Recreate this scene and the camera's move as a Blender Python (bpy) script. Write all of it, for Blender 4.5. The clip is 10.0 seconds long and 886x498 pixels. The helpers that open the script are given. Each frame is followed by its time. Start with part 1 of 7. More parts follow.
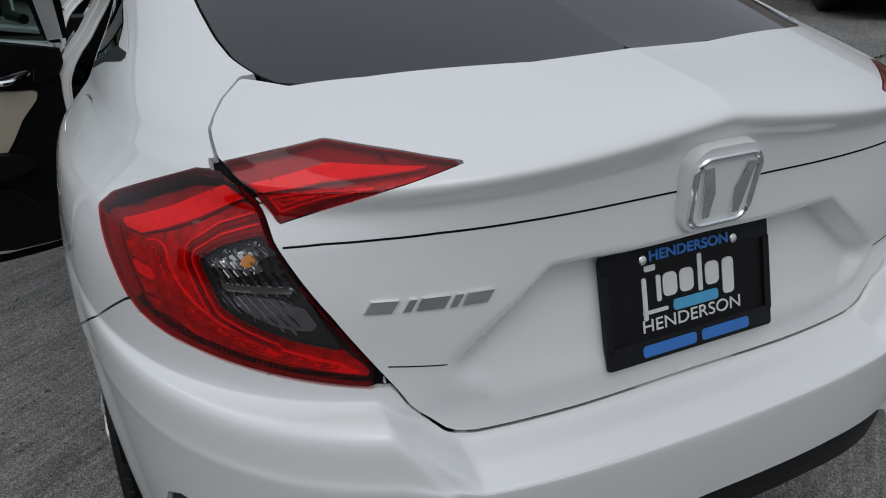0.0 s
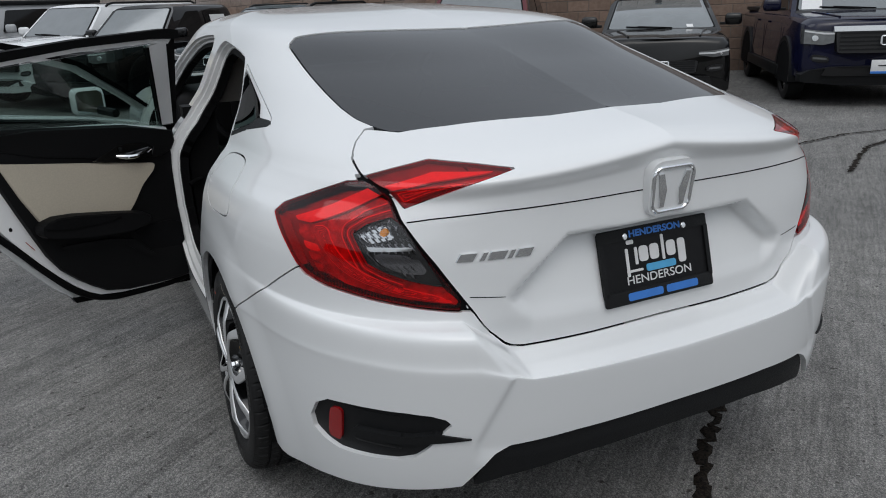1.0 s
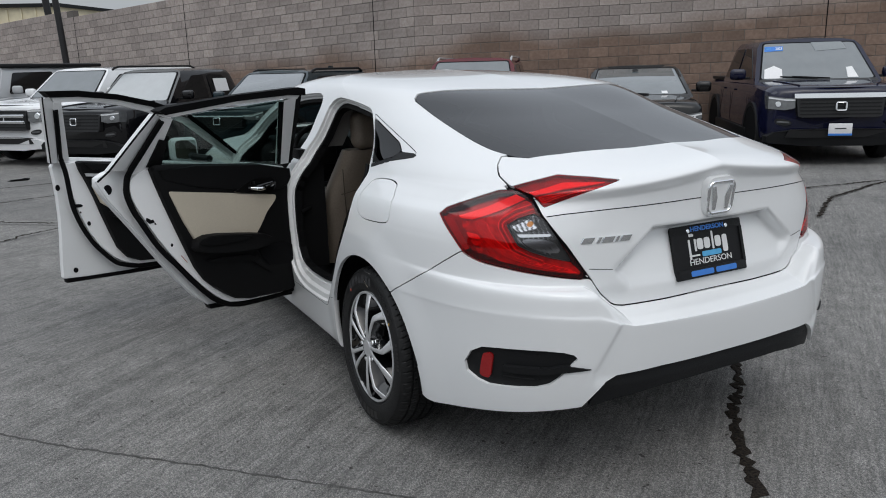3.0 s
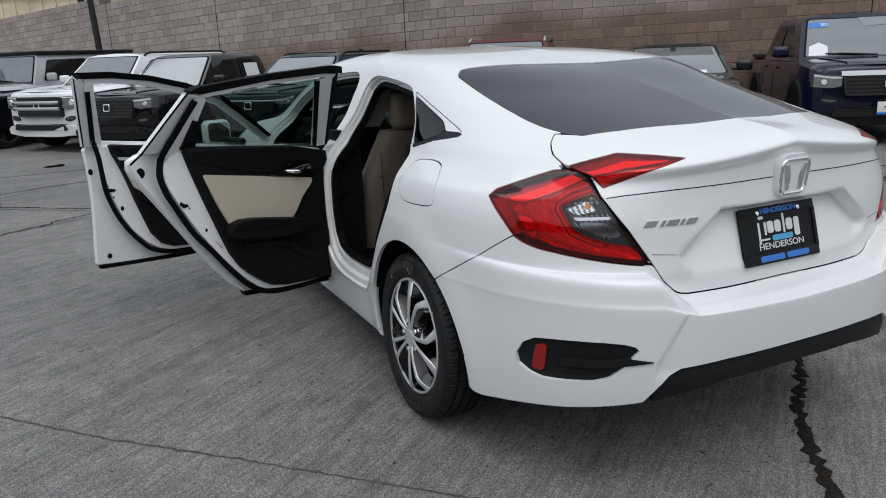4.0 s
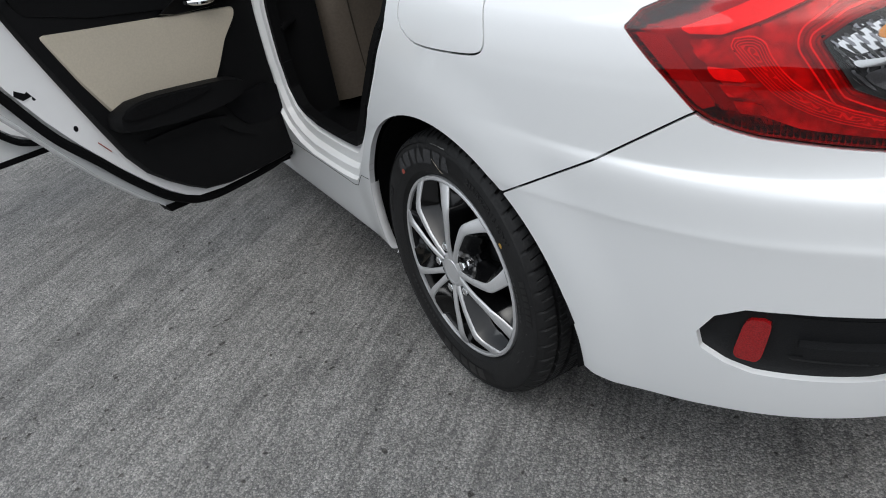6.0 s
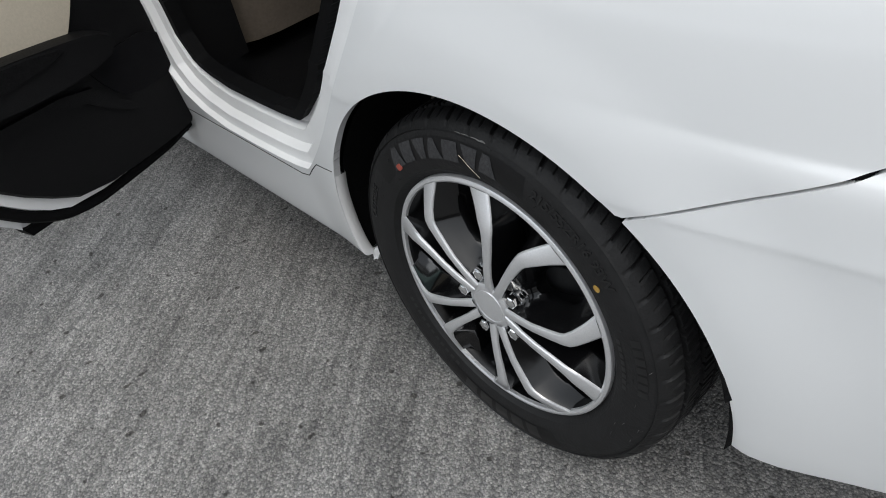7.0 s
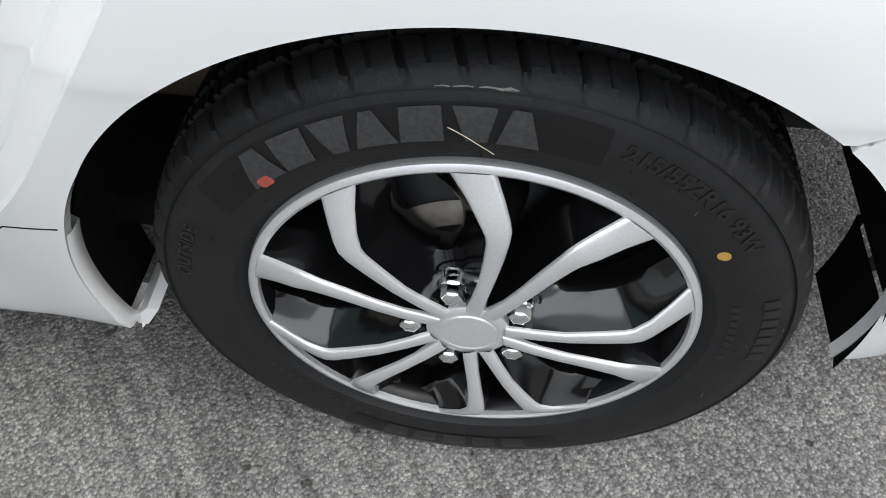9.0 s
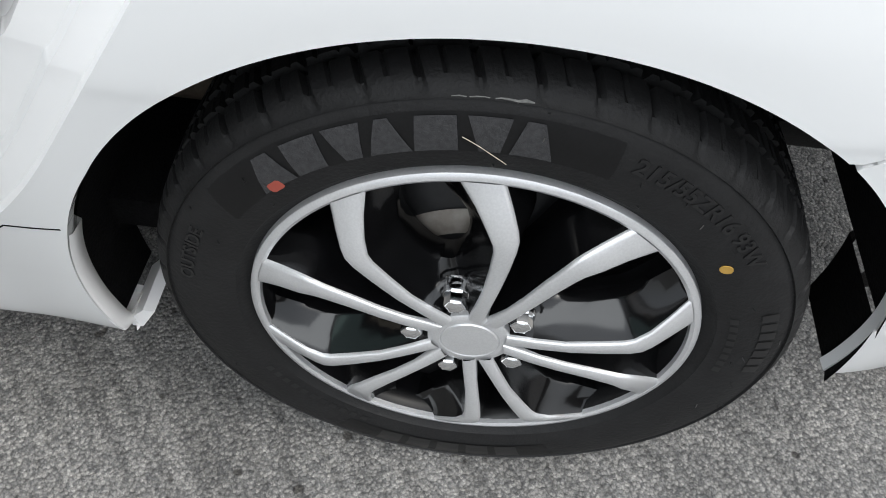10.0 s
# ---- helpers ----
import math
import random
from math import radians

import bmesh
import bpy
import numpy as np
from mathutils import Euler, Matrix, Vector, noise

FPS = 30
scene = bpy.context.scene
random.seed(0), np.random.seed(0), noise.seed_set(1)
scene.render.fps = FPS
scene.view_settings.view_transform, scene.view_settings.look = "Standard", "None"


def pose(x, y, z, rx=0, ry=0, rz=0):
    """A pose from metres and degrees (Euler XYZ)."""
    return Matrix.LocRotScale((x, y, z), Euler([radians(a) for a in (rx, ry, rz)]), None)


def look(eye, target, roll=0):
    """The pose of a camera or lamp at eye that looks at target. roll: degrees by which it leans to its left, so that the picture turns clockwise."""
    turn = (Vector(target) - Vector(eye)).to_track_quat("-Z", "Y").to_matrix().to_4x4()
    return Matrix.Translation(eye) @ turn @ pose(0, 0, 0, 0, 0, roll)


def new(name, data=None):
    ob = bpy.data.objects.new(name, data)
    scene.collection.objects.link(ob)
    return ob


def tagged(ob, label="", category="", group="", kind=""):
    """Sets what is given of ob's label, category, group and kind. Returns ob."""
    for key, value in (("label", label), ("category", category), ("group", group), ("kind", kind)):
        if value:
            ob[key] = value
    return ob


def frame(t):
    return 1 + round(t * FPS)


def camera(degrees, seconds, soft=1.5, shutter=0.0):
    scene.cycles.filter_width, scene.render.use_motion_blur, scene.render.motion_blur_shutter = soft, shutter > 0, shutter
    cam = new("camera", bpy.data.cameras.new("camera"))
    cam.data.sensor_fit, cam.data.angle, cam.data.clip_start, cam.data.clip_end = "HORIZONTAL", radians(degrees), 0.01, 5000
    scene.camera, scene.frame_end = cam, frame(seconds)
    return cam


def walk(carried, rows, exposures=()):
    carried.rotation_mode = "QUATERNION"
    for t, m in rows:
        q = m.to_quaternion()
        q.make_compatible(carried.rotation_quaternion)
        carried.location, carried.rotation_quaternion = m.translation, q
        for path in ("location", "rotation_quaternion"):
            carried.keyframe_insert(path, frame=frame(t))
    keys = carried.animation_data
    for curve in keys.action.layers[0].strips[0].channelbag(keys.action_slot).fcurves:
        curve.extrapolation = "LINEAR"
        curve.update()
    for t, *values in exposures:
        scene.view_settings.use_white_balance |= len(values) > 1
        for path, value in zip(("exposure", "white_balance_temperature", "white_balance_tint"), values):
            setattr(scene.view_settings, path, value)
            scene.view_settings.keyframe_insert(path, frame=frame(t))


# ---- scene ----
cam = camera(61.7, 10.0, soft=1.0)
PATH = [
    (0, (-0.737, -1.573, 1.306), (0.011, 0.066, 0.439), -1.0),
    (0.5, (-0.932, -1.828, 1.327), (-0.14, -0.13, 0.627), -1.3),
    (1, (-1.127, -2.085, 1.342), (-0.318, -0.369, 0.707), -2.1),
    (1.5, (-1.364, -2.282, 1.353), (-0.538, -0.543, 0.812), -2.2),
    (2, (-1.559, -2.443, 1.357), (-0.71, -0.707, 0.843), -1.8),
    (3.5, (-1.905, -2.499, 1.348), (-0.979, -0.789, 0.881), -1.5),
    (4, (-1.845, -2.348, 1.323), (-1.008, -0.606, 0.808), -2.2),
    (4.5, (-1.726, -2.126, 1.308), (-0.979, -0.374, 0.697), -3.8),
    (5, (-1.659, -1.852, 1.272), (-0.957, -0.138, 0.518), -5.8),
    (5.5, (-1.592, -1.54, 1.256), (-0.826, 0.058, 0.329), -7.5),
    (6, (-1.493, -1.202, 1.218), (-0.72, 0.315, 0.169), -10.3),
    (7.5, (-1.308, -0.36, 1.061), (-0.367, 0.617, -0.409), -10.9),
    (8, (-1.23, -0.186, 0.983), (-0.241, 0.479, -0.622), -8.2),
    (8.5, (-1.213, -0.052, 0.956), (-0.095, 0.231, -0.678), -1.7),
    (9, (-1.211, 0.012, 0.942), (-0.057, 0.102, -0.688), 2.0),
    (9.5, (-1.215, 0.023, 0.943), (-0.045, 0.045, -0.679), 5.6),
    (10, (-1.216, 0.035, 0.945), (-0.039, 0.07, -0.671), 5.4),
]
walk(cam, [(t, look(eye, target, roll)) for t, eye, target, roll in PATH],
     exposures=[(t, e, 6050 if t < 6 else 6200, 6) for t, e in ((0.0, -0.93), (1.0, -0.58), (2.0, -0.38), (4.0, -0.35), (5.0, -0.36), (5.6, -0.18), (7.5, 0.25), (8.5, 0.55), (10.0, 0.60))])

# ---- sky and sun: an overcast midday ----
sky = bpy.data.worlds.new("sky")
scene.world = sky
sky.use_nodes = True
_n, _l = sky.node_tree.nodes, sky.node_tree.links
_n.clear()
_tex = _n.new("ShaderNodeTexSky")
_tex.sky_type = "NISHITA"
_tex.sun_disc = False
_tex.sun_elevation = radians(58)
_tex.sun_rotation = radians(200)
_tex.dust_density = 6.0
_tex.ozone_density = 1.0
_hsv = _n.new("ShaderNodeHueSaturation")
_hsv.inputs["Saturation"].default_value = 0.62
_mix = _n.new("ShaderNodeMix")
_mix.data_type = "RGBA"
_mix.inputs["Factor"].default_value = 0.6
_mix.inputs["B"].default_value = (6.25, 6.15, 6.2, 1)
_bg = _n.new("ShaderNodeBackground")
_bg.inputs["Strength"].default_value = 0.19
_wo = _n.new("ShaderNodeOutputWorld")
_l.new(_tex.outputs[0], _hsv.inputs["Color"])
_l.new(_hsv.outputs[0], _mix.inputs["A"])
# an overcast sky is about three times as bright overhead as at the horizon
_dir = _n.new("ShaderNodeTexCoord")
_sep = _n.new("ShaderNodeSeparateXYZ")
_grade = _n.new("ShaderNodeMapRange")
_grade.inputs["From Min"].default_value, _grade.inputs["From Max"].default_value = 0.0, 1.0
_grade.inputs["To Min"].default_value, _grade.inputs["To Max"].default_value = 0.60, 1.32
_scale = _n.new("ShaderNodeVectorMath")
_scale.operation = "SCALE"
_l.new(_dir.outputs["Generated"], _sep.inputs[0])
_l.new(_sep.outputs["Z"], _grade.inputs["Value"])
_l.new(_mix.outputs["Result"], _scale.inputs[0])
_l.new(_grade.outputs["Result"], _scale.inputs["Scale"])
_l.new(_scale.outputs[0], _bg.inputs["Color"])
_l.new(_bg.outputs[0], _wo.inputs["Surface"])
_sun = bpy.data.lights.new("sun", "SUN")
_sun.energy, _sun.angle, _sun.color = 0.5, radians(35), (1.0, 0.985, 0.97)
new("sun", _sun).matrix_world = look((-6, 3.0, 8.5), (0, 0, 0))
scene.view_settings.exposure = 0.0


# ---- materials ----
def material(name, base, rough=0.5, metal=0.0, coat=0.0, grain=0.0, scale=40.0, bump=0.0, bscale=None, spec=0.5, second=None, stain=0.0, sscale=3.0):
    """Principled material with colour grain at two scales and fine relief."""
    m = bpy.data.materials.new(name)
    m.use_nodes = True
    nt = m.node_tree
    b = nt.nodes["Principled BSDF"]
    b.inputs["Roughness"].default_value = rough
    b.inputs["Metallic"].default_value = metal
    b.inputs["Specular IOR Level"].default_value = spec
    b.inputs["Coat Weight"].default_value = coat
    b.inputs["Coat Roughness"].default_value = 0.03
    b.inputs["Base Color"].default_value = (*base, 1)
    co = nt.nodes.new("ShaderNodeTexCoord")
    if grain or second or stain:
        n1 = nt.nodes.new("ShaderNodeTexNoise")
        n1.inputs["Scale"].default_value = scale
        n1.inputs["Detail"].default_value = 6
        nt.links.new(co.outputs["Object"], n1.inputs["Vector"])
        n2 = nt.nodes.new("ShaderNodeTexNoise")
        n2.inputs["Scale"].default_value = sscale
        n2.inputs["Detail"].default_value = 4
        nt.links.new(co.outputs["Object"], n2.inputs["Vector"])
        r1 = nt.nodes.new("ShaderNodeValToRGB")
        other = second or tuple(c * (1 - grain) for c in base)
        r1.color_ramp.elements[0].position, r1.color_ramp.elements[1].position = 0.35, 0.65
        r1.color_ramp.elements[0].color, r1.color_ramp.elements[1].color = (*other, 1), (*base, 1)
        nt.links.new(n1.outputs["Fac"], r1.inputs["Fac"])
        mx = nt.nodes.new("ShaderNodeMix")
        mx.data_type, mx.blend_type = "RGBA", "MULTIPLY"
        mx.inputs["Factor"].default_value = 1.0
        r2 = nt.nodes.new("ShaderNodeValToRGB")
        r2.color_ramp.elements[0].position, r2.color_ramp.elements[1].position = 0.3, 0.7
        r2.color_ramp.elements[0].color, r2.color_ramp.elements[1].color = (1 - stain,) * 3 + (1,), (1, 1, 1, 1)
        nt.links.new(n2.outputs["Fac"], r2.inputs["Fac"])
        nt.links.new(r1.outputs["Color"], mx.inputs["A"])
        nt.links.new(r2.outputs["Color"], mx.inputs["B"])
        nt.links.new(mx.outputs["Result"], b.inputs["Base Color"])
    if bump:
        n3 = nt.nodes.new("ShaderNodeTexNoise")
        n3.inputs["Scale"].default_value = bscale or scale
        n3.inputs["Detail"].default_value = 5
        nt.links.new(co.outputs["Object"], n3.inputs["Vector"])
        bp = nt.nodes.new("ShaderNodeBump")
        bp.inputs["Strength"].default_value = bump
        bp.inputs["Distance"].default_value = 0.003
        nt.links.new(n3.outputs["Fac"], bp.inputs["Height"])
        nt.links.new(bp.outputs["Normal"], b.inputs["Normal"])
    return m


def pane(name, tint, gloss=1.0, rough=0.0, sheen_film=0.0):
    """Thin glazing: a tinted clear pane with a mirror-like surface."""
    m = bpy.data.materials.new(name)
    m.use_nodes = True
    nt = m.node_tree
    nt.nodes.clear()
    out = nt.nodes.new("ShaderNodeOutputMaterial")
    tr = nt.nodes.new("ShaderNodeBsdfTransparent")
    tr.inputs["Color"].default_value = (*tint, 1)
    gl = nt.nodes.new("ShaderNodeBsdfGlossy")
    gl.inputs["Roughness"].default_value = rough
    gl.inputs["Color"].default_value = (gloss, gloss, gloss, 1)
    fr = nt.nodes.new("ShaderNodeLayerWeight")
    fr.inputs["Blend"].default_value = 0.5
    pw = nt.nodes.new("ShaderNodeMath")
    pw.operation = "POWER"
    pw.inputs[1].default_value = 5.0
    ma = nt.nodes.new("ShaderNodeMath")
    ma.operation = "MULTIPLY_ADD"
    ma.inputs[1].default_value, ma.inputs[2].default_value = 0.94, 0.04
    mix = nt.nodes.new("ShaderNodeMixShader")
    nt.links.new(fr.outputs["Facing"], pw.inputs[0])
    nt.links.new(pw.outputs[0], ma.inputs[0])
    nt.links.new(ma.outputs[0], mix.inputs[0])
    body = tr
    # grey diffuse film that paints in the sky's reflection on the glass
    if sheen_film:
        df = nt.nodes.new("ShaderNodeBsdfDiffuse")
        df.inputs["Color"].default_value = (0.24, 0.25, 0.27, 1)
        body = nt.nodes.new("ShaderNodeMixShader")
        body.inputs[0].default_value = sheen_film
        nt.links.new(tr.outputs[0], body.inputs[1])
        nt.links.new(df.outputs[0], body.inputs[2])
    nt.links.new(body.outputs[0], mix.inputs[1])
    nt.links.new(gl.outputs[0], mix.inputs[2])
    nt.links.new(mix.outputs[0], out.inputs["Surface"])
    return m


WHITE = material("white_paint", (0.79, 0.80, 0.805), 0.45, spec=0.3, coat=1.0, stain=0.02, sscale=2.0)
WHITE.node_tree.nodes["Principled BSDF"].inputs["Coat IOR"].default_value = 1.55
WHITE.node_tree.nodes["Principled BSDF"].inputs["Coat Roughness"].default_value = 0.015
JAMB = material("white_paint_jamb", (0.88, 0.88, 0.88), 0.38, coat=0.4, stain=0.06, sscale=6.0)
SEAL = material("black_rubber_seal", (0.004, 0.004, 0.0045), 0.7, spec=0.1, grain=0.3, scale=90)
BLACK = material("textured_black_plastic", (0.012, 0.0125, 0.0135), 0.5, spec=0.2, grain=0.25, scale=300, bump=0.25, bscale=420)
LINER = material("wheel_arch_felt", (0.006, 0.006, 0.0065), 0.95, spec=0.1, grain=0.5, scale=160, bump=0.6, bscale=260)
# near-black for joints and holes, also for the painted shade in wheel arches
GAP = material("panel_gap_and_arch_shade", (0.006, 0.006, 0.007), 0.8, spec=0.1, grain=0.2)
CHROME = material("chrome", (0.86, 0.87, 0.88), 0.08, 1.0, grain=0.03, scale=8)
DARKCHROME = material("dark_chrome", (0.32, 0.32, 0.34), 0.18, 1.0, grain=0.1, scale=30)
PRIVACY = pane("privacy_glass", (0.022, 0.023, 0.026), 1.0, 0.05, 0.17)
CLEARGLASS = pane("clear_green_glass", (0.50, 0.58, 0.555), 1.0)
DARKGLASS = pane("dark_side_glass", (0.05, 0.055, 0.06), 1.0)
RED = material("red_lamp_plastic", (0.62, 0.006, 0.014), 0.16, coat=0.2, grain=0.5, scale=60, stain=0.3, sscale=18)
REDBAR = material("bright_red_light_guide", (0.95, 0.045, 0.055), 0.22, coat=1.0, grain=0.12, scale=90)
REDDARK = material("smoked_red_lamp", (0.24, 0.006, 0.012), 0.1, coat=1.0, grain=0.3, scale=50)
SIDEREFLECTOR = material("prismatic_red_reflector", (0.40, 0.010, 0.014), 0.25, coat=0.6, grain=0.6, scale=700, bump=0.4, bscale=900)
REFLECTOR = material("red_reflector", (0.36, 0.008, 0.010), 0.18, coat=0.5, grain=0.4, scale=420, bump=0.3, bscale=500)
REDLENS = pane("red_lens", (0.95, 0.14, 0.17))
CLEARLENS = pane("clear_lens", (0.93, 0.93, 0.93))
AMBER = material("amber_bulb", (0.75, 0.28, 0.03), 0.15, coat=1.0, grain=0.2)
SILVER = material("silver_wheel_paint", (0.70, 0.705, 0.715), 0.34, 0.55, coat=0.3, grain=0.08, scale=500, stain=0.06, sscale=30)
COVERBLACK = material("black_wheel_cover_plastic", (0.004, 0.004, 0.0045), 0.22, spec=0.25, stain=0.3, sscale=60)
FLANK = material("gloss_black_cover_flank", (0.0045, 0.0045, 0.005), 0.12, spec=0.5, coat=0.0, grain=0.3, scale=700, stain=0.4, sscale=50)
GLOSSBLACK = material("gloss_black_wheel_paint", (0.006, 0.006, 0.0065), 0.12, coat=1.0, stain=0.3, sscale=60)
STEEL = material("dark_steel_wheel", (0.020, 0.0205, 0.022), 0.5, 0.1, grain=0.4, scale=70, stain=0.3, sscale=15)
LITSTEEL = material("pale_lit_steel", (0.36, 0.34, 0.31), 0.5, 0.4, second=(0.16, 0.14, 0.12), scale=30)
DARKSTEEL = material("dark_plated_steel", (0.10, 0.10, 0.105), 0.3, 0.9, grain=0.3, scale=200)
TYRE = material("tyre_rubber", (0.013, 0.013, 0.0135), 0.6, spec=0.3, grain=0.25, scale=60, bump=0.3, bscale=240, stain=0.2, sscale=12)
TYREPRINT = material("tyre_lettering", (0.045, 0.045, 0.047), 0.75, spec=0.3, grain=0.3, scale=200, bump=0.3, bscale=500)
TYREEMBOSS = material("moulded_tyre_lettering", (0.010, 0.010, 0.0105), 0.38, spec=0.45, grain=0.25, scale=200)
BANDBLACK = material("smooth_tyre_band", (0.0065, 0.0065, 0.007), 0.5, spec=0.3, grain=0.4, scale=400, stain=0.3, sscale=60)
TRIMBLACK = material("door_trim_black", (0.0055, 0.0055, 0.006), 0.6, spec=0.15, grain=0.2, scale=300, bump=0.3, bscale=500)
BEIGE = material("beige_door_vinyl", (0.56, 0.50, 0.40), 0.6, grain=0.08, scale=200, bump=0.2, bscale=400, stain=0.06)
SEAM = material("seat_seam_thread", (0.07, 0.058, 0.045), 0.8, grain=0.2)
SEATCLOTH = material("taupe_seat_leather", (0.20, 0.165, 0.13), 0.55, grain=0.15, scale=120, bump=0.3, bscale=350, stain=0.1)
CARPET = material("black_carpet", (0.007, 0.007, 0.0075), 0.95, spec=0.1, grain=0.5, scale=200, bump=0.8, bscale=400)
GREYTRIM = material("grey_pillar_trim", (0.20, 0.19, 0.18), 0.7, grain=0.1, scale=200)
PLATEBLACK = material("plate_black", (0.006, 0.006, 0.007), 0.45, spec=0.25, grain=0.3)
PAPER = material("white_paper", (0.75, 0.75, 0.75), 0.7, grain=0.05)
PRINTWHITE = material("white_print", (0.72, 0.72, 0.72), 0.5, grain=0.04)
PRINTBLUE = material("blue_print", (0.05, 0.20, 0.62), 0.45, grain=0.1)
PRINTSKY = material("sky_blue_print", (0.10, 0.40, 0.70), 0.45, grain=0.1)
SCUFF = material("pale_rubber_scuff", (0.22, 0.22, 0.21), 0.8, grain=0.4, scale=200)
CUTJOINT = material("saw_cut_filler", (0.085, 0.083, 0.080), 0.9, grain=0.4, scale=80)
DOTRED = material("red_paint_dot", (0.45, 0.09, 0.06), 0.7, grain=0.3)
DOTYELLOW = material("yellow_paint_dot", (0.50, 0.30, 0.06), 0.7, grain=0.3)


# ---- building helpers ----
def mesh_object(name, V, F, mat, parent=None, label="", smooth=True):
    me = bpy.data.meshes.new(name)
    me.from_pydata([tuple(map(float, v)) for v in V], [], [tuple(map(int, f)) for f in F])
    me.materials.append(mat)
    if smooth:
        me.polygons.foreach_set("use_smooth", [True] * len(me.polygons))
    me.update()
    ob = new(name, me)
    ob.parent = parent
    if label:
        ob["label"] = label
    return ob


def part(name, bm, mat, parent=None, label="", smooth=True, m=None):
    """Links a bmesh as one mesh object under a thing or a part."""
    me = bpy.data.meshes.new(name)
    bmesh.ops.recalc_face_normals(bm, faces=bm.faces)
    bm.to_mesh(me)
    bm.free()
    me.materials.append(mat)
    if smooth:
        me.polygons.foreach_set("use_smooth", [True] * len(me.polygons))
        me.set_sharp_from_angle(angle=radians(38))
    ob = new(name, me)
    ob.parent = parent
    if m is not None:
        ob.matrix_local = m
    if label:
        ob["label"] = label
    return ob


def empty(name, parent=None, m=None):
    ob = new(name)
    ob.empty_display_size = 0.05
    ob.parent = parent
    if m is not None:
        ob.matrix_local = m
    return ob


def box(size, at=(0, 0, 0), bevel=0.0, bm=None, seg=2, rot=None):
    bm = bm or bmesh.new()
    b2 = bmesh.new()
    bmesh.ops.create_cube(b2, size=1, matrix=Matrix.Diagonal((*size, 1)))
    if bevel:
        bmesh.ops.bevel(b2, geom=b2.edges[:], offset=bevel, segments=seg, affect="EDGES", profile=0.5)
    mt = Matrix.Translation(at) @ (rot or Matrix())
    bmesh.ops.transform(b2, matrix=mt, verts=b2.verts)
    me = bpy.data.meshes.new("tmp")
    b2.to_mesh(me)
    b2.free()
    bm.from_mesh(me)
    bpy.data.meshes.remove(me)
    return bm


def prism(outline, lo, hi, frame_of, bevel=0.0, bm=None):
    """A plate with the outline (a, b), from depth lo to hi; frame_of(a, b, d) gives the place."""
    bm = bm or bmesh.new()
    n = len(outline)
    r0 = [bm.verts.new(frame_of(a, b, lo)) for a, b in outline]
    if bevel:
        c = np.mean(np.asarray(outline), 0)
        k = [((a - c[0]) * (1 - bevel) + c[0], (b - c[1]) * (1 - bevel) + c[1]) for a, b in outline]
        r1 = [bm.verts.new(frame_of(a, b, lo + (hi - lo) * 0.6)) for a, b in outline]
        r2 = [bm.verts.new(frame_of(a, b, hi)) for a, b in k]
        rings = [r0, r1, r2]
    else:
        rings = [r0, [bm.verts.new(frame_of(a, b, hi)) for a, b in outline]]
    for p, q in zip(rings, rings[1:]):
        for i in range(n):
            bm.faces.new((p[i], p[(i + 1) % n], q[(i + 1) % n], q[i]))
    bm.faces.new(rings[-1])
    bm.faces.new(r0[::-1])
    return bm


def tube(points, r, seg=8, closed=False, bm=None):
    """A round bar along a line of points."""
    bm = bm or bmesh.new()
    P = [Vector(p) for p in points]
    rings = []
    for i, p in enumerate(P):
        a = P[(i - 1) % len(P)] if closed or i else P[0]
        b = P[(i + 1) % len(P)] if closed or i < len(P) - 1 else P[-1]
        d = (b - a).normalized()
        s = d.cross(Vector((0.31, 0.22, 0.92))).normalized()
        u = s.cross(d)
        rr = r[i] if isinstance(r, (list, tuple)) else r
        rings.append([bm.verts.new(p + (s * math.cos(k) + u * math.sin(k)) * rr) for k in [2 * math.pi * j / seg for j in range(seg)]])
    pairs = list(zip(rings, rings[1:])) + ([(rings[-1], rings[0])] if closed else [])
    for p, q in pairs:
        for j in range(seg):
            bm.faces.new((p[j], p[(j + 1) % seg], q[(j + 1) % seg], q[j]))
    if not closed:
        bm.faces.new(rings[0][::-1])
        bm.faces.new(rings[-1])
    return bm


def lathe(profile, seg=64, axis="x", bm=None, a0=0.0, a1=2 * math.pi):
    """Turns the profile (along the axis, radius) about the axis."""
    bm = bm or bmesh.new()
    full = a1 - a0 > 2 * math.pi - 1e-6
    n = seg if full else seg + 1
    rings = []
    for k in range(n):
        t = a0 + (a1 - a0) * k / seg
        c, s = math.cos(t), math.sin(t)
        rings.append([bm.verts.new((h, r * s, r * c) if axis == "x" else (r * c, r * s, h)) for h, r in profile])
    for k in range(seg):
        p, q = rings[k], rings[(k + 1) % n]
        for i in range(len(profile) - 1):
            bm.faces.new((p[i], p[i + 1], q[i + 1], q[i]))
    return bm

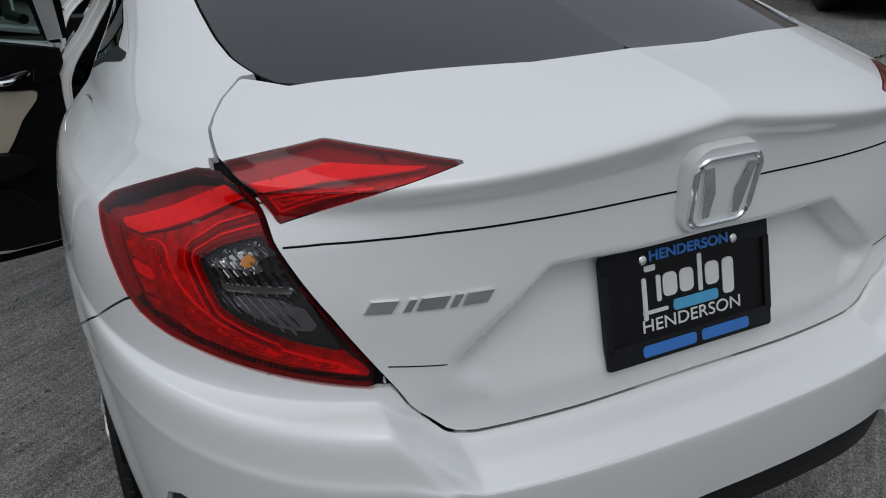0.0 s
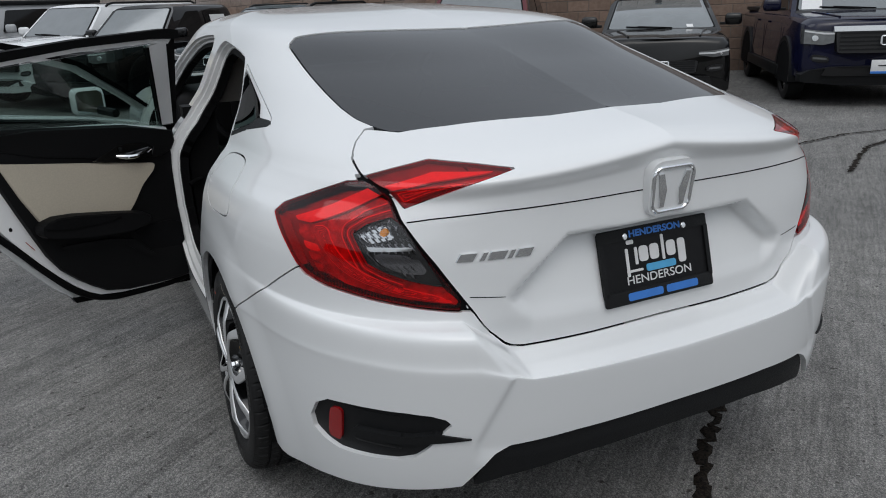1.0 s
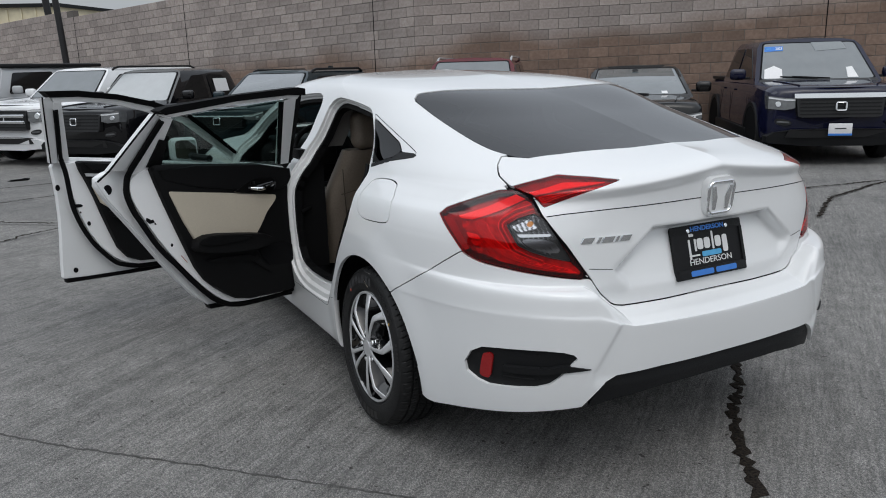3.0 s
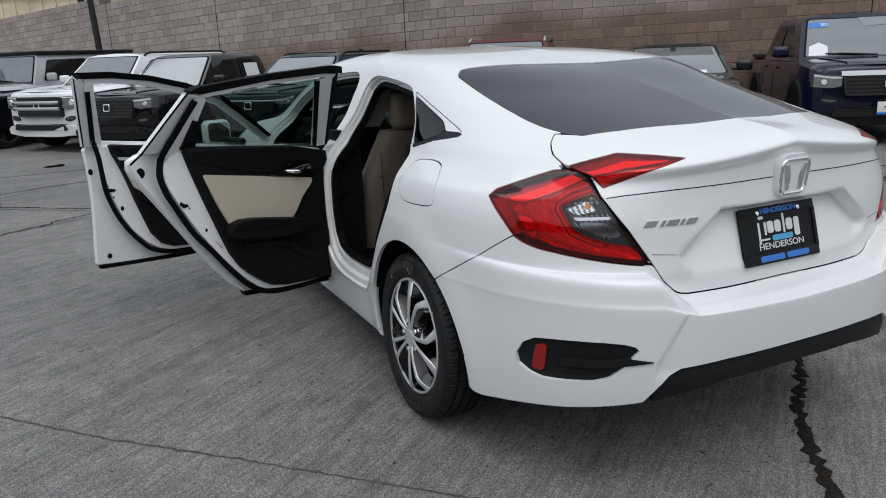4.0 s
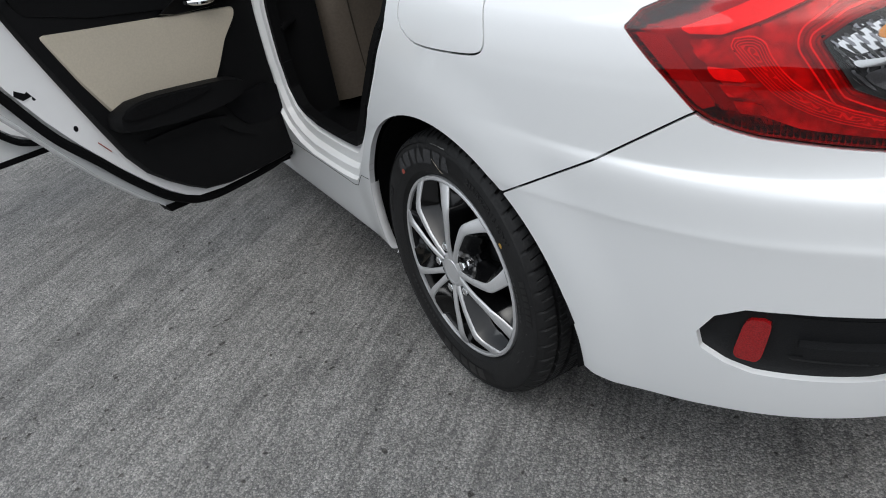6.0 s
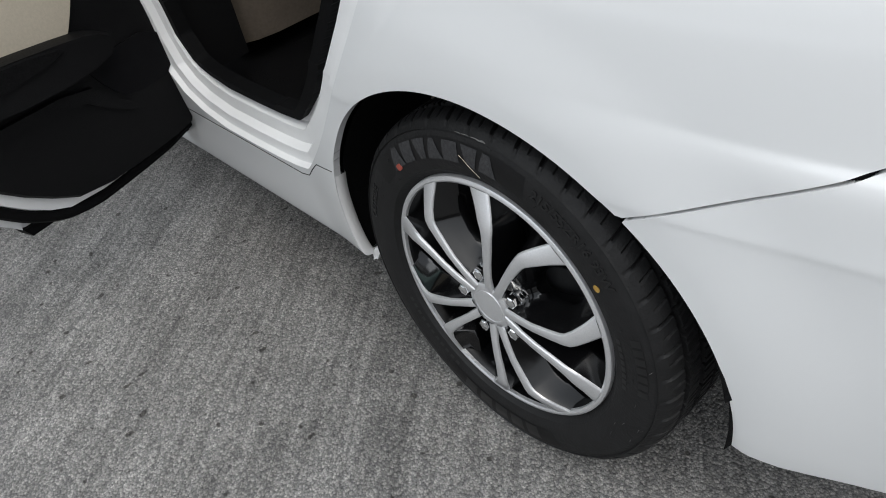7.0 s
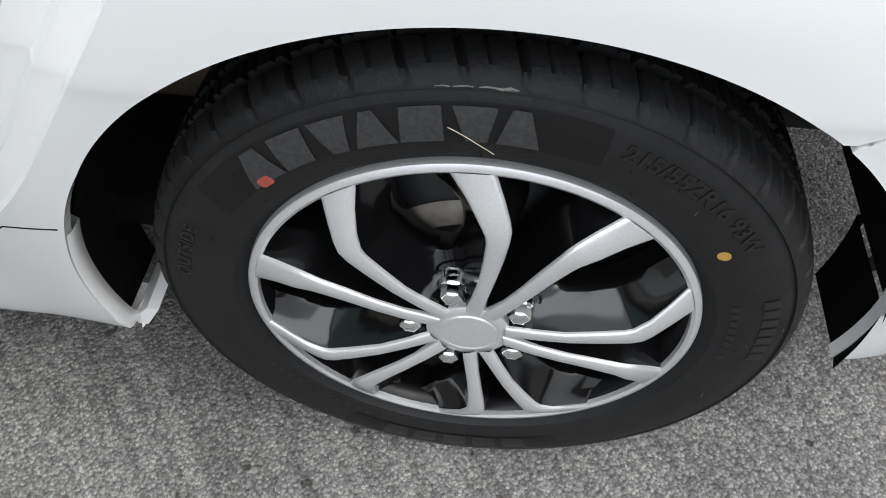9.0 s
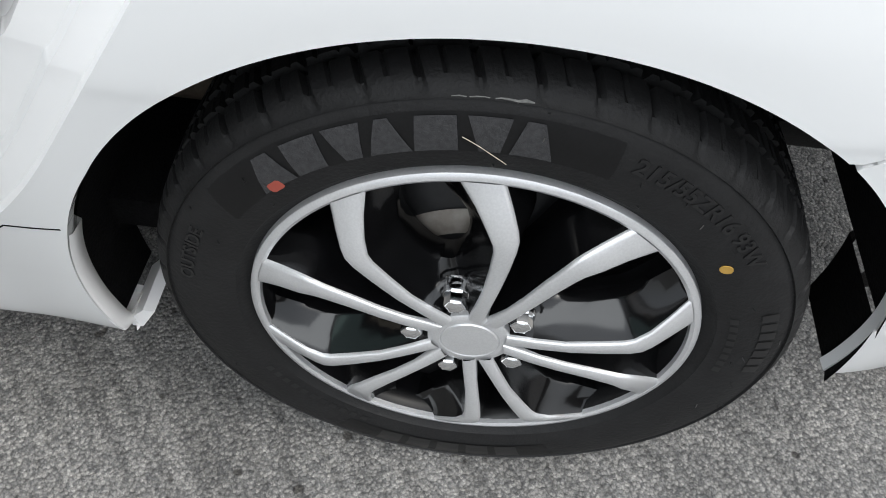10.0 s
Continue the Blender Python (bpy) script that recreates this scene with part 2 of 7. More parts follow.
# ---- shape tools ----
def pchip(k, v, q):
    """Monotone cubic curves through the rows v at the knots k, read at q."""
    k, v, q = np.asarray(k, float), np.asarray(v, float), np.asarray(q, float)
    if v.ndim == 1:
        v = v[:, None]
    h = np.diff(k)[:, None]
    d = np.diff(v, axis=0) / h
    m = np.zeros_like(v)
    m[0], m[-1] = d[0], d[-1]
    a, b = d[:-1], d[1:]
    w1, w2 = 2 * h[1:] + h[:-1], h[1:] + 2 * h[:-1]
    with np.errstate(divide="ignore", invalid="ignore"):
        mm = (w1 + w2) / (w1 / a + w2 / b)
    m[1:-1] = np.where(a * b > 0, mm, 0)
    i = np.clip(np.searchsorted(k, q, "right") - 1, 0, len(k) - 2)
    t = ((q - k[i]) / (k[i + 1] - k[i]))[:, None]
    hh = h[i]
    return ((2 * t**3 - 3 * t**2 + 1) * v[i] + (t**3 - 2 * t**2 + t) * hh * m[i]
            + (3 * t**2 - 2 * t**3) * v[i + 1] + (t**3 - t**2) * hh * m[i + 1])


def smooth01(t):
    t = np.clip(t, 0, 1)
    return t * t * (3 - 2 * t)


def chaikin(p, rounds=2, q=0.25):
    """Closed outline with its corners cut round."""
    p = np.asarray(p, float)
    for _ in range(rounds):
        n = np.roll(p, -1, 0)
        p = np.stack([p * (1 - q) + n * q, p * q + n * (1 - q)], 1).reshape(-1, p.shape[1])
    return p


def inside(poly, a, b):
    """Signed distance to a closed outline: positive inside it."""
    poly = np.asarray(poly, float)
    d = np.full(a.shape, 1e9)
    odd = np.zeros(a.shape, bool)
    for (x0, y0), (x1, y1) in zip(poly, np.roll(poly, -1, 0)):
        ex, ey = x1 - x0, y1 - y0
        t = np.clip(((a - x0) * ex + (b - y0) * ey) / (ex * ex + ey * ey + 1e-12), 0, 1)
        d = np.minimum(d, np.hypot(a - x0 - t * ex, b - y0 - t * ey))
        if y0 != y1:
            odd ^= ((y0 > b) != (y1 > b)) & (a < ex * (b - y0) / ey + x0)
    return np.where(odd, d, -d)


def clip(V, F, f):
    """The part of a triangle mesh where the field f is positive, cut along its zero line."""
    V = np.asarray(V)
    pos = f > 0
    n = pos[F].sum(1)
    keep = F[n == 3].tolist()
    mixed = F[(n > 0) & (n < 3)]
    extra, made = [], {}
    base = len(V)

    def cut(i, j):
        key = (i, j) if i < j else (j, i)
        if key not in made:
            t = f[i] / (f[i] - f[j])
            extra.append(V[i] * (1 - t) + V[j] * t)
            made[key] = base + len(extra) - 1
        return made[key]

    for tri in mixed.tolist():
        out = []
        for i in range(3):
            p, q = tri[i], tri[(i + 1) % 3]
            if pos[p]:
                out.append(p)
            if pos[p] != pos[q]:
                out.append(cut(p, q))
        for k in range(1, len(out) - 1):
            keep.append([out[0], out[k], out[k + 1]])
    if not keep:
        return np.zeros((0, V.shape[1])), np.zeros((0, 3), int)
    A = np.vstack([V, np.array(extra)]) if extra else V
    K = np.array(keep)
    used, inv = np.unique(K.ravel(), return_inverse=True)
    return A[used], inv.reshape(-1, 3)


def border(F):
    """Directed border edges of a triangle mesh."""
    E = np.vstack([F[:, [0, 1]], F[:, [1, 2]], F[:, [2, 0]]])
    have = {(a, b) for a, b in E.tolist()}
    return [(a, b) for a, b in E.tolist() if (b, a) not in have]


def normals(V, F):
    n = np.cross(V[F[:, 1]] - V[F[:, 0]], V[F[:, 2]] - V[F[:, 0]])
    out = np.zeros_like(V)
    for i in range(3):
        np.add.at(out, F[:, i], n)
    return out / np.maximum(np.linalg.norm(out, axis=1, keepdims=True), 1e-12)


# ---- the saloon's skin: rings from the rear centre round the corner to the nose ----
# y rear, half width, squareness, y where the corner ends, z rear centre, z corner, z side, how sharply centre and corner part
REAR = [
    (-0.763, 0.763, 3.0, 0.25, 0.226, 0.208, 0.170, 0),
    (-0.890, 0.821, 3.4, 0.25, 0.276, 0.223, 0.185, 0),
    (-0.942, 0.841, 3.5, 0.25, 0.383, 0.348, 0.320, 0),
    (-0.955, 0.851, 3.5, 0.25, 0.503, 0.478, 0.450, 0),
    (-0.9585, 0.8575, 3.5, 0.25, 0.575, 0.620, 0.588, 0.6),
    (-0.9575, 0.8588, 3.5, 0.25, 0.586, 0.632, 0.600, 0.8),
    (-0.9530, 0.8592, 3.5, 0.25, 0.5905, 0.644, 0.612, 1),
    (-0.9440, 0.8594, 3.5, 0.25, 0.5955, 0.690, 0.676, 1),
    (-0.9370, 0.8592, 3.5, 0.25, 0.5990, 0.702, 0.692, 1),
    (-0.9200, 0.8590, 3.5, 0.25, 0.6080, 0.711, 0.706, 1),
    (-0.873, 0.859, 3.5, 0.25, 0.628, 0.716, 0.742, 1),
    (-0.863, 0.853, 3.5, 0.25, 0.830, 0.823, 0.810, 0),
    (-0.856, 0.829, 3.4, 0.25, 0.935, 0.903, 0.870, 0),
    (-0.858, 0.791, 3.3, 0.25, 0.992, 0.946, 0.925, 0),
    (-0.878, 0.758, 3.3, 0.25, 1.036, 0.980, 0.965, 0),
    (-0.845, 0.738, 3.2, 0.25, 1.058, 1.008, 1.000, 0),
    (-0.616, 0.693, 3.2, 0.40, 1.096, 1.076, 1.070, 0),
    (-0.273, 0.633, 3.2, 0.60, 1.178, 1.173, 1.200, 0),
    (0.080, 0.568, 3.6, 0.90, 1.258, 1.270, 1.292, 0),
    (0.460, 0.423, 3.0, 1.10, 1.318, 1.314, 1.328, 0),
    (0.900, 0.001, 2.0, 1.20, 1.342, 1.342, 1.343, 0),
]
# half width forward, y where the front corner starts, y front, squareness, z there, z front centre
FRONT = [
    (0.780, 2.75, 3.30, 3.0, 0.170, 0.200),
    (0.842, 2.75, 3.50, 3.2, 0.180, 0.210),
    (0.862, 2.75, 3.54, 3.2, 0.320, 0.320),
    (0.875, 2.75, 3.56, 3.2, 0.450, 0.450),
    (0.883, 2.75, 3.555, 3.2, 0.570, 0.545),
    (0.884, 2.75, 3.553, 3.2, 0.580, 0.552),
    (0.885, 2.75, 3.552, 3.2, 0.592, 0.562),
    (0.887, 2.75, 3.546, 3.2, 0.645, 0.598),
    (0.888, 2.75, 3.542, 3.2, 0.665, 0.610),
    (0.888, 2.75, 3.540, 3.2, 0.680, 0.620),
    (0.886, 2.75, 3.52, 3.0, 0.720, 0.660),
    (0.880, 2.75, 3.48, 3.0, 0.780, 0.700),
    (0.865, 2.70, 3.40, 2.8, 0.830, 0.745),
    (0.840, 2.65, 3.25, 2.8, 0.875, 0.790),
    (0.800, 2.60, 3.00, 2.8, 0.915, 0.850),
    (0.760, 2.40, 2.75, 2.8, 0.950, 0.910),
    (0.720, 2.10, 2.60, 3.0, 0.990, 0.960),
    (0.650, 1.75, 2.25, 3.0, 1.140, 1.130),
    (0.570, 1.40, 1.85, 3.4, 1.282, 1.272),
    (0.420, 1.30, 1.60, 3.0, 1.326, 1.318),
    (0.001, 1.25, 1.40, 2.0, 1.343, 1.342),
]


def corner(n, phi):
    c, s = np.maximum(np.cos(phi), 1e-9), np.maximum(np.sin(phi), 1e-9)
    r = (c**n + s**n) ** (-1 / n)
    return r * s, r * c


def skin(na=230, nb=230, nc=20, nv=290):
    """Left half of the skin as a grid of triangles."""
    R, G = np.array(REAR), np.array(FRONT)
    T = np.hstack([R, G])
    k = np.concatenate([[0], np.cumsum(0.01 + np.hypot(np.diff(R[:, 6]), np.hypot(np.diff(R[:, 1]), 0.4 * np.diff(R[:, 0]))))])
    dense = k[-6]
    q = np.concatenate([np.linspace(0, dense, nv - 80, endpoint=False), np.linspace(dense, k[-1], 80)])
    P = pchip(k, T, q)
    rows = []
    ph = np.linspace(0, math.pi / 2, na)
    pf = np.linspace(math.pi / 2, 0, nc)
    for yr, w, n, y1, zc, zm, zs, part_k, wf, y2, yf, nf, z2, zf in P:
        s, c = corner(n, ph)
        u = ph / (math.pi / 2)
        z = zc * (1 - u) * (1 - 2 * u) + zm * 4 * u * (1 - u) + zs * u * (2 * u - 1)
        z = z + (np.interp(u, [0, 0.272, 0.345, 0.5, 1.0], [zc, zc + 0.004, zm - 0.006, zm, zs]) - z) * part_k
        a = np.stack([-w * s, y1 - (y1 - yr) * c, z], 1)
        t = np.linspace(0, 1, nb + 2)[1:-1]
        g = smooth01(t)
        b = np.stack([-(w + (wf - w) * g), y1 + (y2 - y1) * t, zs + (z2 - zs) * g], 1)
        s, c = corner(nf, pf)
        d = np.stack([-wf * s, y2 + (yf - y2) * c, zf + (z2 - zf) * (pf / (math.pi / 2)) ** 2], 1)
        rows.append(np.vstack([a, b, d]))
    V = np.stack(rows)
    # wheel arch flares
    for yw in (0.0, 2.70):
        r = np.hypot(V[..., 1] - yw, V[..., 2] - 0.308)
        side = (V[..., 0] < -0.7)
        V[..., 0] -= side * 0.009 * (1 - smooth01((r - 0.385) / 0.13))
    m, n = V.shape[:2]
    idx = np.arange(m * n).reshape(m, n)
    a, b, c, d = idx[:-1, :-1].ravel(), idx[:-1, 1:].ravel(), idx[1:, 1:].ravel(), idx[1:, :-1].ravel()
    F = np.vstack([np.stack([a, c, b], 1), np.stack([a, d, c], 1)])
    return V.reshape(-1, 3), F

# ---- ground ----
def tarmac():
    m = bpy.data.materials.new("worn_grooved_concrete")
    m.use_nodes = True
    nt = m.node_tree
    L = nt.links
    b = nt.nodes["Principled BSDF"]
    b.inputs["Roughness"].default_value = 0.85
    b.inputs["Specular IOR Level"].default_value = 0.25
    co = nt.nodes.new("ShaderNodeTexCoord")

    def noise_tex(scale, detail=4, stretch=None, vec=None):
        n = nt.nodes.new("ShaderNodeTexNoise")
        n.inputs["Scale"].default_value = scale
        n.inputs["Detail"].default_value = detail
        if stretch:
            mp = nt.nodes.new("ShaderNodeMapping")
            mp.inputs["Rotation"].default_value = (0, 0, radians(stretch[0]))
            mp.vector_type = "TEXTURE"
            mp.inputs["Scale"].default_value = (1 / stretch[1], 1 / stretch[2], 1)
            L.new(co.outputs["Object"], mp.inputs["Vector"])
            L.new(mp.outputs[0], n.inputs["Vector"])
        else:
            L.new(co.outputs["Object"], n.inputs["Vector"])
        return n

    def ramp(src, p0, c0, p1, c1):
        r = nt.nodes.new("ShaderNodeValToRGB")
        r.color_ramp.elements[0].position, r.color_ramp.elements[1].position = p0, p1
        r.color_ramp.elements[0].color, r.color_ramp.elements[1].color = (*c0, 1), (*c1, 1)
        L.new(src, r.inputs["Fac"])
        return r.outputs["Color"]

    def mixc(a, bb, kind, fac=1.0):
        x = nt.nodes.new("ShaderNodeMix")
        x.data_type, x.blend_type = "RGBA", kind
        if isinstance(fac, float):
            x.inputs["Factor"].default_value = fac
        else:
            L.new(fac, x.inputs["Factor"])
        L.new(a, x.inputs["A"])
        L.new(bb, x.inputs["B"])
        return x.outputs["Result"]

    # pale aggregate of two sizes in darker, worn paste
    def stones_of(scale, lo, hi):
        v = nt.nodes.new("ShaderNodeTexVoronoi")
        v.inputs["Scale"].default_value = scale
        v.inputs["Randomness"].default_value = 1.0
        L.new(co.outputs["Object"], v.inputs["Vector"])
        return v, ramp(v.outputs["Color"], lo[0], (lo[1],) * 3, hi[0], (hi[1], hi[1] * 0.985, hi[1] * 0.95))

    vor, stones = stones_of(215, (0.25, 0.185), (1.0, 0.42))
    small, grit = stones_of(560, (0.25, 0.72), (0.85, 1.25))
    gaps = ramp(vor.outputs["Distance"], 0.35, (1.0, 1.0, 1.0), 0.85, (0.55, 0.55, 0.55))
    fine = ramp(noise_tex(620, 3).outputs["Fac"], 0.3, (0.80, 0.80, 0.80), 0.7, (1.18, 1.18, 1.18))
    big = ramp(noise_tex(0.7, 5).outputs["Fac"], 0.3, (0.80, 0.80, 0.81), 0.72, (1.16, 1.15, 1.14))
    streak = ramp(noise_tex(1.0, 3, (GROOVES, 5.0, 62)).outputs["Fac"], 0.36, (0.80, 0.80, 0.80), 0.60, (1.09, 1.09, 1.09))
    drag = ramp(noise_tex(1.0, 2, (GROOVES, 0.8, 11)).outputs["Fac"], 0.30, (0.82, 0.82, 0.82), 0.48, (1.04, 1.04, 1.04))
    mid = ramp(noise_tex(9, 4).outputs["Fac"], 0.3, (0.84, 0.84, 0.84), 0.7, (1.1, 1.1, 1.1))
    spots = ramp(noise_tex(38, 1).outputs["Fac"], 0.24, (0.35, 0.34, 0.33), 0.29, (1.0, 1.0, 1.0))
    c = mixc(stones, grit, "MULTIPLY")
    for other in (gaps, fine, big, streak, drag, mid, spots):
        c = mixc(c, other, "MULTIPLY")
    lift = nt.nodes.new("ShaderNodeVectorMath")
    lift.operation = "SCALE"
    lift.inputs["Scale"].default_value = GROUND_TONE
    L.new(c, lift.inputs[0])
    L.new(lift.outputs[0], b.inputs["Base Color"])
    tall = nt.nodes.new("ShaderNodeMath")
    tall.operation = "MULTIPLY_ADD"
    tall.inputs[1].default_value = -0.8
    L.new(vor.outputs["Distance"], tall.inputs[0])
    L.new(streak, tall.inputs[2])
    bp = nt.nodes.new("ShaderNodeBump")
    bp.inputs["Strength"].default_value = 0.7
    bp.inputs["Distance"].default_value = 0.004
    L.new(tall.outputs[0], bp.inputs["Height"])
    L.new(bp.outputs["Normal"], b.inputs["Normal"])
    return m


GROOVES, GROUND_TONE = 37.0, 0.90
GROUND = tarmac()
bm = bmesh.new()
bmesh.ops.create_grid(bm, x_segments=300, y_segments=300, size=300)


def ground_z(x, y):
    """The lot falls gently towards the wall."""
    n, u = 0.62 * x + 0.784 * y, -0.784 * x + 0.62 * y
    fall = min(0.12, max(-0.5, -0.16 - 0.007 * (u + 3.7)))
    t = min(1.0, max(0.0, (n - 2.5) / 6.0))
    return 0.006 + fall * t * t * (3 - 2 * t)


for v in bm.verts:
    v.co.z = ground_z(v.co.x, v.co.y)
ground = part("ground", bm, GROUND)
tagged(ground, "worn grey grooved concrete of a car lot", "ground", kind="structure")

CRACKFILL = material("dark_crack_filler", (0.006, 0.006, 0.006), 0.9, spec=0.1, second=(0.034, 0.027, 0.021), scale=130, bump=0.8, bscale=120)


def crack(points, width, name="ground_crack", jitter=0.02, mat=None):
    """A ragged open joint in the paving, a few millimetres proud where the filler has swollen."""
    rnd = random.Random(len(points) * 7 + int(width * 1000))
    line = []
    for (x0, y0), (x1, y1) in zip(points, points[1:]):
        n = max(2, int(math.hypot(x1 - x0, y1 - y0) / 0.022))
        for i in range(n):
            t = i / n
            line.append((x0 + (x1 - x0) * t + rnd.uniform(-jitter, jitter), y0 + (y1 - y0) * t + rnd.uniform(-jitter, jitter)))
    line.append(points[-1])
    bm = bmesh.new()
    prev = None
    for i, (x, y) in enumerate(line):
        a, b2 = line[max(0, i - 1)], line[min(len(line) - 1, i + 1)]
        d = Vector((b2[0] - a[0], b2[1] - a[1])).normalized()
        n = Vector((-d.y, d.x))
        w = width * rnd.uniform(0.45, 1.3) * min(1, 0.2 + 0.25 * min(i, len(line) - 1 - i))
        row = [bm.verts.new((x + n.x * w * k, y + n.y * w * k, z + (ground_z(x, y) + 0.012 if 0.62 * x + 0.784 * y > 2.4 else 0.006))) for k, z in ((-1, 0.0015), (-0.5, rnd.uniform(0.002, 0.006)), (0.4, rnd.uniform(0.002, 0.007)), (1, 0.0015))]
        if prev:
            for p in range(3):
                bm.faces.new((prev[p], prev[p + 1], row[p + 1], row[p]))
        prev = row
    ob = part(name, bm, mat or CRACKFILL, smooth=False)
    return tagged(ob, "ragged dark open crack in the concrete paving", "crack", kind="structure")


crack([(1.6, 0.55), (0.75, -0.39), (0.40, -0.66), (0.29, -0.77), (0.10, -0.98), (-0.05, -1.16), (-0.5, -1.75)], 0.022, jitter=0.015)
crack([(4.0, 1.55), (4.6, 1.9), (5.2, 2.25), (6.4, 2.6), (8.5, 3.1)], 0.018)
crack([(4.3, 2.5), (5.0, 2.75), (5.8, 2.9), (7.0, 2.8)], 0.014)
crack([(-5.0, 5.4), (-2.8, 6.84), (-1.91, 7.66), (0.2, 9.2)], 0.012)
crack([(-6.5, 6.6), (-3.3, 8.8), (-1.5, 9.9)], 0.012)
crack([(-4.5, 7.6), (-2.63, 5.94), (-1.82, 5.25), (-0.6, 4.3)], 0.014)
crack([(-4.6, 3.6), (-2.54, 4.55), (-1.80, 5.01), (-0.5, 5.9)], 0.012)
crack([(-3.4, 1.95), (-2.28, 0.80), (-1.91, 0.39), (-1.50, -0.01), (-1.02, -0.50), (-0.4, -1.12)], 0.004, "saw_cut_joint", jitter=0.004, mat=CUTJOINT)

# ---- block wall behind the parked row ----
WALLN = Vector((0.62, 0.784, 0)).normalized()
WALLD = Vector((-WALLN.y, WALLN.x, 0))
WALL_AT = 13.5
BEND = 3.455
WALLD2, WALLN2 = Vector((-0.4485, 0.8932, 0)), Vector((0.8932, 0.4485, 0))


def block_material():
    m = material("split_face_block", (0.43, 0.385, 0.362), 0.9, second=(0.345, 0.300, 0.278), scale=14, bump=0.5, bscale=90, stain=0.22, sscale=0.8)
    nt = m.node_tree
    b = nt.nodes["Principled BSDF"]
    src = b.inputs["Base Color"].links[0].from_socket
    oi = nt.nodes.new("ShaderNodeNewGeometry")
    r = nt.nodes.new("ShaderNodeValToRGB")
    r.color_ramp.elements[0].color, r.color_ramp.elements[1].color = (0.80, 0.79, 0.78, 1), (1.12, 1.1, 1.08, 1)
    ob_i = nt.nodes.new("ShaderNodeObjectInfo")
    sm = nt.nodes.new("ShaderNodeMath")
    sm.operation = "ADD"
    nt.links.new(oi.outputs["Random Per Island"], sm.inputs[0])
    nt.links.new(ob_i.outputs["Random"], sm.inputs[1])
    fr = nt.nodes.new("ShaderNodeMath")
    fr.operation = "FRACT"
    nt.links.new(sm.outputs[0], fr.inputs[0])
    nt.links.new(fr.outputs[0], r.inputs["Fac"])
    mx = nt.nodes.new("ShaderNodeMix")
    mx.data_type, mx.blend_type = "RGBA", "MULTIPLY"
    mx.inputs["Factor"].default_value = 1.0
    nt.links.new(src, mx.inputs["A"])
    nt.links.new(r.outputs["Color"], mx.inputs["B"])
    # damp band along the lower courses
    co = nt.nodes.new("ShaderNodeNewGeometry")
    sep = nt.nodes.new("ShaderNodeSeparateXYZ")
    nt.links.new(co.outputs["Position"], sep.inputs[0])
    nz = nt.nodes.new("ShaderNodeTexNoise")
    nz.inputs["Scale"].default_value = 0.35
    nt.links.new(co.outputs["Position"], nz.inputs["Vector"])
    ad = nt.nodes.new("ShaderNodeMath")
    ad.operation = "MULTIPLY_ADD"
    ad.inputs[1].default_value = 1.6
    nt.links.new(nz.outputs["Fac"], ad.inputs[0])
    # it stands higher towards the east end
    rise = nt.nodes.new("ShaderNodeMath")
    rise.operation = "MULTIPLY_ADD"
    rise.inputs[1].default_value = -0.11
    nt.links.new(sep.outputs["X"], rise.inputs[0])
    nt.links.new(sep.outputs["Z"], rise.inputs[2])
    nt.links.new(rise.outputs[0], ad.inputs[2])
    rr = nt.nodes.new("ShaderNodeValToRGB")
    rr.color_ramp.elements[0].position, rr.color_ramp.elements[1].position = 0.34, 0.43
    rr.color_ramp.elements[0].color, rr.color_ramp.elements[1].color = (0.60, 0.48, 0.40, 1), (1, 1, 1, 1)
    dv = nt.nodes.new("ShaderNodeMath")
    dv.operation = "DIVIDE"
    dv.inputs[1].default_value = 4.8
    nt.links.new(ad.outputs[0], dv.inputs[0])
    nt.links.new(dv.outputs[0], rr.inputs["Fac"])
    m2 = nt.nodes.new("ShaderNodeMix")
    m2.data_type, m2.blend_type = "RGBA", "MULTIPLY"
    m2.inputs["Factor"].default_value = 1.0
    nt.links.new(mx.outputs["Result"], m2.inputs["A"])
    nt.links.new(rr.outputs["Color"], m2.inputs["B"])
    nt.links.new(m2.outputs["Result"], b.inputs["Base Color"])
    return m


BLOCK = block_material()
MORTAR = material("mortar", (0.15, 0.135, 0.122), 0.95, grain=0.2, scale=60)
WALL_Z = 3.70


def wall_frame(u, z, d):
    if u <= BEND:
        p = WALLN * (WALL_AT - d) + WALLD * u
        return (p.x, p.y, z - 0.018 * (u - BEND))
    p = WALLN * WALL_AT + WALLD * BEND + WALLD2 * (u - BEND) - WALLN2 * d
    return (p.x, p.y, z - 0.036 * (u - BEND))


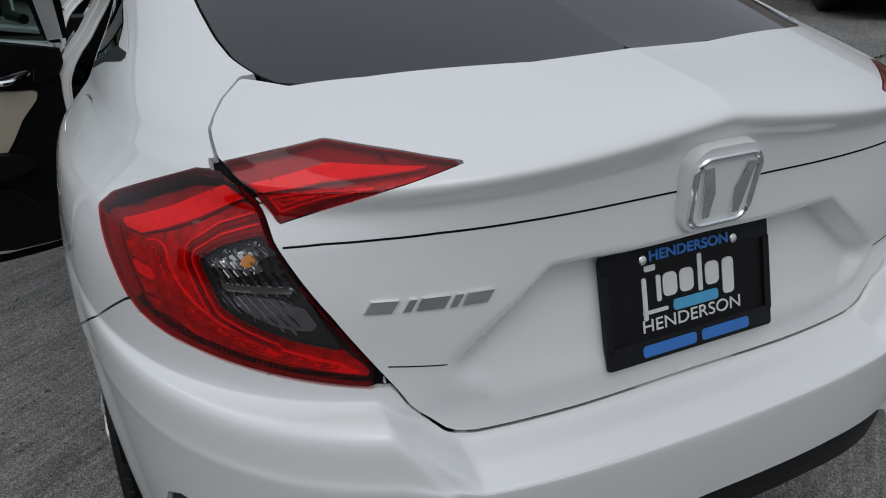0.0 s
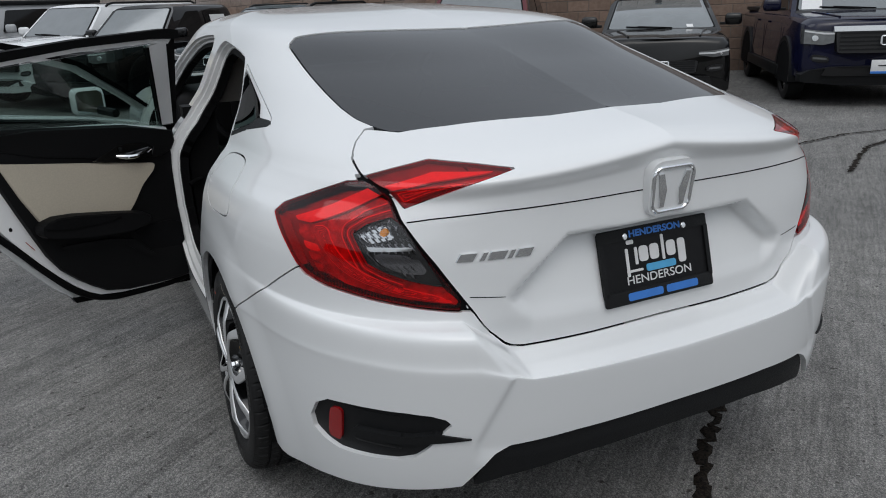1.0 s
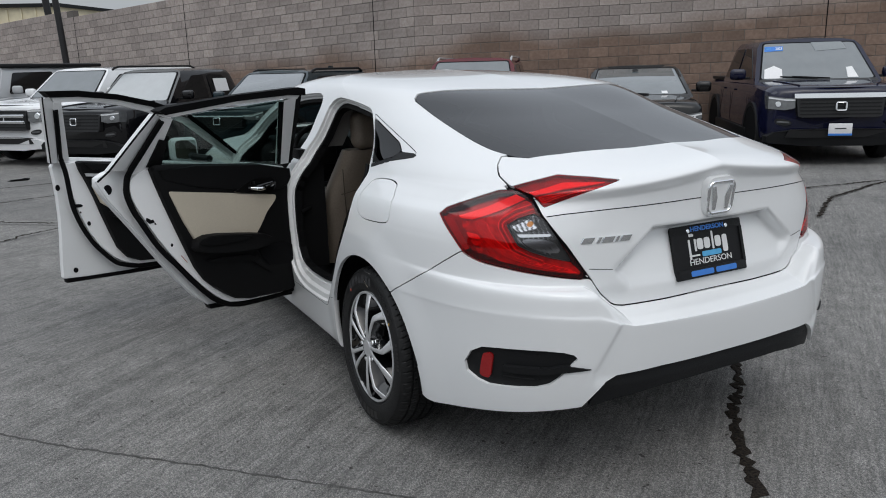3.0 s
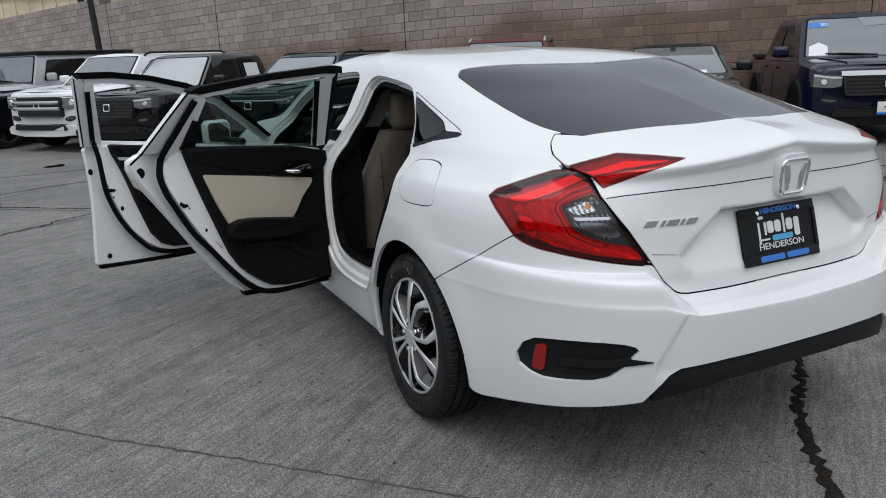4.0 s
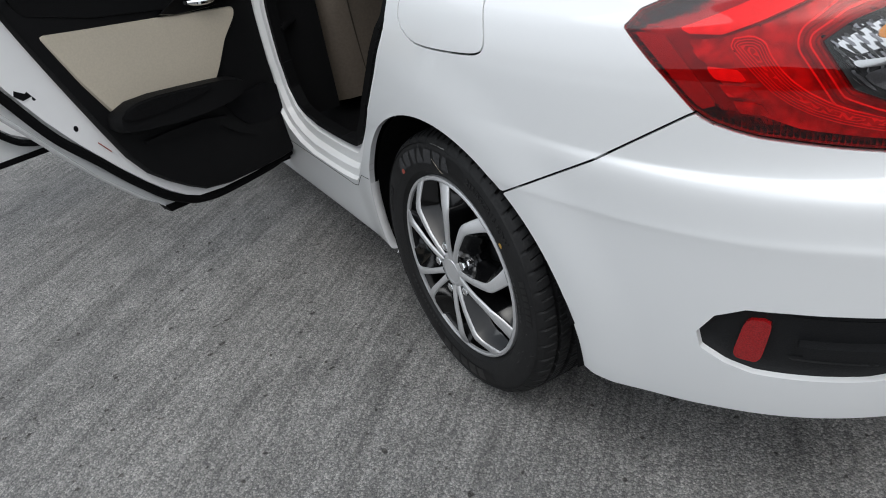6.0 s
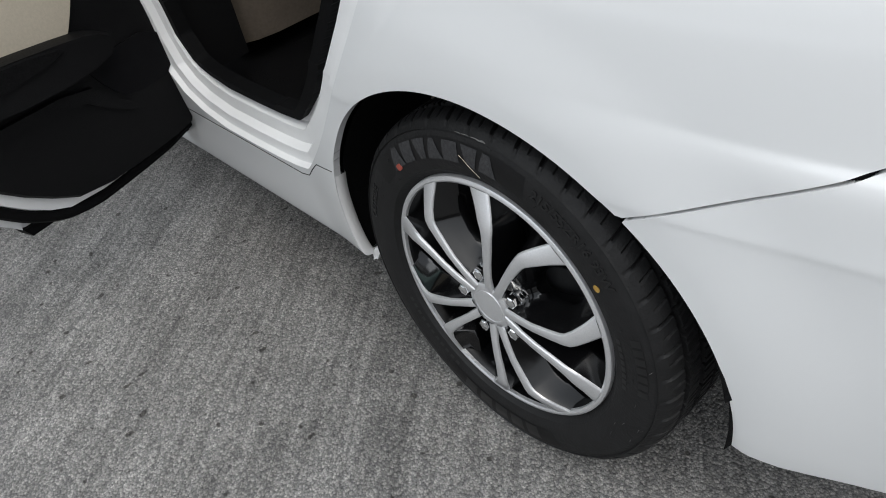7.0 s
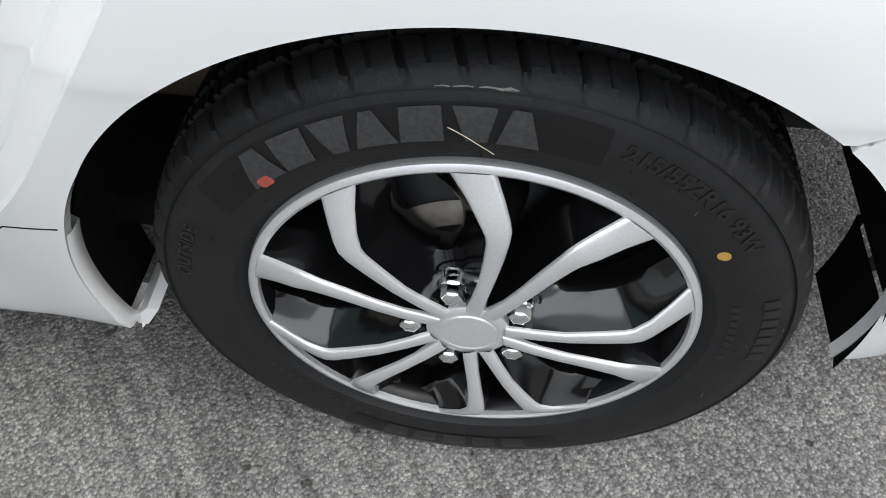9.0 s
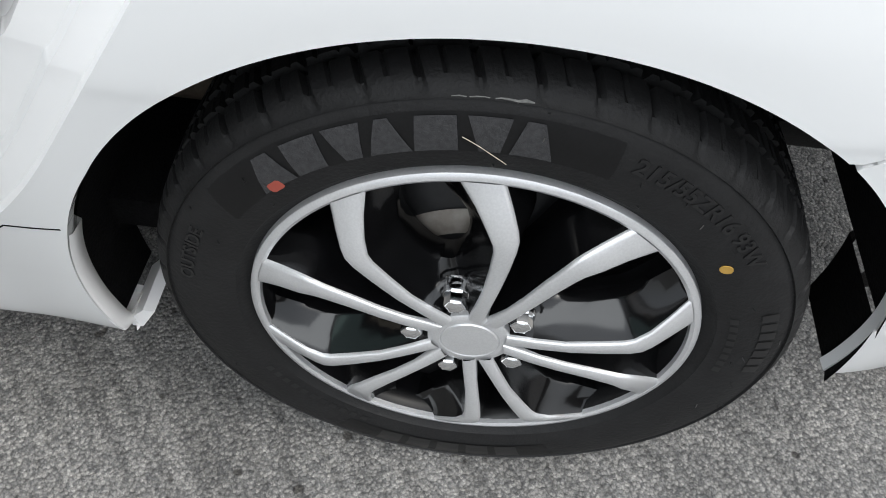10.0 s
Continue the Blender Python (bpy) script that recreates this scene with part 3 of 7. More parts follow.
def build_wall():
    bm = prism([(-22, -1.2), (BEND, -1.2), (BEND, WALL_Z - 0.012), (-22, WALL_Z - 0.012)], -0.19, -0.012, wall_frame)
    prism([(BEND + 0.001, -1.2), (17.07, -1.2), (17.07, WALL_Z - 0.012), (BEND + 0.001, WALL_Z - 0.012)], -0.19, -0.012, wall_frame, bm=bm)
    prism([(17.07, -1.2), (38, -1.2), (38, WALL_Z + 0.19), (17.07, WALL_Z + 0.19)], -0.19, -0.012, wall_frame, bm=bm)
    w = part("wall_north", bm, MORTAR, smooth=False)
    tagged(w, "tall grey-brown concrete block wall behind the parked cars", "wall", kind="structure")
    bw, bh, j = 0.418, 0.209, 0.010
    rnd = random.Random(4)
    V, F = [], []
    singles = []
    share = bpy.data.meshes.new("block")
    sv, sf = [], []
    e = 0.006
    x1, z1 = bw - j, bh - j
    pts = [(0, 0, 0), (x1, 0, 0), (x1, z1, 0), (0, z1, 0), (e, e, e), (x1 - e, e, e), (x1 - e, z1 - e, e), (e, z1 - e, e)]
    quads = [(4, 5, 6, 7), (0, 1, 5, 4), (1, 2, 6, 5), (2, 3, 7, 6), (3, 0, 4, 7)]
    base = wall_frame(0, 0, 0)
    share.from_pydata([tuple(Vector(wall_frame(a, b, d - 0.012)) - Vector(base)) for a, b, d in pts], [], quads)
    share.materials.append(BLOCK)
    turned = bpy.data.meshes.new("block")
    base2 = wall_frame(10, 0, 0)
    turned.from_pydata([tuple(Vector(wall_frame(10 + a, b, d - 0.012)) - Vector(base2)) for a, b, d in pts], [], quads)
    turned.materials.append(BLOCK)
    zs = WALL_Z - 22 * bh
    for r in range(23):
        off = 0.0 if r % 2 else bw / 2
        u = BEND - 60 * bw + off
        while u < 38 - bw:
            dd = rnd.uniform(-0.003, 0.003)
            z = zs + r * bh
            if r == 22 and u < 17.07:
                u += bw
                continue
            if u < BEND - 1e-6 < u + bw - 2e-6:
                for ua, ub in ((u, BEND), (BEND + 1e-4, u + bw)):
                    k = len(V)
                    V += [wall_frame(ua + a / x1 * (ub - ua - j), z + b, d - 0.012 + dd) for a, b, d in pts]
                    F += [tuple(k + i for i in q) for q in quads]
                u += bw
                continue
            if 1.5 < z < 3.6 and -3.6 < u < 9.5 and not BEND - bw < u < BEND and len(singles) < 300:
                o = new("block", turned if u >= BEND else share)
                o.parent = w
                o.location = Vector(wall_frame(u, z, dd))
                singles.append(o)
            else:
                k = len(V)
                V += [wall_frame(u + a, z + b, d - 0.012 + dd) for a, b, d in pts]
                F += [tuple(k + i for i in q) for q in quads]
            u += bw
    ob = mesh_object("block_courses", V, F, BLOCK, w, smooth=False)
    ob["kind"] = "stuff"
    return w


wall = build_wall()
# control joints
for uu in (-5.0, 4.60, 11.42, 17.07):
    bm = prism([(uu, -1), (uu + 0.02, -1), (uu + 0.02, WALL_Z), (uu, WALL_Z)], -0.01, -0.002, wall_frame)
    part("control_joint", bm, GAP, wall, smooth=False)

# ---- the white saloon ----
sedan = empty("sedan")
tagged(sedan, "white four-door saloon car with both near-side doors open", "car")

SKIN_V, SKIN_F = skin()
AX, AY = 0.77, -0.64


def corner_a(V):
    """Coordinate round the rear corner, seen along the diagonal."""
    return AX * V[:, 0] + AY * V[:, 1]


LAMP_A = [(-0.316, 0.912), (-0.198, 0.956), (-0.090, 0.994), (-0.022, 0.977), (0.016, 0.920), (0.091, 0.831), (0.164, 0.729),
          (0.078, 0.740), (-0.029, 0.756), (-0.110, 0.769), (-0.160, 0.776), (-0.222, 0.797), (-0.262, 0.844), (-0.292, 0.878)]
LAMP_B = [(-0.074, 0.997), (-0.01, 1.014), (0.060, 1.030), (0.160, 1.025), (0.247, 1.017), (0.165, 0.993), (0.026, 0.942), (-0.012, 0.978)]
CLEAR_A = [(-0.084, 0.890), (-0.051, 0.911), (-0.004, 0.926), (0.027, 0.911), (0.072, 0.849), (0.111, 0.784), (0.040, 0.800), (-0.012, 0.817), (-0.048, 0.833)]
LID = [(-0.124, 1.10), (-0.127, 1.068), (-0.133, 1.047), (-0.124, 1.023), (-0.086, 0.998), (-0.016, 0.979), (0.021, 0.922), (0.096, 0.832),
       (0.168, 0.727), (0.198, 0.677), (0.227, 0.647), (0.242, 0.638), (0.265, 0.634), (0.40, 0.632), (0.70, 0.635), (0.70, 1.30), (-0.124, 1.30)]
FUEL = [(0.10, 0.86), (0.088, 0.940), (0.060, 0.956), (-0.05, 0.964), (-0.118, 0.955), (-0.136, 0.935), (-0.165, 0.915), (-0.190, 0.862), (-0.186, 0.838), (-0.15, 0.828), (0.0, 0.818), (0.05, 0.826)]
QGLASS = [(0.335, 1.160), (0.045, 1.083), (-0.006, 1.056), (0.030, 1.034), (0.17, 0.998)]
QTRIM = [(0.355, 1.178), (0.05, 1.100), (-0.108, 1.060), (-0.122, 1.046), (0.02, 1.022), (0.165, 0.986)]
QLOW = [(-0.118, 1.056), (-0.006, 1.054), (0.030, 1.036), (0.175, 1.000), (0.165, 0.984), (0.02, 1.020), (-0.124, 1.044)]
OPEN_R = [(0.372, 1.186), (0.167, 0.985), (0.148, 0.900), (0.143, 0.812), (0.23, 0.684), (0.32, 0.560), (0.383, 0.474), (0.452, 0.400),
          (0.505, 0.352), (0.97, 0.352), (0.985, 0.60), (0.975, 0.95), (0.925, 1.10), (0.885, 1.236), (0.64, 1.222), (0.47, 1.203)]
OPEN_F = [(1.09, 0.352), (1.95, 0.352), (2.02, 0.50), (2.10, 0.90), (2.05, 0.985), (1.92, 1.085), (1.60, 1.212), (1.25, 1.242), (1.00, 1.244), (1.045, 1.05), (1.08, 0.80)]
GLASS = [(-0.545, 0.215), (-0.552, 0.05), (-0.560, -0.147), (-0.556, -0.371), (-0.530, -0.48), (-0.500, -0.540), (-0.40, -0.58), (-0.163, -0.640), (0.05, -0.66),
         (0.05, 0.085), (-0.15, 0.085), (-0.30, 0.105), (-0.437, 0.150)]
FOG = [(-0.184, 0.510), (-0.074, 0.524), (0.079, 0.529), (0.140, 0.513), (0.114, 0.487), (0.088, 0.452), (0.038, 0.412), (-0.080, 0.397), (-0.160, 0.392), (-0.228, 0.430)]
BUMP_LOW = [(-3.0, 0.10), (-0.50, 0.10), (-0.50, 0.292), (-0.425, 0.290), (-0.402, 0.262), (-0.380, 0.248), (-0.345, 0.248), (-0.293, 0.260), (-0.182, 0.286), (0.018, 0.322), (0.150, 0.344), (0.221, 0.425), (0.251, 0.441), (0.387, 0.448), (0.546, 0.446), (0.8, 0.446)]
PLATE_DIP = [(-0.255, 0.866), (0.255, 0.866), (0.405, 0.75), (0.345, 0.672), (-0.345, 0.672), (-0.405, 0.75)]


def shape_rear(V):
    """Presses the plate recess and the bumper's facets into the skin."""
    V = V.copy()
    x, y, z = V[:, 0], V[:, 1], V[:, 2]
    rear = (y < -0.55)
    d = inside(PLATE_DIP, x, z)
    deep = 0.008 + 0.052 * np.clip((z - 0.675) / 0.19, 0, 1)
    ramp_w = np.interp(z, [0.74, 0.80, 0.86], [0.034, 0.028, 0.014])
    V[:, 1] += rear * deep * smooth01(d / ramp_w)
    edge = np.interp(z, [0.40, 0.46, 0.525, 0.604, 0.66, 0.70], [0.515, 0.510, 0.480, 0.440, 0.475, 0.50])
    V[:, 1] += rear * 0.008 * smooth01((edge - np.abs(x)) / 0.022) * smooth01((0.70 - z) / 0.03) * smooth01((z - 0.40) / 0.05)
    # fold along the shoulder of the quarter
    zc = np.interp(y, [-0.70, -0.60, -0.05, 0.25], [0.915, 0.912, 0.903, 0.890])
    run = smooth01((y + 0.72) / 0.10) * smooth01((0.30 - y) / 0.25) * (x < -0.5)
    V[:, 0] -= run * 0.008 * np.clip(1 - np.abs(z - zc) / 0.075, 0, 1)
    return V


SKIN_V = shape_rear(SKIN_V)
_nn = normals(SKIN_V, SKIN_F)
if np.mean(_nn[:, 0] * SKIN_V[:, 0]) < 0:
    SKIN_F = SKIN_F[:, ::-1]

_x, _y, _z, _a = SKIN_V[:, 0], SKIN_V[:, 1], SKIN_V[:, 2], corner_a(SKIN_V)
back = _y < 0.25


def field_corner(poly, rounds=2):
    return np.where(back & (_z > 0.2), inside(chaikin(poly, rounds), _a, _z), -1.0)


def field_side(poly, rounds=2, lim=-0.45):
    return np.where(_x < lim, inside(chaikin(poly, rounds), _y, _z), -1.0)


f_lampa, f_lampb, f_lid0 = field_corner(LAMP_A, 1), field_corner(LAMP_B, 0), field_corner(LID, 0)
f_glass = np.where(_z > 0.99, inside(chaikin(GLASS, 1), _x, _y), -1.0)
_base = np.interp(np.abs(_x), [0, 0.163, 0.40, 0.50, 0.535, 0.60], [-0.655, -0.640, -0.58, -0.54, -0.49, -0.40])
f_lid = np.minimum(f_lid0, _base - _y)
# the bumper's ledge stands out behind the foot of the lid
_ledge = np.interp(np.abs(_x), [0, 0.222, 0.335, 0.40, 0.478, 0.60], [-0.884, -0.881, -0.868, -0.852, -0.836, -0.81]) - _y
f_lid = np.where(_z < 0.76, np.minimum(f_lid, -3 * _ledge), f_lid)
f_fuel = field_side(FUEL)
f_qtrim, f_qglass = field_side(QTRIM, 0), field_side(QGLASS, 0)
f_openr, f_openf = field_side(OPEN_R), field_side(OPEN_F)
f_fog = field_corner(FOG, 1)
f_low = np.where(back, inside(BUMP_LOW + [(0.8, 1.5), (-3.0, 1.5)], _a, _z), 1.0)


def arch_field(yw):
    r = np.hypot(_y - yw - 0.01, _z - 0.300)
    low = 0.372 + np.where(_y > yw, np.interp(_z, [0.15, 0.176, 0.235, 0.397, 0.50], [0.038, 0.033, 0.023, 0.0076, 0.0]), 0.0)
    return np.where(_x < -0.6, low - r, -1.0)


f_arch = np.maximum(arch_field(0.0), arch_field(2.70))
# bumper seam from the arch up to the lamp, then under the lamp to the lid
SEAMY = np.interp(_y, [-0.75, -0.555, -0.425, -0.2175, 0.0], [0.90, 0.797, 0.711, 0.594, 0.50])
under_lamp = np.interp(_a, [-0.25, -0.222, -0.160, -0.110, -0.029, 0.078, 0.164, 0.168, 0.198, 0.227, 0.242, 0.265, 0.40, 0.70], [0.80, 0.797, 0.775, 0.768, 0.755, 0.739, 0.730, 0.727, 0.677, 0.647, 0.638, 0.634, 0.632, 0.635])
f_bump = np.where(_y < 0.0, np.minimum(np.where(_a < -0.224, SEAMY - _z, np.where(_z < 0.76, np.maximum(under_lamp - _z, 3 * _ledge), under_lamp - _z)), 0.05 - _y), -1.0)
G = 0.0022


def both(V, F):
    """A left panel with its mirror image, welded at the centre line."""
    V, F = np.asarray(V), np.asarray(F)
    mid = np.abs(V[:, 0]) < 2e-4
    idx = np.arange(len(V)) + len(V)
    idx[mid] = np.nonzero(mid)[0]
    W = V * np.array([-1, 1, 1])
    F2 = idx[F][:, ::-1]
    A, K = np.vstack([V, W]), np.vstack([F, F2])
    used, inv = np.unique(K.ravel(), return_inverse=True)
    return A[used], inv.reshape(-1, 3)


def panel(name, f, mat, parent=sedan, label="", depth=0.014, sides="both", offset=0.0, src=None):
    """A panel of the skin where f is positive, with turned-in edges."""
    V0, F0 = src or (SKIN_V, SKIN_F)
    limits = f if isinstance(f, tuple) else (f,)
    V, F = np.hstack([V0] + [g[:, None] for g in limits]), F0
    for i in range(len(limits)):
        if len(F):
            V, F = clip(V, F, V[:, 3 + i])
    V = V[:, :3]
    if sides == "both":
        V, F = both(V, F)
    elif sides == "right":
        V, F = V * np.array([-1, 1, 1]), F[:, ::-1]
    N = normals(V, F)
    V = V + N * offset
    if depth:
        e = [(a, b) for a, b in border(F) if not (abs(V[a, 0]) < 2e-4 and abs(V[b, 0]) < 2e-4)]
        ids = sorted({i for ab in e for i in ab})
        n0 = len(V)
        top = {i: n0 + k for k, i in enumerate(ids)}
        bot = {i: n0 + len(ids) + k for k, i in enumerate(ids)}
        V = np.vstack([V, V[ids], V[ids] - N[ids] * depth])
        F = F.tolist() + [[top[b], top[a], bot[a], bot[b]] for a, b in e]
    return mesh_object(name, V, list(F), mat, parent, label)


shell_rest = np.minimum.reduce([-f_lid, -f_glass, -f_arch, f_low, -f_bump, -(np.minimum(f_lid, f_lampa) + 0.008)]) - G
f_shell_r = np.minimum.reduce([shell_rest, -f_lampa - 0.0008, -f_lampb - 0.0008, -f_fuel - 0.0018, -f_qtrim, -f_openr, -f_openf])
# front glass and closed right-hand glass
f_screen = np.where(_z > 0.99, np.minimum(_y - np.interp(_z, [0.98, 1.13, 1.272, 1.30], [2.42, 2.08, 1.70, 1.66]), 1.268 - _z), -1.0)
f_screen = np.minimum(f_screen, 0.62 + _x * -0.0 - np.abs(_x) + (1.27 - _z) * 0.3)
f_shell_r = np.minimum(f_shell_r, -f_screen)
WIN_R = [(0.93, 0.985), (0.22, 1.01), (0.40, 1.165), (0.64, 1.195), (0.90, 1.21)]
WIN_F = [(1.03, 0.985), (1.95, 0.97), (1.80, 1.06), (1.52, 1.175), (1.24, 1.21), (1.00, 1.215)]
f_wr, f_wf = field_side(WIN_R, 1), field_side(WIN_F, 1)
f_shell_right = np.minimum.reduce([shell_rest, -f_lampa - 0.0008, -f_lampb - 0.0008, -f_qtrim, -f_wr, -f_wf, -f_screen])
body = panel("body_shell", f_shell_r, WHITE, sides="left", label="glossy white painted body side and roof")
panel("body_shell", f_shell_right, WHITE, sides="right", label="glossy white painted body side and roof")
panel("windscreen", f_screen - 0.002, CLEARGLASS, depth=0)
panel("rear_bumper", np.minimum.reduce([f_bump, f_low, -f_arch, -f_fog, -f_lampa - G]) - G, WHITE, depth=0.013)
lid = panel("trunk_lid", np.minimum(f_lid - G, -f_lampb - 0.0008), WHITE)
panel("fuel_door", f_fuel - 0.0018, WHITE, sides="left")
panel("rear_window", f_glass - 0.002, PRIVACY, label="dark privacy glass rear window", depth=0.006, offset=-0.003)
for side in ("left", "right"):
    f_qlow = field_side(QLOW, 0)
    panel("quarter_surround", np.minimum.reduce([f_qtrim - 0.0025, -f_qglass - 0.002, -f_qlow]), WHITE, sides=side, offset=-0.001)
    panel("quarter_trim", np.minimum(f_qlow, -f_qglass - 0.001), BLACK, sides=side, offset=0.001, label="black window trim strip")
    panel("quarter_backing", f_qtrim + 0.004, GAP, sides=side, offset=-0.02, depth=0)
    panel("quarter_window", f_qglass - 0.001, DARKGLASS, sides=side, depth=0)
panel("side_window", f_wr - 0.001, DARKGLASS, sides="right", depth=0)
panel("side_window", f_wf - 0.001, CLEARGLASS, sides="right", depth=0)

# dark groove floor behind the joints
f_under = np.minimum.reduce([f_low, -f_arch - 0.004, -f_glass - 0.01, -f_openr - 0.004, -f_openf - 0.004, -f_fog - 0.004, -f_qtrim, -f_screen - 0.01, np.where(_y < 0.6, 1.0, -1.0)])
near_joint = np.maximum.reduce([0.02 - np.abs(f) for f in (f_lid, f_bump, f_fuel, f_lampa, f_lampb)])
panel("joint_backing", np.minimum.reduce([f_under, near_joint]), GAP, offset=-0.011, depth=0)

# lower black valance under the bumper
f_val = np.where(back, inside([(0.172, 0.335), (0.180, 0.36), (0.225, 0.44), (0.26, 0.46), (0.8, 0.475), (0.8, 0.376), (0.40, 0.376), (0.24, 0.355)], _a, _z), -1.0)
panel("lower_valance", f_val, BLACK, offset=-0.012, depth=0.06, label="black textured plastic lower valance")

# fog pockets: black liner, reflector, fin
for side in ("left", "right"):
    sgn = 1 if side == "left" else -1
    pk = panel("bumper_vent", f_fog + 0.004, BLACK, sides=side, offset=-0.011, depth=-0.007, label="black vent insert with a red reflector")
    refl = np.where(back, inside(chaikin([(-0.172, 0.414), (-0.158, 0.494), (-0.122, 0.500), (-0.134, 0.411)], 2, 0.14), _a, _z), -1.0)
    panel("reflector", refl, REFLECTOR, pk, "red reflector", depth=0.012, sides=side, offset=-0.004)
    fin = np.where(back, inside([(-0.09, 0.468), (0.05, 0.474), (0.10, 0.486), (0.178, 0.473), (0.09, 0.462), (0.02, 0.452), (-0.08, 0.448)], _a, _z), -1.0)
    panel("fin", fin, BLACK, pk, "black blade", depth=0.022, sides=side, offset=0.005)
    for zz in (0.425, 0.500):
        bar = np.where(back, inside([(-0.10, zz), (0.02, zz + 0.004), (0.02, zz + 0.013), (-0.10, zz + 0.010)], _a, _z), -1.0)
        panel("louvre", bar, BLACK, pk, depth=0.008, sides=side, offset=-0.010)

# tail lamps
for side in ("left", "right"):
    base = panel("tail_lamp", f_lampa - 0.001, REDDARK, sides=side, offset=-0.011, depth=-0.009, label="red and clear wrap-round tail lamp")
    f_clear = field_corner(CLEAR_A, 0)

    def shape(poly, rounds=0):
        return np.where(back, inside(chaikin(poly, rounds) if rounds else poly, _a, _z), -1.0)
    f_main = shape([(-0.236, 0.893), (-0.194, 0.897), (-0.099, 0.931), (-0.030, 0.961), (-0.008, 0.952), (0.020, 0.908), (0.070, 0.84), (0.112, 0.778), (0.152, 0.741), (0.005, 0.762), (-0.104, 0.782), (-0.150, 0.800), (-0.198, 0.842)])
    f_red = np.minimum.reduce([f_main, f_lampa - 0.006, -f_clear - 0.003])
    panel("red_guide", f_red, RED, base, "red light guide", sides=side, offset=-0.0085, depth=0.004)
    f_barA = shape([(-0.243, 0.907), (-0.147, 0.940), (-0.061, 0.978), (-0.030, 0.965), (-0.099, 0.935), (-0.194, 0.900), (-0.234, 0.900)])
    panel("light_bar", (f_barA, f_lampa - 0.006), REDBAR, base, "bright red light bar", sides=side, offset=-0.004, depth=0.005)
    f_c = shape([(-0.194, 0.895), (-0.164, 0.857), (-0.130, 0.821), (-0.079, 0.794), (0.005, 0.771), (0.137, 0.744), (0.118, 0.760), (0.010, 0.788), (-0.062, 0.811), (-0.108, 0.838), (-0.136, 0.868), (-0.150, 0.902)], 1)
    panel("light_guide", (f_c, f_red), REDBAR, base, "bright red curved light guide", sides=side, offset=-0.0055, depth=0.004)
    for k in range(4):
        lo = 0.006 + 0.0065 * k
        panel("lamp_rib", (f_red, -f_clear - lo, lo + 0.0024 + f_clear, 0.028 - _a), REDBAR if k % 2 else REDDARK, base, "moulded rib in the lamp", sides=side, offset=-0.0042, depth=0.002)
    for k in range(5):
        lo = 0.004 + 0.0062 * k
        panel("lamp_rib", (f_c - lo * 0.5, lo * 0.5 + 0.0016 - f_c, f_red), RED, base, "moulded rib in the lamp", sides=side, offset=-0.0040, depth=0.002)
    for k in range(4):
        z0 = 0.884 - 0.0215 * k
        a0, a1 = -0.232 + 0.0155 * k, -0.190 + 0.0135 * k
        panel("lamp_cell", (f_lampa - 0.010, shape([(a0, z0), (a1, z0 - 0.004), (a1 + 0.011, z0 - 0.020), (a0 + 0.012, z0 - 0.017)])), REDBAR if k == 1 else RED, base, "red lamp cell", sides=side, offset=-0.0052, depth=0.003)
    side_refl = shape([(-0.300, 0.900), (-0.262, 0.897), (-0.201, 0.812), (-0.222, 0.804)])
    panel("side_reflector", (side_refl, f_lampa - 0.005), SIDEREFLECTOR, base, "red side reflector", sides=side, offset=-0.006, depth=0.004)
    panel("reverse_housing", f_clear - 0.0, STEEL, base, "dark chrome reversing lamp housing", sides=side, offset=-0.0095, depth=-0.007)
    f_low_ref = np.where(back, inside(chaikin([(-0.045, 0.855), (0.055, 0.852), (0.085, 0.81), (0.03, 0.812), (-0.02, 0.83)], 1), _a, _z), -1.0)
    panel("chrome_reflector", np.minimum(f_low_ref, f_clear - 0.006), DARKCHROME, base, sides=side, offset=-0.0065, depth=0.004)
    f_up_ref = np.where(back, inside([(-0.07, 0.887), (-0.015, 0.912), (0.010, 0.885), (-0.045, 0.872)], _a, _z), -1.0)
    panel("upper_reflector", np.minimum(f_up_ref, f_clear - 0.006), CHROME, base, sides=side, offset=-0.0068, depth=0.004)
    f_amb = np.where(back, inside(chaikin([(-0.028, 0.893), (-0.012, 0.908), (0.0, 0.90), (-0.012, 0.886)], 2), _a, _z), -1.0)
    panel("amber_bulb", f_amb, AMBER, base, "amber indicator bulb", sides=side, offset=-0.004, depth=0.005)
    f_bar2 = np.where(back, inside([(-0.052, 0.866), (0.046, 0.869), (0.053, 0.861), (-0.045, 0.857)], _a, _z), -1.0)
    panel("chrome_bar", np.minimum(f_bar2, f_clear - 0.003), CHROME, base, "chrome bar", sides=side, offset=-0.003, depth=0.006)
    for nm, fa, fz, mt, off in (("reflector_facet", 0.0, 0.0, DARKCHROME, -0.0055), ("reflector_facet", 1.6, 1.6, GLOSSBLACK, -0.0050), ("reflector_facet", 3.4, 0.7, CHROME, -0.0048)):
        pat = 0.003 * (np.sin(_a * 430 + fa + _z * 90) * np.sin(_z * 470 + fz) - (0.72 if mt is CHROME else 0.25))
        panel(nm, np.minimum.reduce([pat, f_clear - 0.004, 0.055 - _a]), mt, base, sides=side, offset=off, depth=0.003)["kind"] = "stuff"
    panel("red_lens", np.minimum(f_lampa - 0.0006, -f_clear), REDLENS, base, "clear red lens", sides=side, offset=0.0, depth=0.003)
    panel("clear_lens", f_clear, CLEARLENS, base, "clear lens", sides=side, offset=0.0005, depth=0)
    lb = panel("lid_lamp", f_lampb - 0.001, REDDARK, sides=side, offset=-0.010, depth=-0.008, label="red tail lamp on the boot lid")
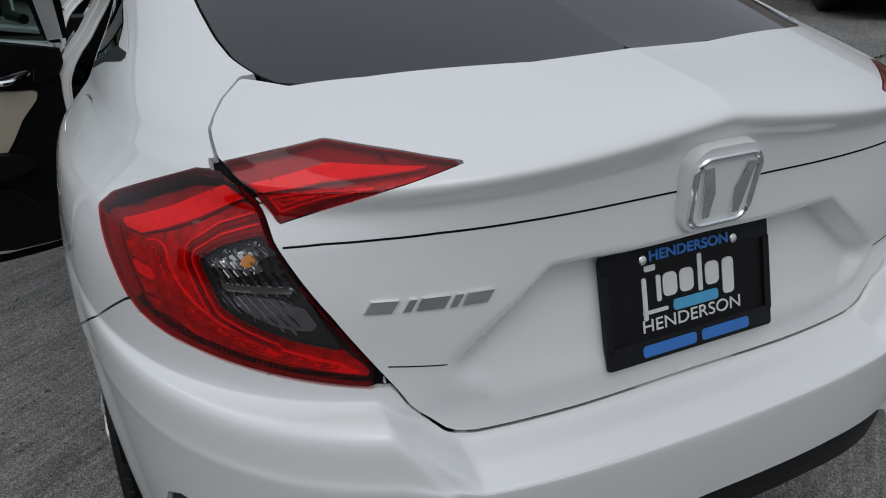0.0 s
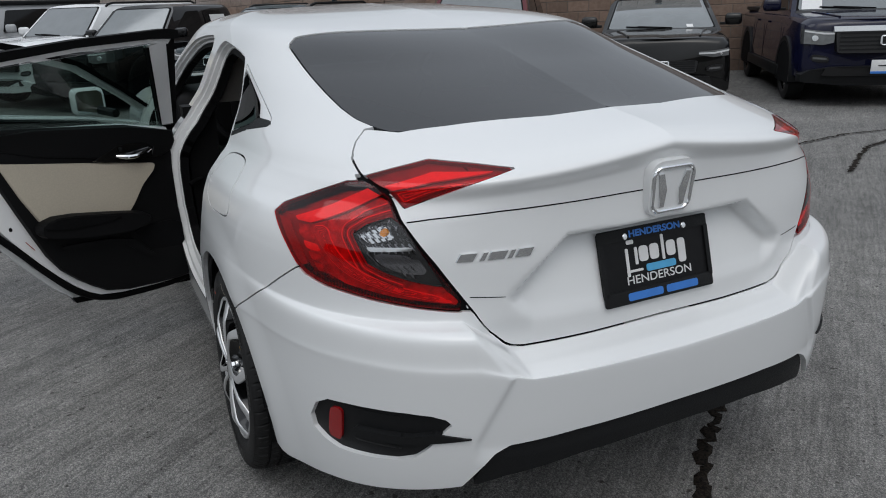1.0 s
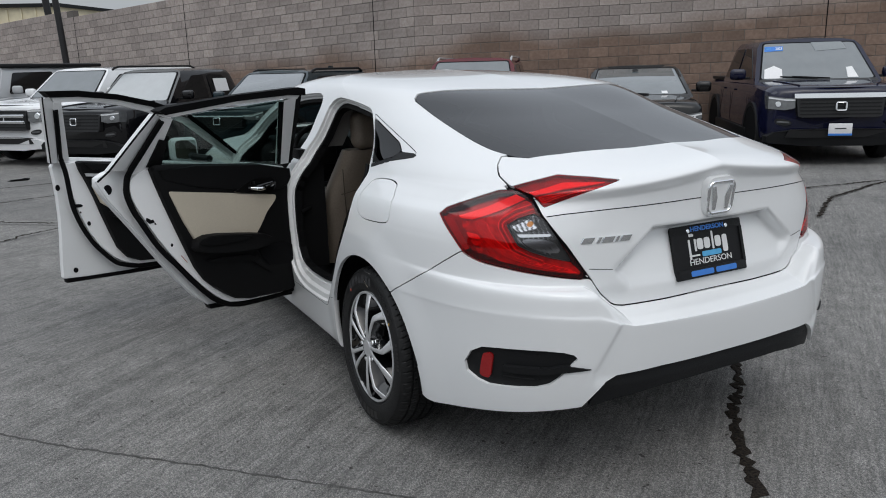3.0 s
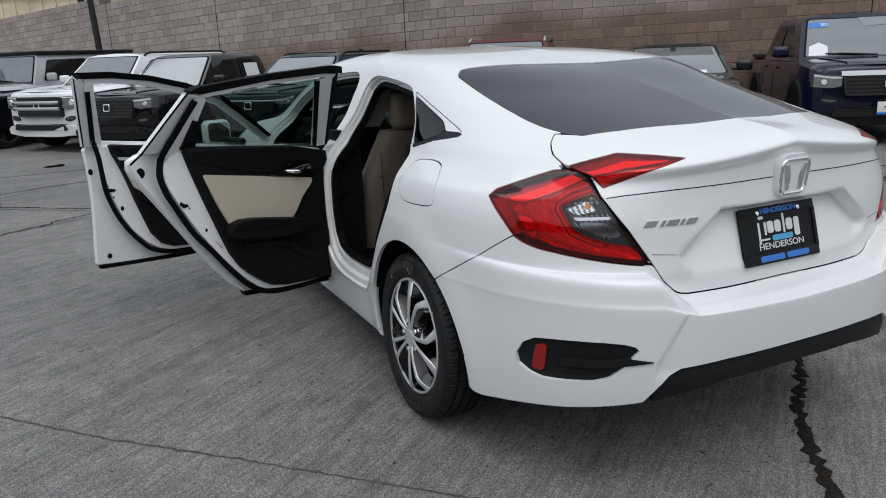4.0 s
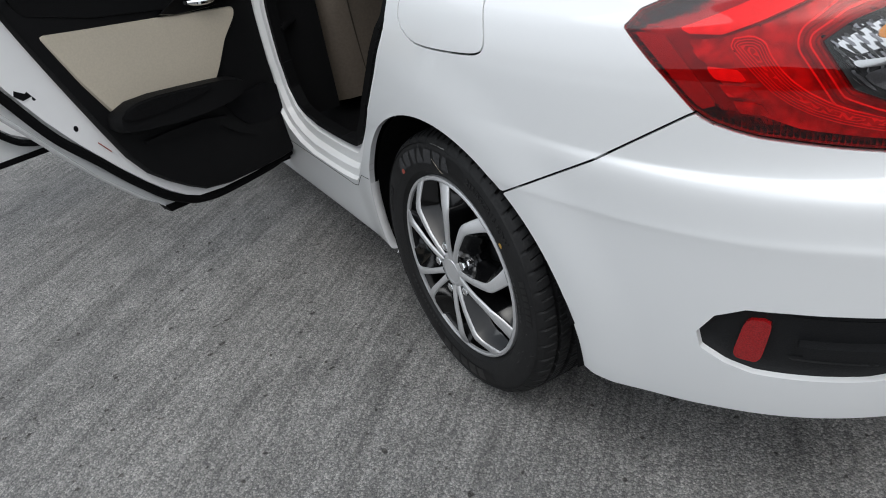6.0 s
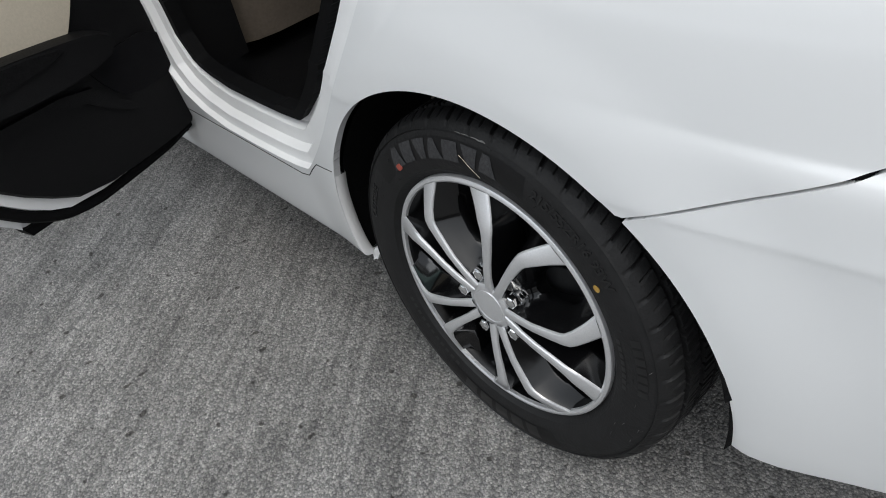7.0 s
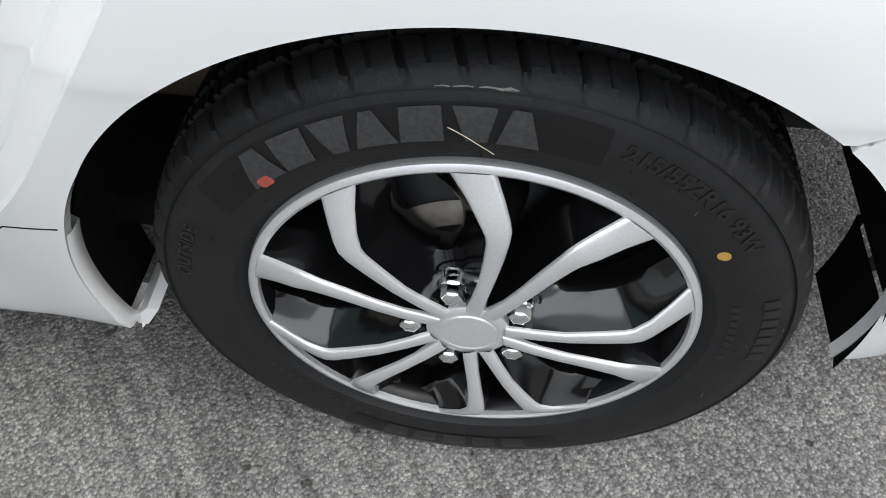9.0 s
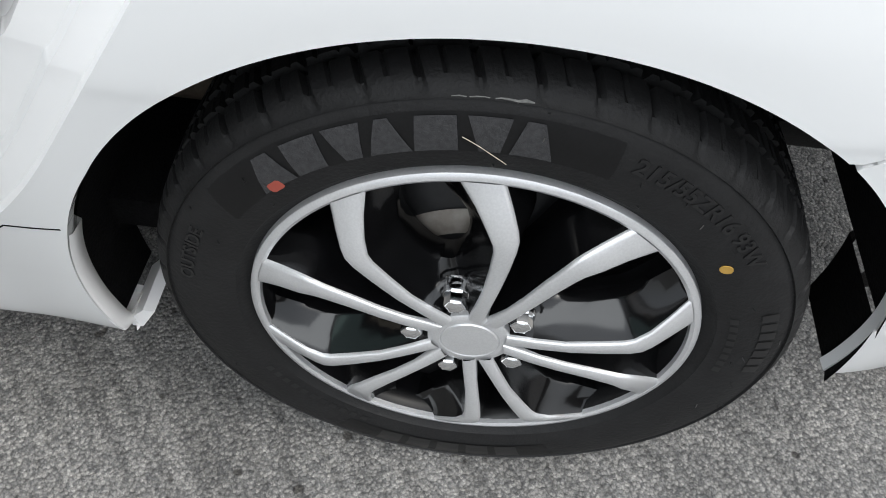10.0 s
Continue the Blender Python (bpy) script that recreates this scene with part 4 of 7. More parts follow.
    f_barB = shape([(-0.024, 0.985), (0.078, 1.014), (0.222, 1.0155), (0.170, 1.010), (0.080, 0.998), (-0.002, 0.976)])
    panel("light_bar", (f_barB, f_lampb - 0.002), REDBAR, lb, "bright red light bar", sides=side, offset=-0.004, depth=0.004)
    f_loB = shape([(-0.001, 0.973), (0.081, 0.993), (0.222, 1.0125), (0.150, 0.992), (0.082, 0.970), (0.022, 0.948)])
    panel("red_guide", (f_loB, f_lampb - 0.004), RED, lb, sides=side, offset=-0.008, depth=0.006)
    for k in range(3):
        lo = 0.004 + 0.006 * k
        panel("lamp_rib", (f_loB - lo, lo + 0.002 - f_loB), REDBAR, lb, sides=side, offset=-0.006, depth=0.002)
    panel("red_lens", f_lampb - 0.0006, REDLENS, lb, "clear red lens", sides=side, offset=0.0, depth=0.003)

# boot lid seam line, emblem, badge, plate
def skin_y(x, z):
    """y of the rear skin at x, z."""
    d = np.hypot(np.abs(_x) - abs(x), _z - z) + 10 * (_y > -0.4)
    i = np.argsort(d)[:6]
    w = 1 / (d[i] + 1e-4)
    return float((_y[i] * w).sum() / w.sum())


from mathutils.bvhtree import BVHTree
SKIN_TREE = BVHTree.FromPolygons([tuple(v) for v in SKIN_V.tolist()], SKIN_F.tolist())


def on_rear(x, z, out=0.0):
    """Place on the rear skin straight ahead of the viewer behind the car."""
    hit, nor, _, _ = SKIN_TREE.ray_cast(Vector((-abs(x) - 1e-5, -3, z)), Vector((0, 1, 0)))
    p = hit + (nor if nor.y < 0 else -nor) * out
    return (p.x if x <= 0 else -p.x, p.y, p.z)


for sx in (-1, 1):
    zs = [0.937, 0.937, 0.936, 0.935, 0.933, 0.929, 0.924, 0.917]
    xs = [0.062, 0.12, 0.20, 0.30, 0.40, 0.47, 0.53, 0.575]
    xi = np.linspace(0.062, 0.575, 48)
    bm = tube([on_rear(sx * x, float(np.interp(x, xs, zs)), -0.0006) for x in xi], 0.0017, 6)
    part("lid_seam", bm, GAP, lid, "dark panel joint")
    bm = tube([on_rear(sx * x, 0.752 + (x - 0.40) * 0.10, -0.0006) for x in np.linspace(0.40, 0.475, 10)], 0.0013, 6)
    part("lid_step_joint", bm, GAP, lid)


def emblem_frame(a, b, d):
    return (a, -0.862 - d - 0.10 * (b - 0.935), b)


def rrect(w, h, r, cx=0.0, cz=0.0, n=6, taper=0.0):
    """Rounded rectangle outline, wider at the top by taper."""
    out = []
    for sx, sz, a0 in ((1, 1, 0), (-1, 1, 90), (-1, -1, 180), (1, -1, 270)):
        for k in range(n + 1):
            t = radians(a0 + 90 * k / n)
            z = sz * (h / 2 - r) + r * math.sin(t)
            out.append((cx + sx * (w / 2 - r) * (1 + taper * z / h) + r * math.cos(t), cz + z))
    return out


badge = part("badge_plinth", prism(rrect(0.128, 0.132, 0.034, 0.002, 0.937, taper=0.10), -0.02, 0.012, emblem_frame, 0.05), WHITE, lid, "white badge plinth")
bm = bmesh.new()
ring = rrect(0.108, 0.100, 0.022, 0.004, 0.935, taper=0.14)
tube([emblem_frame(a, b, 0.013) for a, b in ring], 0.0048, 8, True, bm)
for s in (-1, 1):
    prism([(0.004 + s * x, z) for x, z in ((0.046, 0.975), (0.030, 0.975), (0.017, 0.935), (0.020, 0.895), (0.034, 0.895))][::s], 0.012, 0.017, emblem_frame, 0.12, bm)
part("badge", bm, CHROME, lid, "chrome badge")

# model badge as plain chrome bars
def badge_frame(a, b, d):
    return (a, on_rear(a, 0.845)[1] - d, b)


def slanted(x0, x1, z0, z1, lean=0.010):
    return [(x0, z0), (x1, z0), (x1 + lean, z1), (x0 + lean, z1)]


BX = -0.500
for k, (x0, w) in enumerate(((0.0, 0.034), (0.046, 0.010), (0.062, 0.036), (0.104, 0.010), (0.120, 0.034))):
    z0, z1 = 0.836, 0.854
    bm = prism(slanted(BX + x0, BX + x0 + w, z0, z1), -0.002, 0.004, badge_frame, 0.06)
    part("badge_bar", bm, CHROME, lid, "chrome badge bar")


def plate_frame(a, b, d):
    t = b / 0.14
    return (a, -0.858 + 0.038 * (b + 0.07) / 0.137 - d, 0.761 + b)


plate = part("licence_plate", prism(rrect(0.310, 0.158, 0.010), -0.004, 0.004, plate_frame), PLATEBLACK, None, smooth=False)
tagged(plate, "black dealer plate in a black frame on the boot lid", "licence plate")
bm = bmesh.new()
for (w, h, cx, cz) in ((0.316, 0.026, 0, 0.069), (0.316, 0.030, 0, -0.067), (0.012, 0.12, -0.152, 0), (0.012, 0.12, 0.152, 0)):
    prism(rrect(w, h, 0.004, cx, cz), 0.004, 0.009, plate_frame, 0.02, bm)
part("frame", bm, BLACK, plate, "black plastic plate frame")
for sx in (-1, 1):
    bm = prism([(sx * 0.085 + 0.007 * math.cos(t), 0.066 + 0.007 * math.sin(t)) for t in np.linspace(0, 6.2, 12)], 0.009, 0.012, plate_frame, 0.2)
    part("screw", bm, CHROME, plate, "chrome screw")


def islands(me, parent, name):
    """Each separate letter of a word becomes a part of its own."""
    bm = bmesh.new()
    bm.from_mesh(me)
    mat = me.materials[0]
    bpy.data.meshes.remove(me)
    left = set(bm.faces)
    while left:
        todo, own = [left.pop()], []
        while todo:
            f = todo.pop()
            own.append(f)
            for e in f.edges:
                for g in e.link_faces:
                    if g in left:
                        left.discard(g)
                        todo.append(g)
        at = {v: k for k, v in enumerate({v for f in own for v in f.verts})}
        letter = bpy.data.meshes.new(name)
        letter.from_pydata([v.co for v in at], [], [[at[v] for v in f.verts] for f in own])
        letter.materials.append(mat)
        o = new(name, letter)
        o.parent = parent
    bm.free()


def word(text, size, cx, cz, mat, parent, name, shear=0.0, d=0.0105, width=None, bold=0.0):
    """A word of built-in type laid on the plate."""
    cu = bpy.data.curves.new(name, "FONT")
    cu.body, cu.size, cu.align_x, cu.align_y, cu.extrude, cu.shear, cu.offset = text, size, "CENTER", "CENTER", 0.0006, shear, bold
    ob = new(name, cu)
    bpy.context.view_layer.update()
    me = bpy.data.meshes.new_from_object(ob.evaluated_get(bpy.context.evaluated_depsgraph_get()))
    bpy.data.objects.remove(ob)
    bpy.data.curves.remove(cu)
    xs = [v.co.x for v in me.vertices]
    k = (width / (max(xs) - min(xs))) if width else 1.0
    for v in me.vertices:
        v.co = Vector(plate_frame(cx + v.co.x * k, cz + v.co.y, d + v.co.z))
    me.materials.clear()
    me.materials.append(mat)
    islands(me, parent, name)


word("HENDERSON", 0.020, 0.0, 0.069, PRINTBLUE, plate, "plate_letter", width=0.148, bold=0.0006)
word("HENDERSON", 0.026, 0.004, -0.034, PRINTWHITE, plate, "plate_letter", width=0.186, d=0.0055)
# maker's script as plain shapes
for name, mat, bars in (
    ("white_script", PRINTWHITE, ((-0.082, 0.006, 0.008, 0.062), (-0.070, 0.050, 0.020, 0.009), (-0.056, 0.018, 0.008, 0.038), (-0.035, 0.020, 0.026, 0.034),
                                  (-0.004, 0.020, 0.026, 0.034), (0.022, 0.026, 0.008, 0.056), (0.045, 0.020, 0.026, 0.034), (0.076, 0.010, 0.022, 0.054), (-0.064, -0.014, 0.046, 0.005))),
    ("sky_script", PRINTSKY, ((0.012, -0.013, 0.086, 0.016),)),
    ("blue_script", PRINTBLUE, ((-0.045, -0.067, 0.10, 0.017), (0.062, -0.067, 0.094, 0.017)))):
    for cx, cz, w, h in bars:
        part(name, prism(rrect(w, h, min(w, h) * 0.3, cx, cz, 3), 0.004, 0.0098 if cz < -0.05 else 0.0055, plate_frame), mat, plate, smooth=False)

# ---- wheels ----
WHEEL_C = (-0.0, 0.0122, 0.3123)
XM = -0.7644
CAMBER = radians(2.2)
NUTS_AT = 18.0


def polar(a_deg, r, d):
    """Place on the near-side wheel: degrees from the top towards the nose, radius, depth out of the face."""
    a = radians(a_deg)
    return (-0.085 - d, r * math.sin(a), r * math.cos(a))


def dome(r):
    """How far the wheel cover bulges out of its rim plane at the radius r."""
    return float(np.interp(r, [0.0, 0.03, 0.06, 0.09, 0.15, 0.165, 0.207], [0.0120, 0.0125, 0.0170, 0.0200, 0.0200, 0.0180, 0.0]))


def tyre_mesh():
    prof = [(-0.058, 0.200), (-0.070, 0.208), (-0.079, 0.2175), (-0.0855, 0.2255), (-0.0890, 0.2275), (-0.0915, 0.236), (-0.0938, 0.248), (-0.0942, 0.262), (-0.0925, 0.276), (-0.0900, 0.2855),
            (-0.0878, 0.2895), (-0.0900, 0.2908), (-0.0868, 0.2925), (-0.0835, 0.2975), (-0.0780, 0.3025), (-0.0700, 0.3060), (-0.0620, 0.3080), (-0.056, 0.3090), (-0.055, 0.3015), (-0.047, 0.3015), (-0.046, 0.3098),
            (-0.024, 0.3108), (-0.023, 0.303), (-0.013, 0.303), (-0.012, 0.3112), (0.012, 0.3112), (0.013, 0.303), (0.023, 0.303), (0.024, 0.3108), (0.046, 0.3098), (0.047, 0.3015), (0.055, 0.3015), (0.056, 0.3090),
            (0.070, 0.3060), (0.083, 0.298), (0.091, 0.286), (0.094, 0.262), (0.094, 0.245), (0.086, 0.22), (0.058, 0.200)]
    pitch, count = 16, 46
    seg = pitch * count
    V, F = [], []
    n = len(prof)
    for k in range(seg):
        for x, r in prof:
            rr, xx = r, x
            sh = k % pitch
            a = 2 * math.pi * (k - abs(x) * 110) / seg
            if r > 0.297 and sh in (0, 1):
                rr -= 0.0065 if r > 0.303 else 0.003
            elif r > 0.303 and sh == 9 and abs(x) > 0.055:
                rr -= 0.003
            elif r > 0.307 and sh in (5, 12) and abs(x) < 0.055:
                rr -= 0.003
            y, z = rr * math.sin(a), rr * math.cos(a)
            # the tyre bulges a little where it bears on the ground
            if z < -0.26 and x < -0.07:
                xx -= 0.0015 * (-0.26 - z) / 0.05
            V.append((xx, y, max(z, -0.3045 - 0.039 * x)))
    for k in range(seg):
        for i in range(n - 1):
            p, q = k * n, ((k + 1) % seg) * n
            F.append((p + i, p + i + 1, q + i + 1, q + i))
    me = bpy.data.meshes.new("tyre")
    me.from_pydata(V, [], F)
    me.materials.append(TYRE)
    me.polygons.foreach_set("use_smooth", [True] * len(me.polygons))
    me.set_sharp_from_angle(angle=radians(30))
    return me


# outer edge and inner edge of a spoke from the rim to the hub: degrees off the pair's axis, radius
SPOKE_OUT = [(20.5, 0.2075), (23.6, 0.187), (26.3, 0.171), (27.4, 0.163), (27.9, 0.152), (28.6, 0.128), (29.2, 0.098), (30.2, 0.070), (33.0, 0.045), (36.0, 0.033)]
SPOKE_IN = [(10.5, 0.2075), (14.3, 0.187), (17.6, 0.169), (20.2, 0.1545), (20.8, 0.146), (21.0, 0.122), (20.6, 0.092), (18.0, 0.064), (15.0, 0.049), (12.0, 0.038)]


def spoke_mesh(ax, s):
    """One silver spoke with rounded edges, wider where it meets the rim."""
    bm = bmesh.new()
    rows = []
    for (ao, ro), (ai, ri) in zip(SPOKE_OUT, SPOKE_IN):
        row = []
        for t, d in ((0.0, -0.009), (0.0, -0.0012), (0.05, 0.0006), (0.13, 0.0016), (0.5, 0.0019), (0.87, 0.0016), (0.95, 0.0006), (1.0, -0.0012), (1.0, -0.009)):
            a, r = ao + (ai - ao) * t, ro + (ri - ro) * t
            row.append(bm.verts.new(polar(ax + s * a, r, d + dome(r))))
        rows.append(row)
    for p, q in zip(rows, rows[1:]):
        for j in range(len(p) - 1):
            bm.faces.new((p[j], p[j + 1], q[j + 1], q[j]))
    return bm


# windows in the cover: outline at the spokes, outline of the hole behind, half of each
NUT_P = [(0, 0.2070), (5, 0.2070)] + SPOKE_IN + [(0, 0.034)]
NUT_Q = [(0, 0.2005), (2.2, 0.2005), (4.0, 0.198), (6.2, 0.182), (8.8, 0.167), (11.5, 0.152), (12.2, 0.140), (11.8, 0.115), (9.5, 0.097), (6.5, 0.090), (4.0, 0.0875), (2.0, 0.086), (0, 0.0855)]
GAP_P = [(0, 0.2070), (7, 0.2070)] + [(36 - a, r) for a, r in SPOKE_OUT[:8]] + [(0, 0.046)]
GAP_Q = [(0, 0.2005), (4.5, 0.2005), (9.5, 0.199), (7.0, 0.184), (5.0, 0.170), (4.2, 0.160), (3.8, 0.150), (3.2, 0.126), (2.2, 0.106), (1.2, 0.098), (0, 0.094)]


def window_mesh(ax, P, Q, depth):
    """Gloss flanks that slope from the spokes down to a hole, and the wall of the hole."""
    bm = bmesh.new()
    whole = lambda H: H + [(-a, r) for a, r in H[-2:0:-1]]
    rings = []
    for t, extra in ((0.0, 0.0), (0.10, 0.0), (0.45, 0.0), (0.85, 0.0), (1.0, 0.0), (1.02, 0.022)):
        ring = []
        for (ap, rp), (aq, rq) in zip(whole(P), whole(Q)):
            k = min(t, 1.0)
            r = rp + (rq - rp) * k
            d = (dome(rp) - 0.0030) * (1 - k) - depth * k ** 0.7 - extra
            ring.append(bm.verts.new(polar(ax + ap + (aq - ap) * k, r, d)))
        rings.append(ring)
    for p, q in zip(rings, rings[1:]):
        for i in range(len(p)):
            bm.faces.new((p[i], p[(i + 1) % len(p)], q[(i + 1) % len(p)], q[i]))
    return bm


def cover_nut(ax, r):
    """A chrome hexagon nut on a round flange, with a domed face."""
    bm = bmesh.new()
    c = Vector(polar(ax, r, 0))
    rows = []
    for d, rad, hexa in ((-0.016, 0.0135, 0), (-0.001, 0.0135, 0), (0.0015, 0.0128, 0), (0.0016, 0.0108, 1), (0.0120, 0.0108, 1), (0.0142, 0.0094, 1), (0.0152, 0.006, 0), (0.0156, 0.001, 0)):
        row = []
        for j in range(24):
            t = 2 * math.pi * j / 24
            k = math.cos(math.pi / 6) / math.cos((t % (math.pi / 3)) - math.pi / 6) if hexa else 1.0
            row.append(bm.verts.new((c.x - d, c.y + rad * k * math.cos(t), c.z + rad * k * math.sin(t))))
        rows.append(row)
    for p, q in zip(rows, rows[1:]):
        for j in range(24):
            bm.faces.new((p[j], p[(j + 1) % 24], q[(j + 1) % 24], q[j]))
    bm.faces.new(rows[-1])
    return bm


SIDE_X = [(0.200, 0.058), (0.208, 0.070), (0.2175, 0.079), (0.2255, 0.0855), (0.2275, 0.0890), (0.236, 0.0915), (0.248, 0.0938), (0.262, 0.0942), (0.276, 0.0925), (0.2855, 0.0900), (0.2895, 0.0878), (0.2925, 0.0868), (0.2975, 0.0835)]


def side_point(a_deg, r, d):
    """On the tyre's outer side wall, d proud of it."""
    x = float(np.interp(r, [p[0] for p in SIDE_X], [p[1] for p in SIDE_X]))
    a = radians(a_deg)
    return (-x - d, r * math.sin(a), r * math.cos(a))


def arc_patch(a0, a1, r0, r1, d, na=24, nr=4, b0=None, b1=None):
    """A raised patch on the side wall: from a0 to a1 at the radius r1, from b0 to b1 at r0."""
    bm = bmesh.new()
    b0, b1 = a0 if b0 is None else b0, a1 if b1 is None else b1
    rows = []
    for i in range(na + 1):
        t = i / na
        rows.append([bm.verts.new(side_point((b0 + (b1 - b0) * t) * (1 - j / nr) + (a0 + (a1 - a0) * t) * j / nr, r0 + (r1 - r0) * j / nr, d)) for j in range(nr + 1)])
    for p, q in zip(rows, rows[1:]):
        for j in range(nr):
            bm.faces.new((p[j], p[j + 1], q[j + 1], q[j]))
    return bm


def side_word(text, a_mid, r, size, parent, name, mat, spread=1.0):
    cu = bpy.data.curves.new(name, "FONT")
    cu.body, cu.size, cu.align_x, cu.align_y, cu.extrude, cu.offset = text, size, "CENTER", "CENTER", 0.0007, 0.0003
    ob = new(name, cu)
    bpy.context.view_layer.update()
    me = bpy.data.meshes.new_from_object(ob.evaluated_get(bpy.context.evaluated_depsgraph_get()))
    bpy.data.objects.remove(ob)
    bpy.data.curves.remove(cu)
    for v in me.vertices:
        rr = r + v.co.y
        v.co = Vector(side_point(a_mid - math.degrees(v.co.x * spread / r), rr, 0.0007 + v.co.z))
    me.materials.clear()
    me.materials.append(mat)
    islands(me, parent, name)


def build_wheel():
    w = empty("wheel", sedan)
    ty = new("tyre", tyre_mesh())
    ty.parent = w
    ty["label"] = "black tyre with moulded side lettering"
    # brand band: dark panel and plain light blocks
    part("sidewall_band", arc_patch(53.5, -17.7, 0.2470, 0.2815, 0.0004, 40, 6, 56, -19), BANDBLACK, w)
    for a0, a1, b0, b1 in ((41.4, 38.2, 45.2, 36.8), (35.4, 28.8, 36.3, 30.0), (27.7, 21.3, 26.3, 23.2), (18.9, 16.9, 21.8, 14.4), (12.9, 6.8, 14.1, 6.8), (5.2, -1.2, 3.5, 0.0), (-3.2, -5.8, -1.4, -8.5)):
        part("sidewall_mark", arc_patch(a0, a1, 0.2482, 0.2790, 0.0012, 6, 4, b0, b1), TYREPRINT, w)
    side_word("OUTSIDE", 72.2, 0.270, 0.017, w, "sidewall_letter", TYREEMBOSS, 1.12)
    side_word("215/55ZR16 93W", -37.5, 0.268, 0.019, w, "sidewall_letter", TYREEMBOSS, 1.12)
    for k in range(7):
        a = -69.8 - 3.1 * k
        part("sidewall_mark", arc_patch(a, a - 2.3, 0.2640, 0.2780, 0.0011, 3, 3), TYREEMBOSS, w)
    for k in range(8):
        a = -71 - 2.8 * k
        part("sidewall_mark", arc_patch(a, a - 1.9, 0.2380, 0.2450, 0.0006, 3, 2), TYREEMBOSS, w)
    for k in range(11):
        a = 118 + 3.4 * k
        part("sidewall_mark", arc_patch(a, a + 2.0, 0.2360, 0.2430, 0.0006, 3, 2), TYREEMBOSS, w)
    part("sidewall_band", arc_patch(150, 206, 0.2480, 0.2800, 0.0006, 30), BANDBLACK, w)
    for k in range(5):
        a = 160 + 8 * k
        part("sidewall_mark", arc_patch(a, a + 6, 0.2490, 0.2780, 0.0012, 6, 4), TYREEMBOSS, w)
    part("red_dot", prism([(42 + 1.6 * math.cos(t), 0.250 + 0.0058 * math.sin(t) + 0.001 * math.sin(3 * t)) for t in np.linspace(0, 5.9, 12)], 0.0004, 0.0016, side_point), DOTRED, w, "faded red paint dot")
    part("yellow_dot", prism([(-53 + 1.3 * math.cos(t), 0.2455 + 0.0055 * math.sin(t)) for t in np.linspace(0, 5.9, 12)], 0.0004, 0.0012, side_point), DOTYELLOW, w, "yellow paint dot")
    bm = tube([side_point(7.5 - 1.1 * k, 0.2915 + 0.0006 * math.sin(k * 2.2), 0.0010) for k in range(11)], [0.0004, 0.0006, 0.0007, 0.0007, 0.0005, 0.0006, 0.0007, 0.0009, 0.0013, 0.0017, 0.0006], 5)
    part("rubber_scuff", bm, SCUFF, w, "pale scuff on the tyre shoulder")
    bm = tube([side_point(6.1 - 1.07 * k, 0.262 - 0.0036 * k + 0.0016 * math.sin(k * 0.5), 0.0016 + 0.0012 * math.sin(k * 0.45)) for k in range(8)], 0.00035, 5)
    part("straw", bm, BEIGE, w, "thin straw stuck on the tyre")
    rnd = random.Random(12)
    for k in range(26):
        a, r = rnd.uniform(-120, 120), rnd.uniform(0.232, 0.289)
        da, dr = rnd.uniform(-0.7, 0.7), rnd.uniform(-0.003, 0.003)
        part("moulding_hair", tube([side_point(a, r, 0.0004), side_point(a + da * 0.5, r + dr * 0.5, 0.0028), side_point(a + da, r + dr, 0.0045)], [0.0005, 0.0004, 0.0002], 4), TYREEMBOSS, w)
    # steel wheel behind
    bm = lathe([(-0.070, 0.205), (-0.045, 0.203), (-0.010, 0.198), (0.000, 0.190), (-0.006, 0.165), (-0.022, 0.140), (-0.030, 0.105), (-0.034, 0.075), (-0.030, 0.0)], 72)
    part("steel_wheel", bm, STEEL, w, "dark painted steel wheel")
    for k in range(10):
        a = 36 * k + 6
        bm = prism([(a + 6.5 * math.cos(t), 0.156 + 0.014 * math.sin(t)) for t in np.linspace(0, 5.9, 12)], -0.072, -0.0655, polar)
        part("vent_hole", bm, GAP, w)
    # the lit band of the steel wheel, painted as a pale arc
    bm = lathe([(-0.0300, 0.114), (-0.0318, 0.108), (-0.0338, 0.098), (-0.0352, 0.090), (-0.0350, 0.086)], 24, a0=radians(6), a1=radians(52))
    part("drum_face", bm, LITSTEEL, w, "pale steel arc behind the wheel cover, its lit look painted in")
    for k in range(5):
        bm = cover_nut(64 - 72 * k, 0.058)
        bmesh.ops.translate(bm, vec=(0.046, 0, 0), verts=bm.verts)
        part("wheel_nut", bm, DARKSTEEL, w, "dark wheel nut")
    # wheel cover
    bm = lathe([(-0.078, 0.2045), (-0.0848, 0.2056), (-0.0868, 0.2088), (-0.0862, 0.2125), (-0.0842, 0.2148), (-0.076, 0.2158), (-0.066, 0.2158)], 144)
    part("cover_ring", bm, SILVER, w, "silver outer ring of the wheel cover")
    bm = lathe([(-0.0800, 0.2050), (-0.0745, 0.2015), (-0.060, 0.198), (-0.035, 0.195)], 96)
    part("cover_barrel", bm, COVERBLACK, w, "gloss black inner lip")
    for k in range(5):
        ax = NUTS_AT - 72 * k
        for s in (1, -1):
            part("spoke", spoke_mesh(ax, s), SILVER, w, "silver spoke")
        part("spoke_flank", window_mesh(ax, NUT_P, NUT_Q, 0.021), FLANK, w, "gloss black sloping spoke flank")
        part("spoke_flank", window_mesh(ax + 36, GAP_P, GAP_Q, 0.026), FLANK, w, "gloss black sloping spoke flank")
        part("cover_nut", cover_nut(ax, 0.0565), CHROME, w, "chrome cover nut")
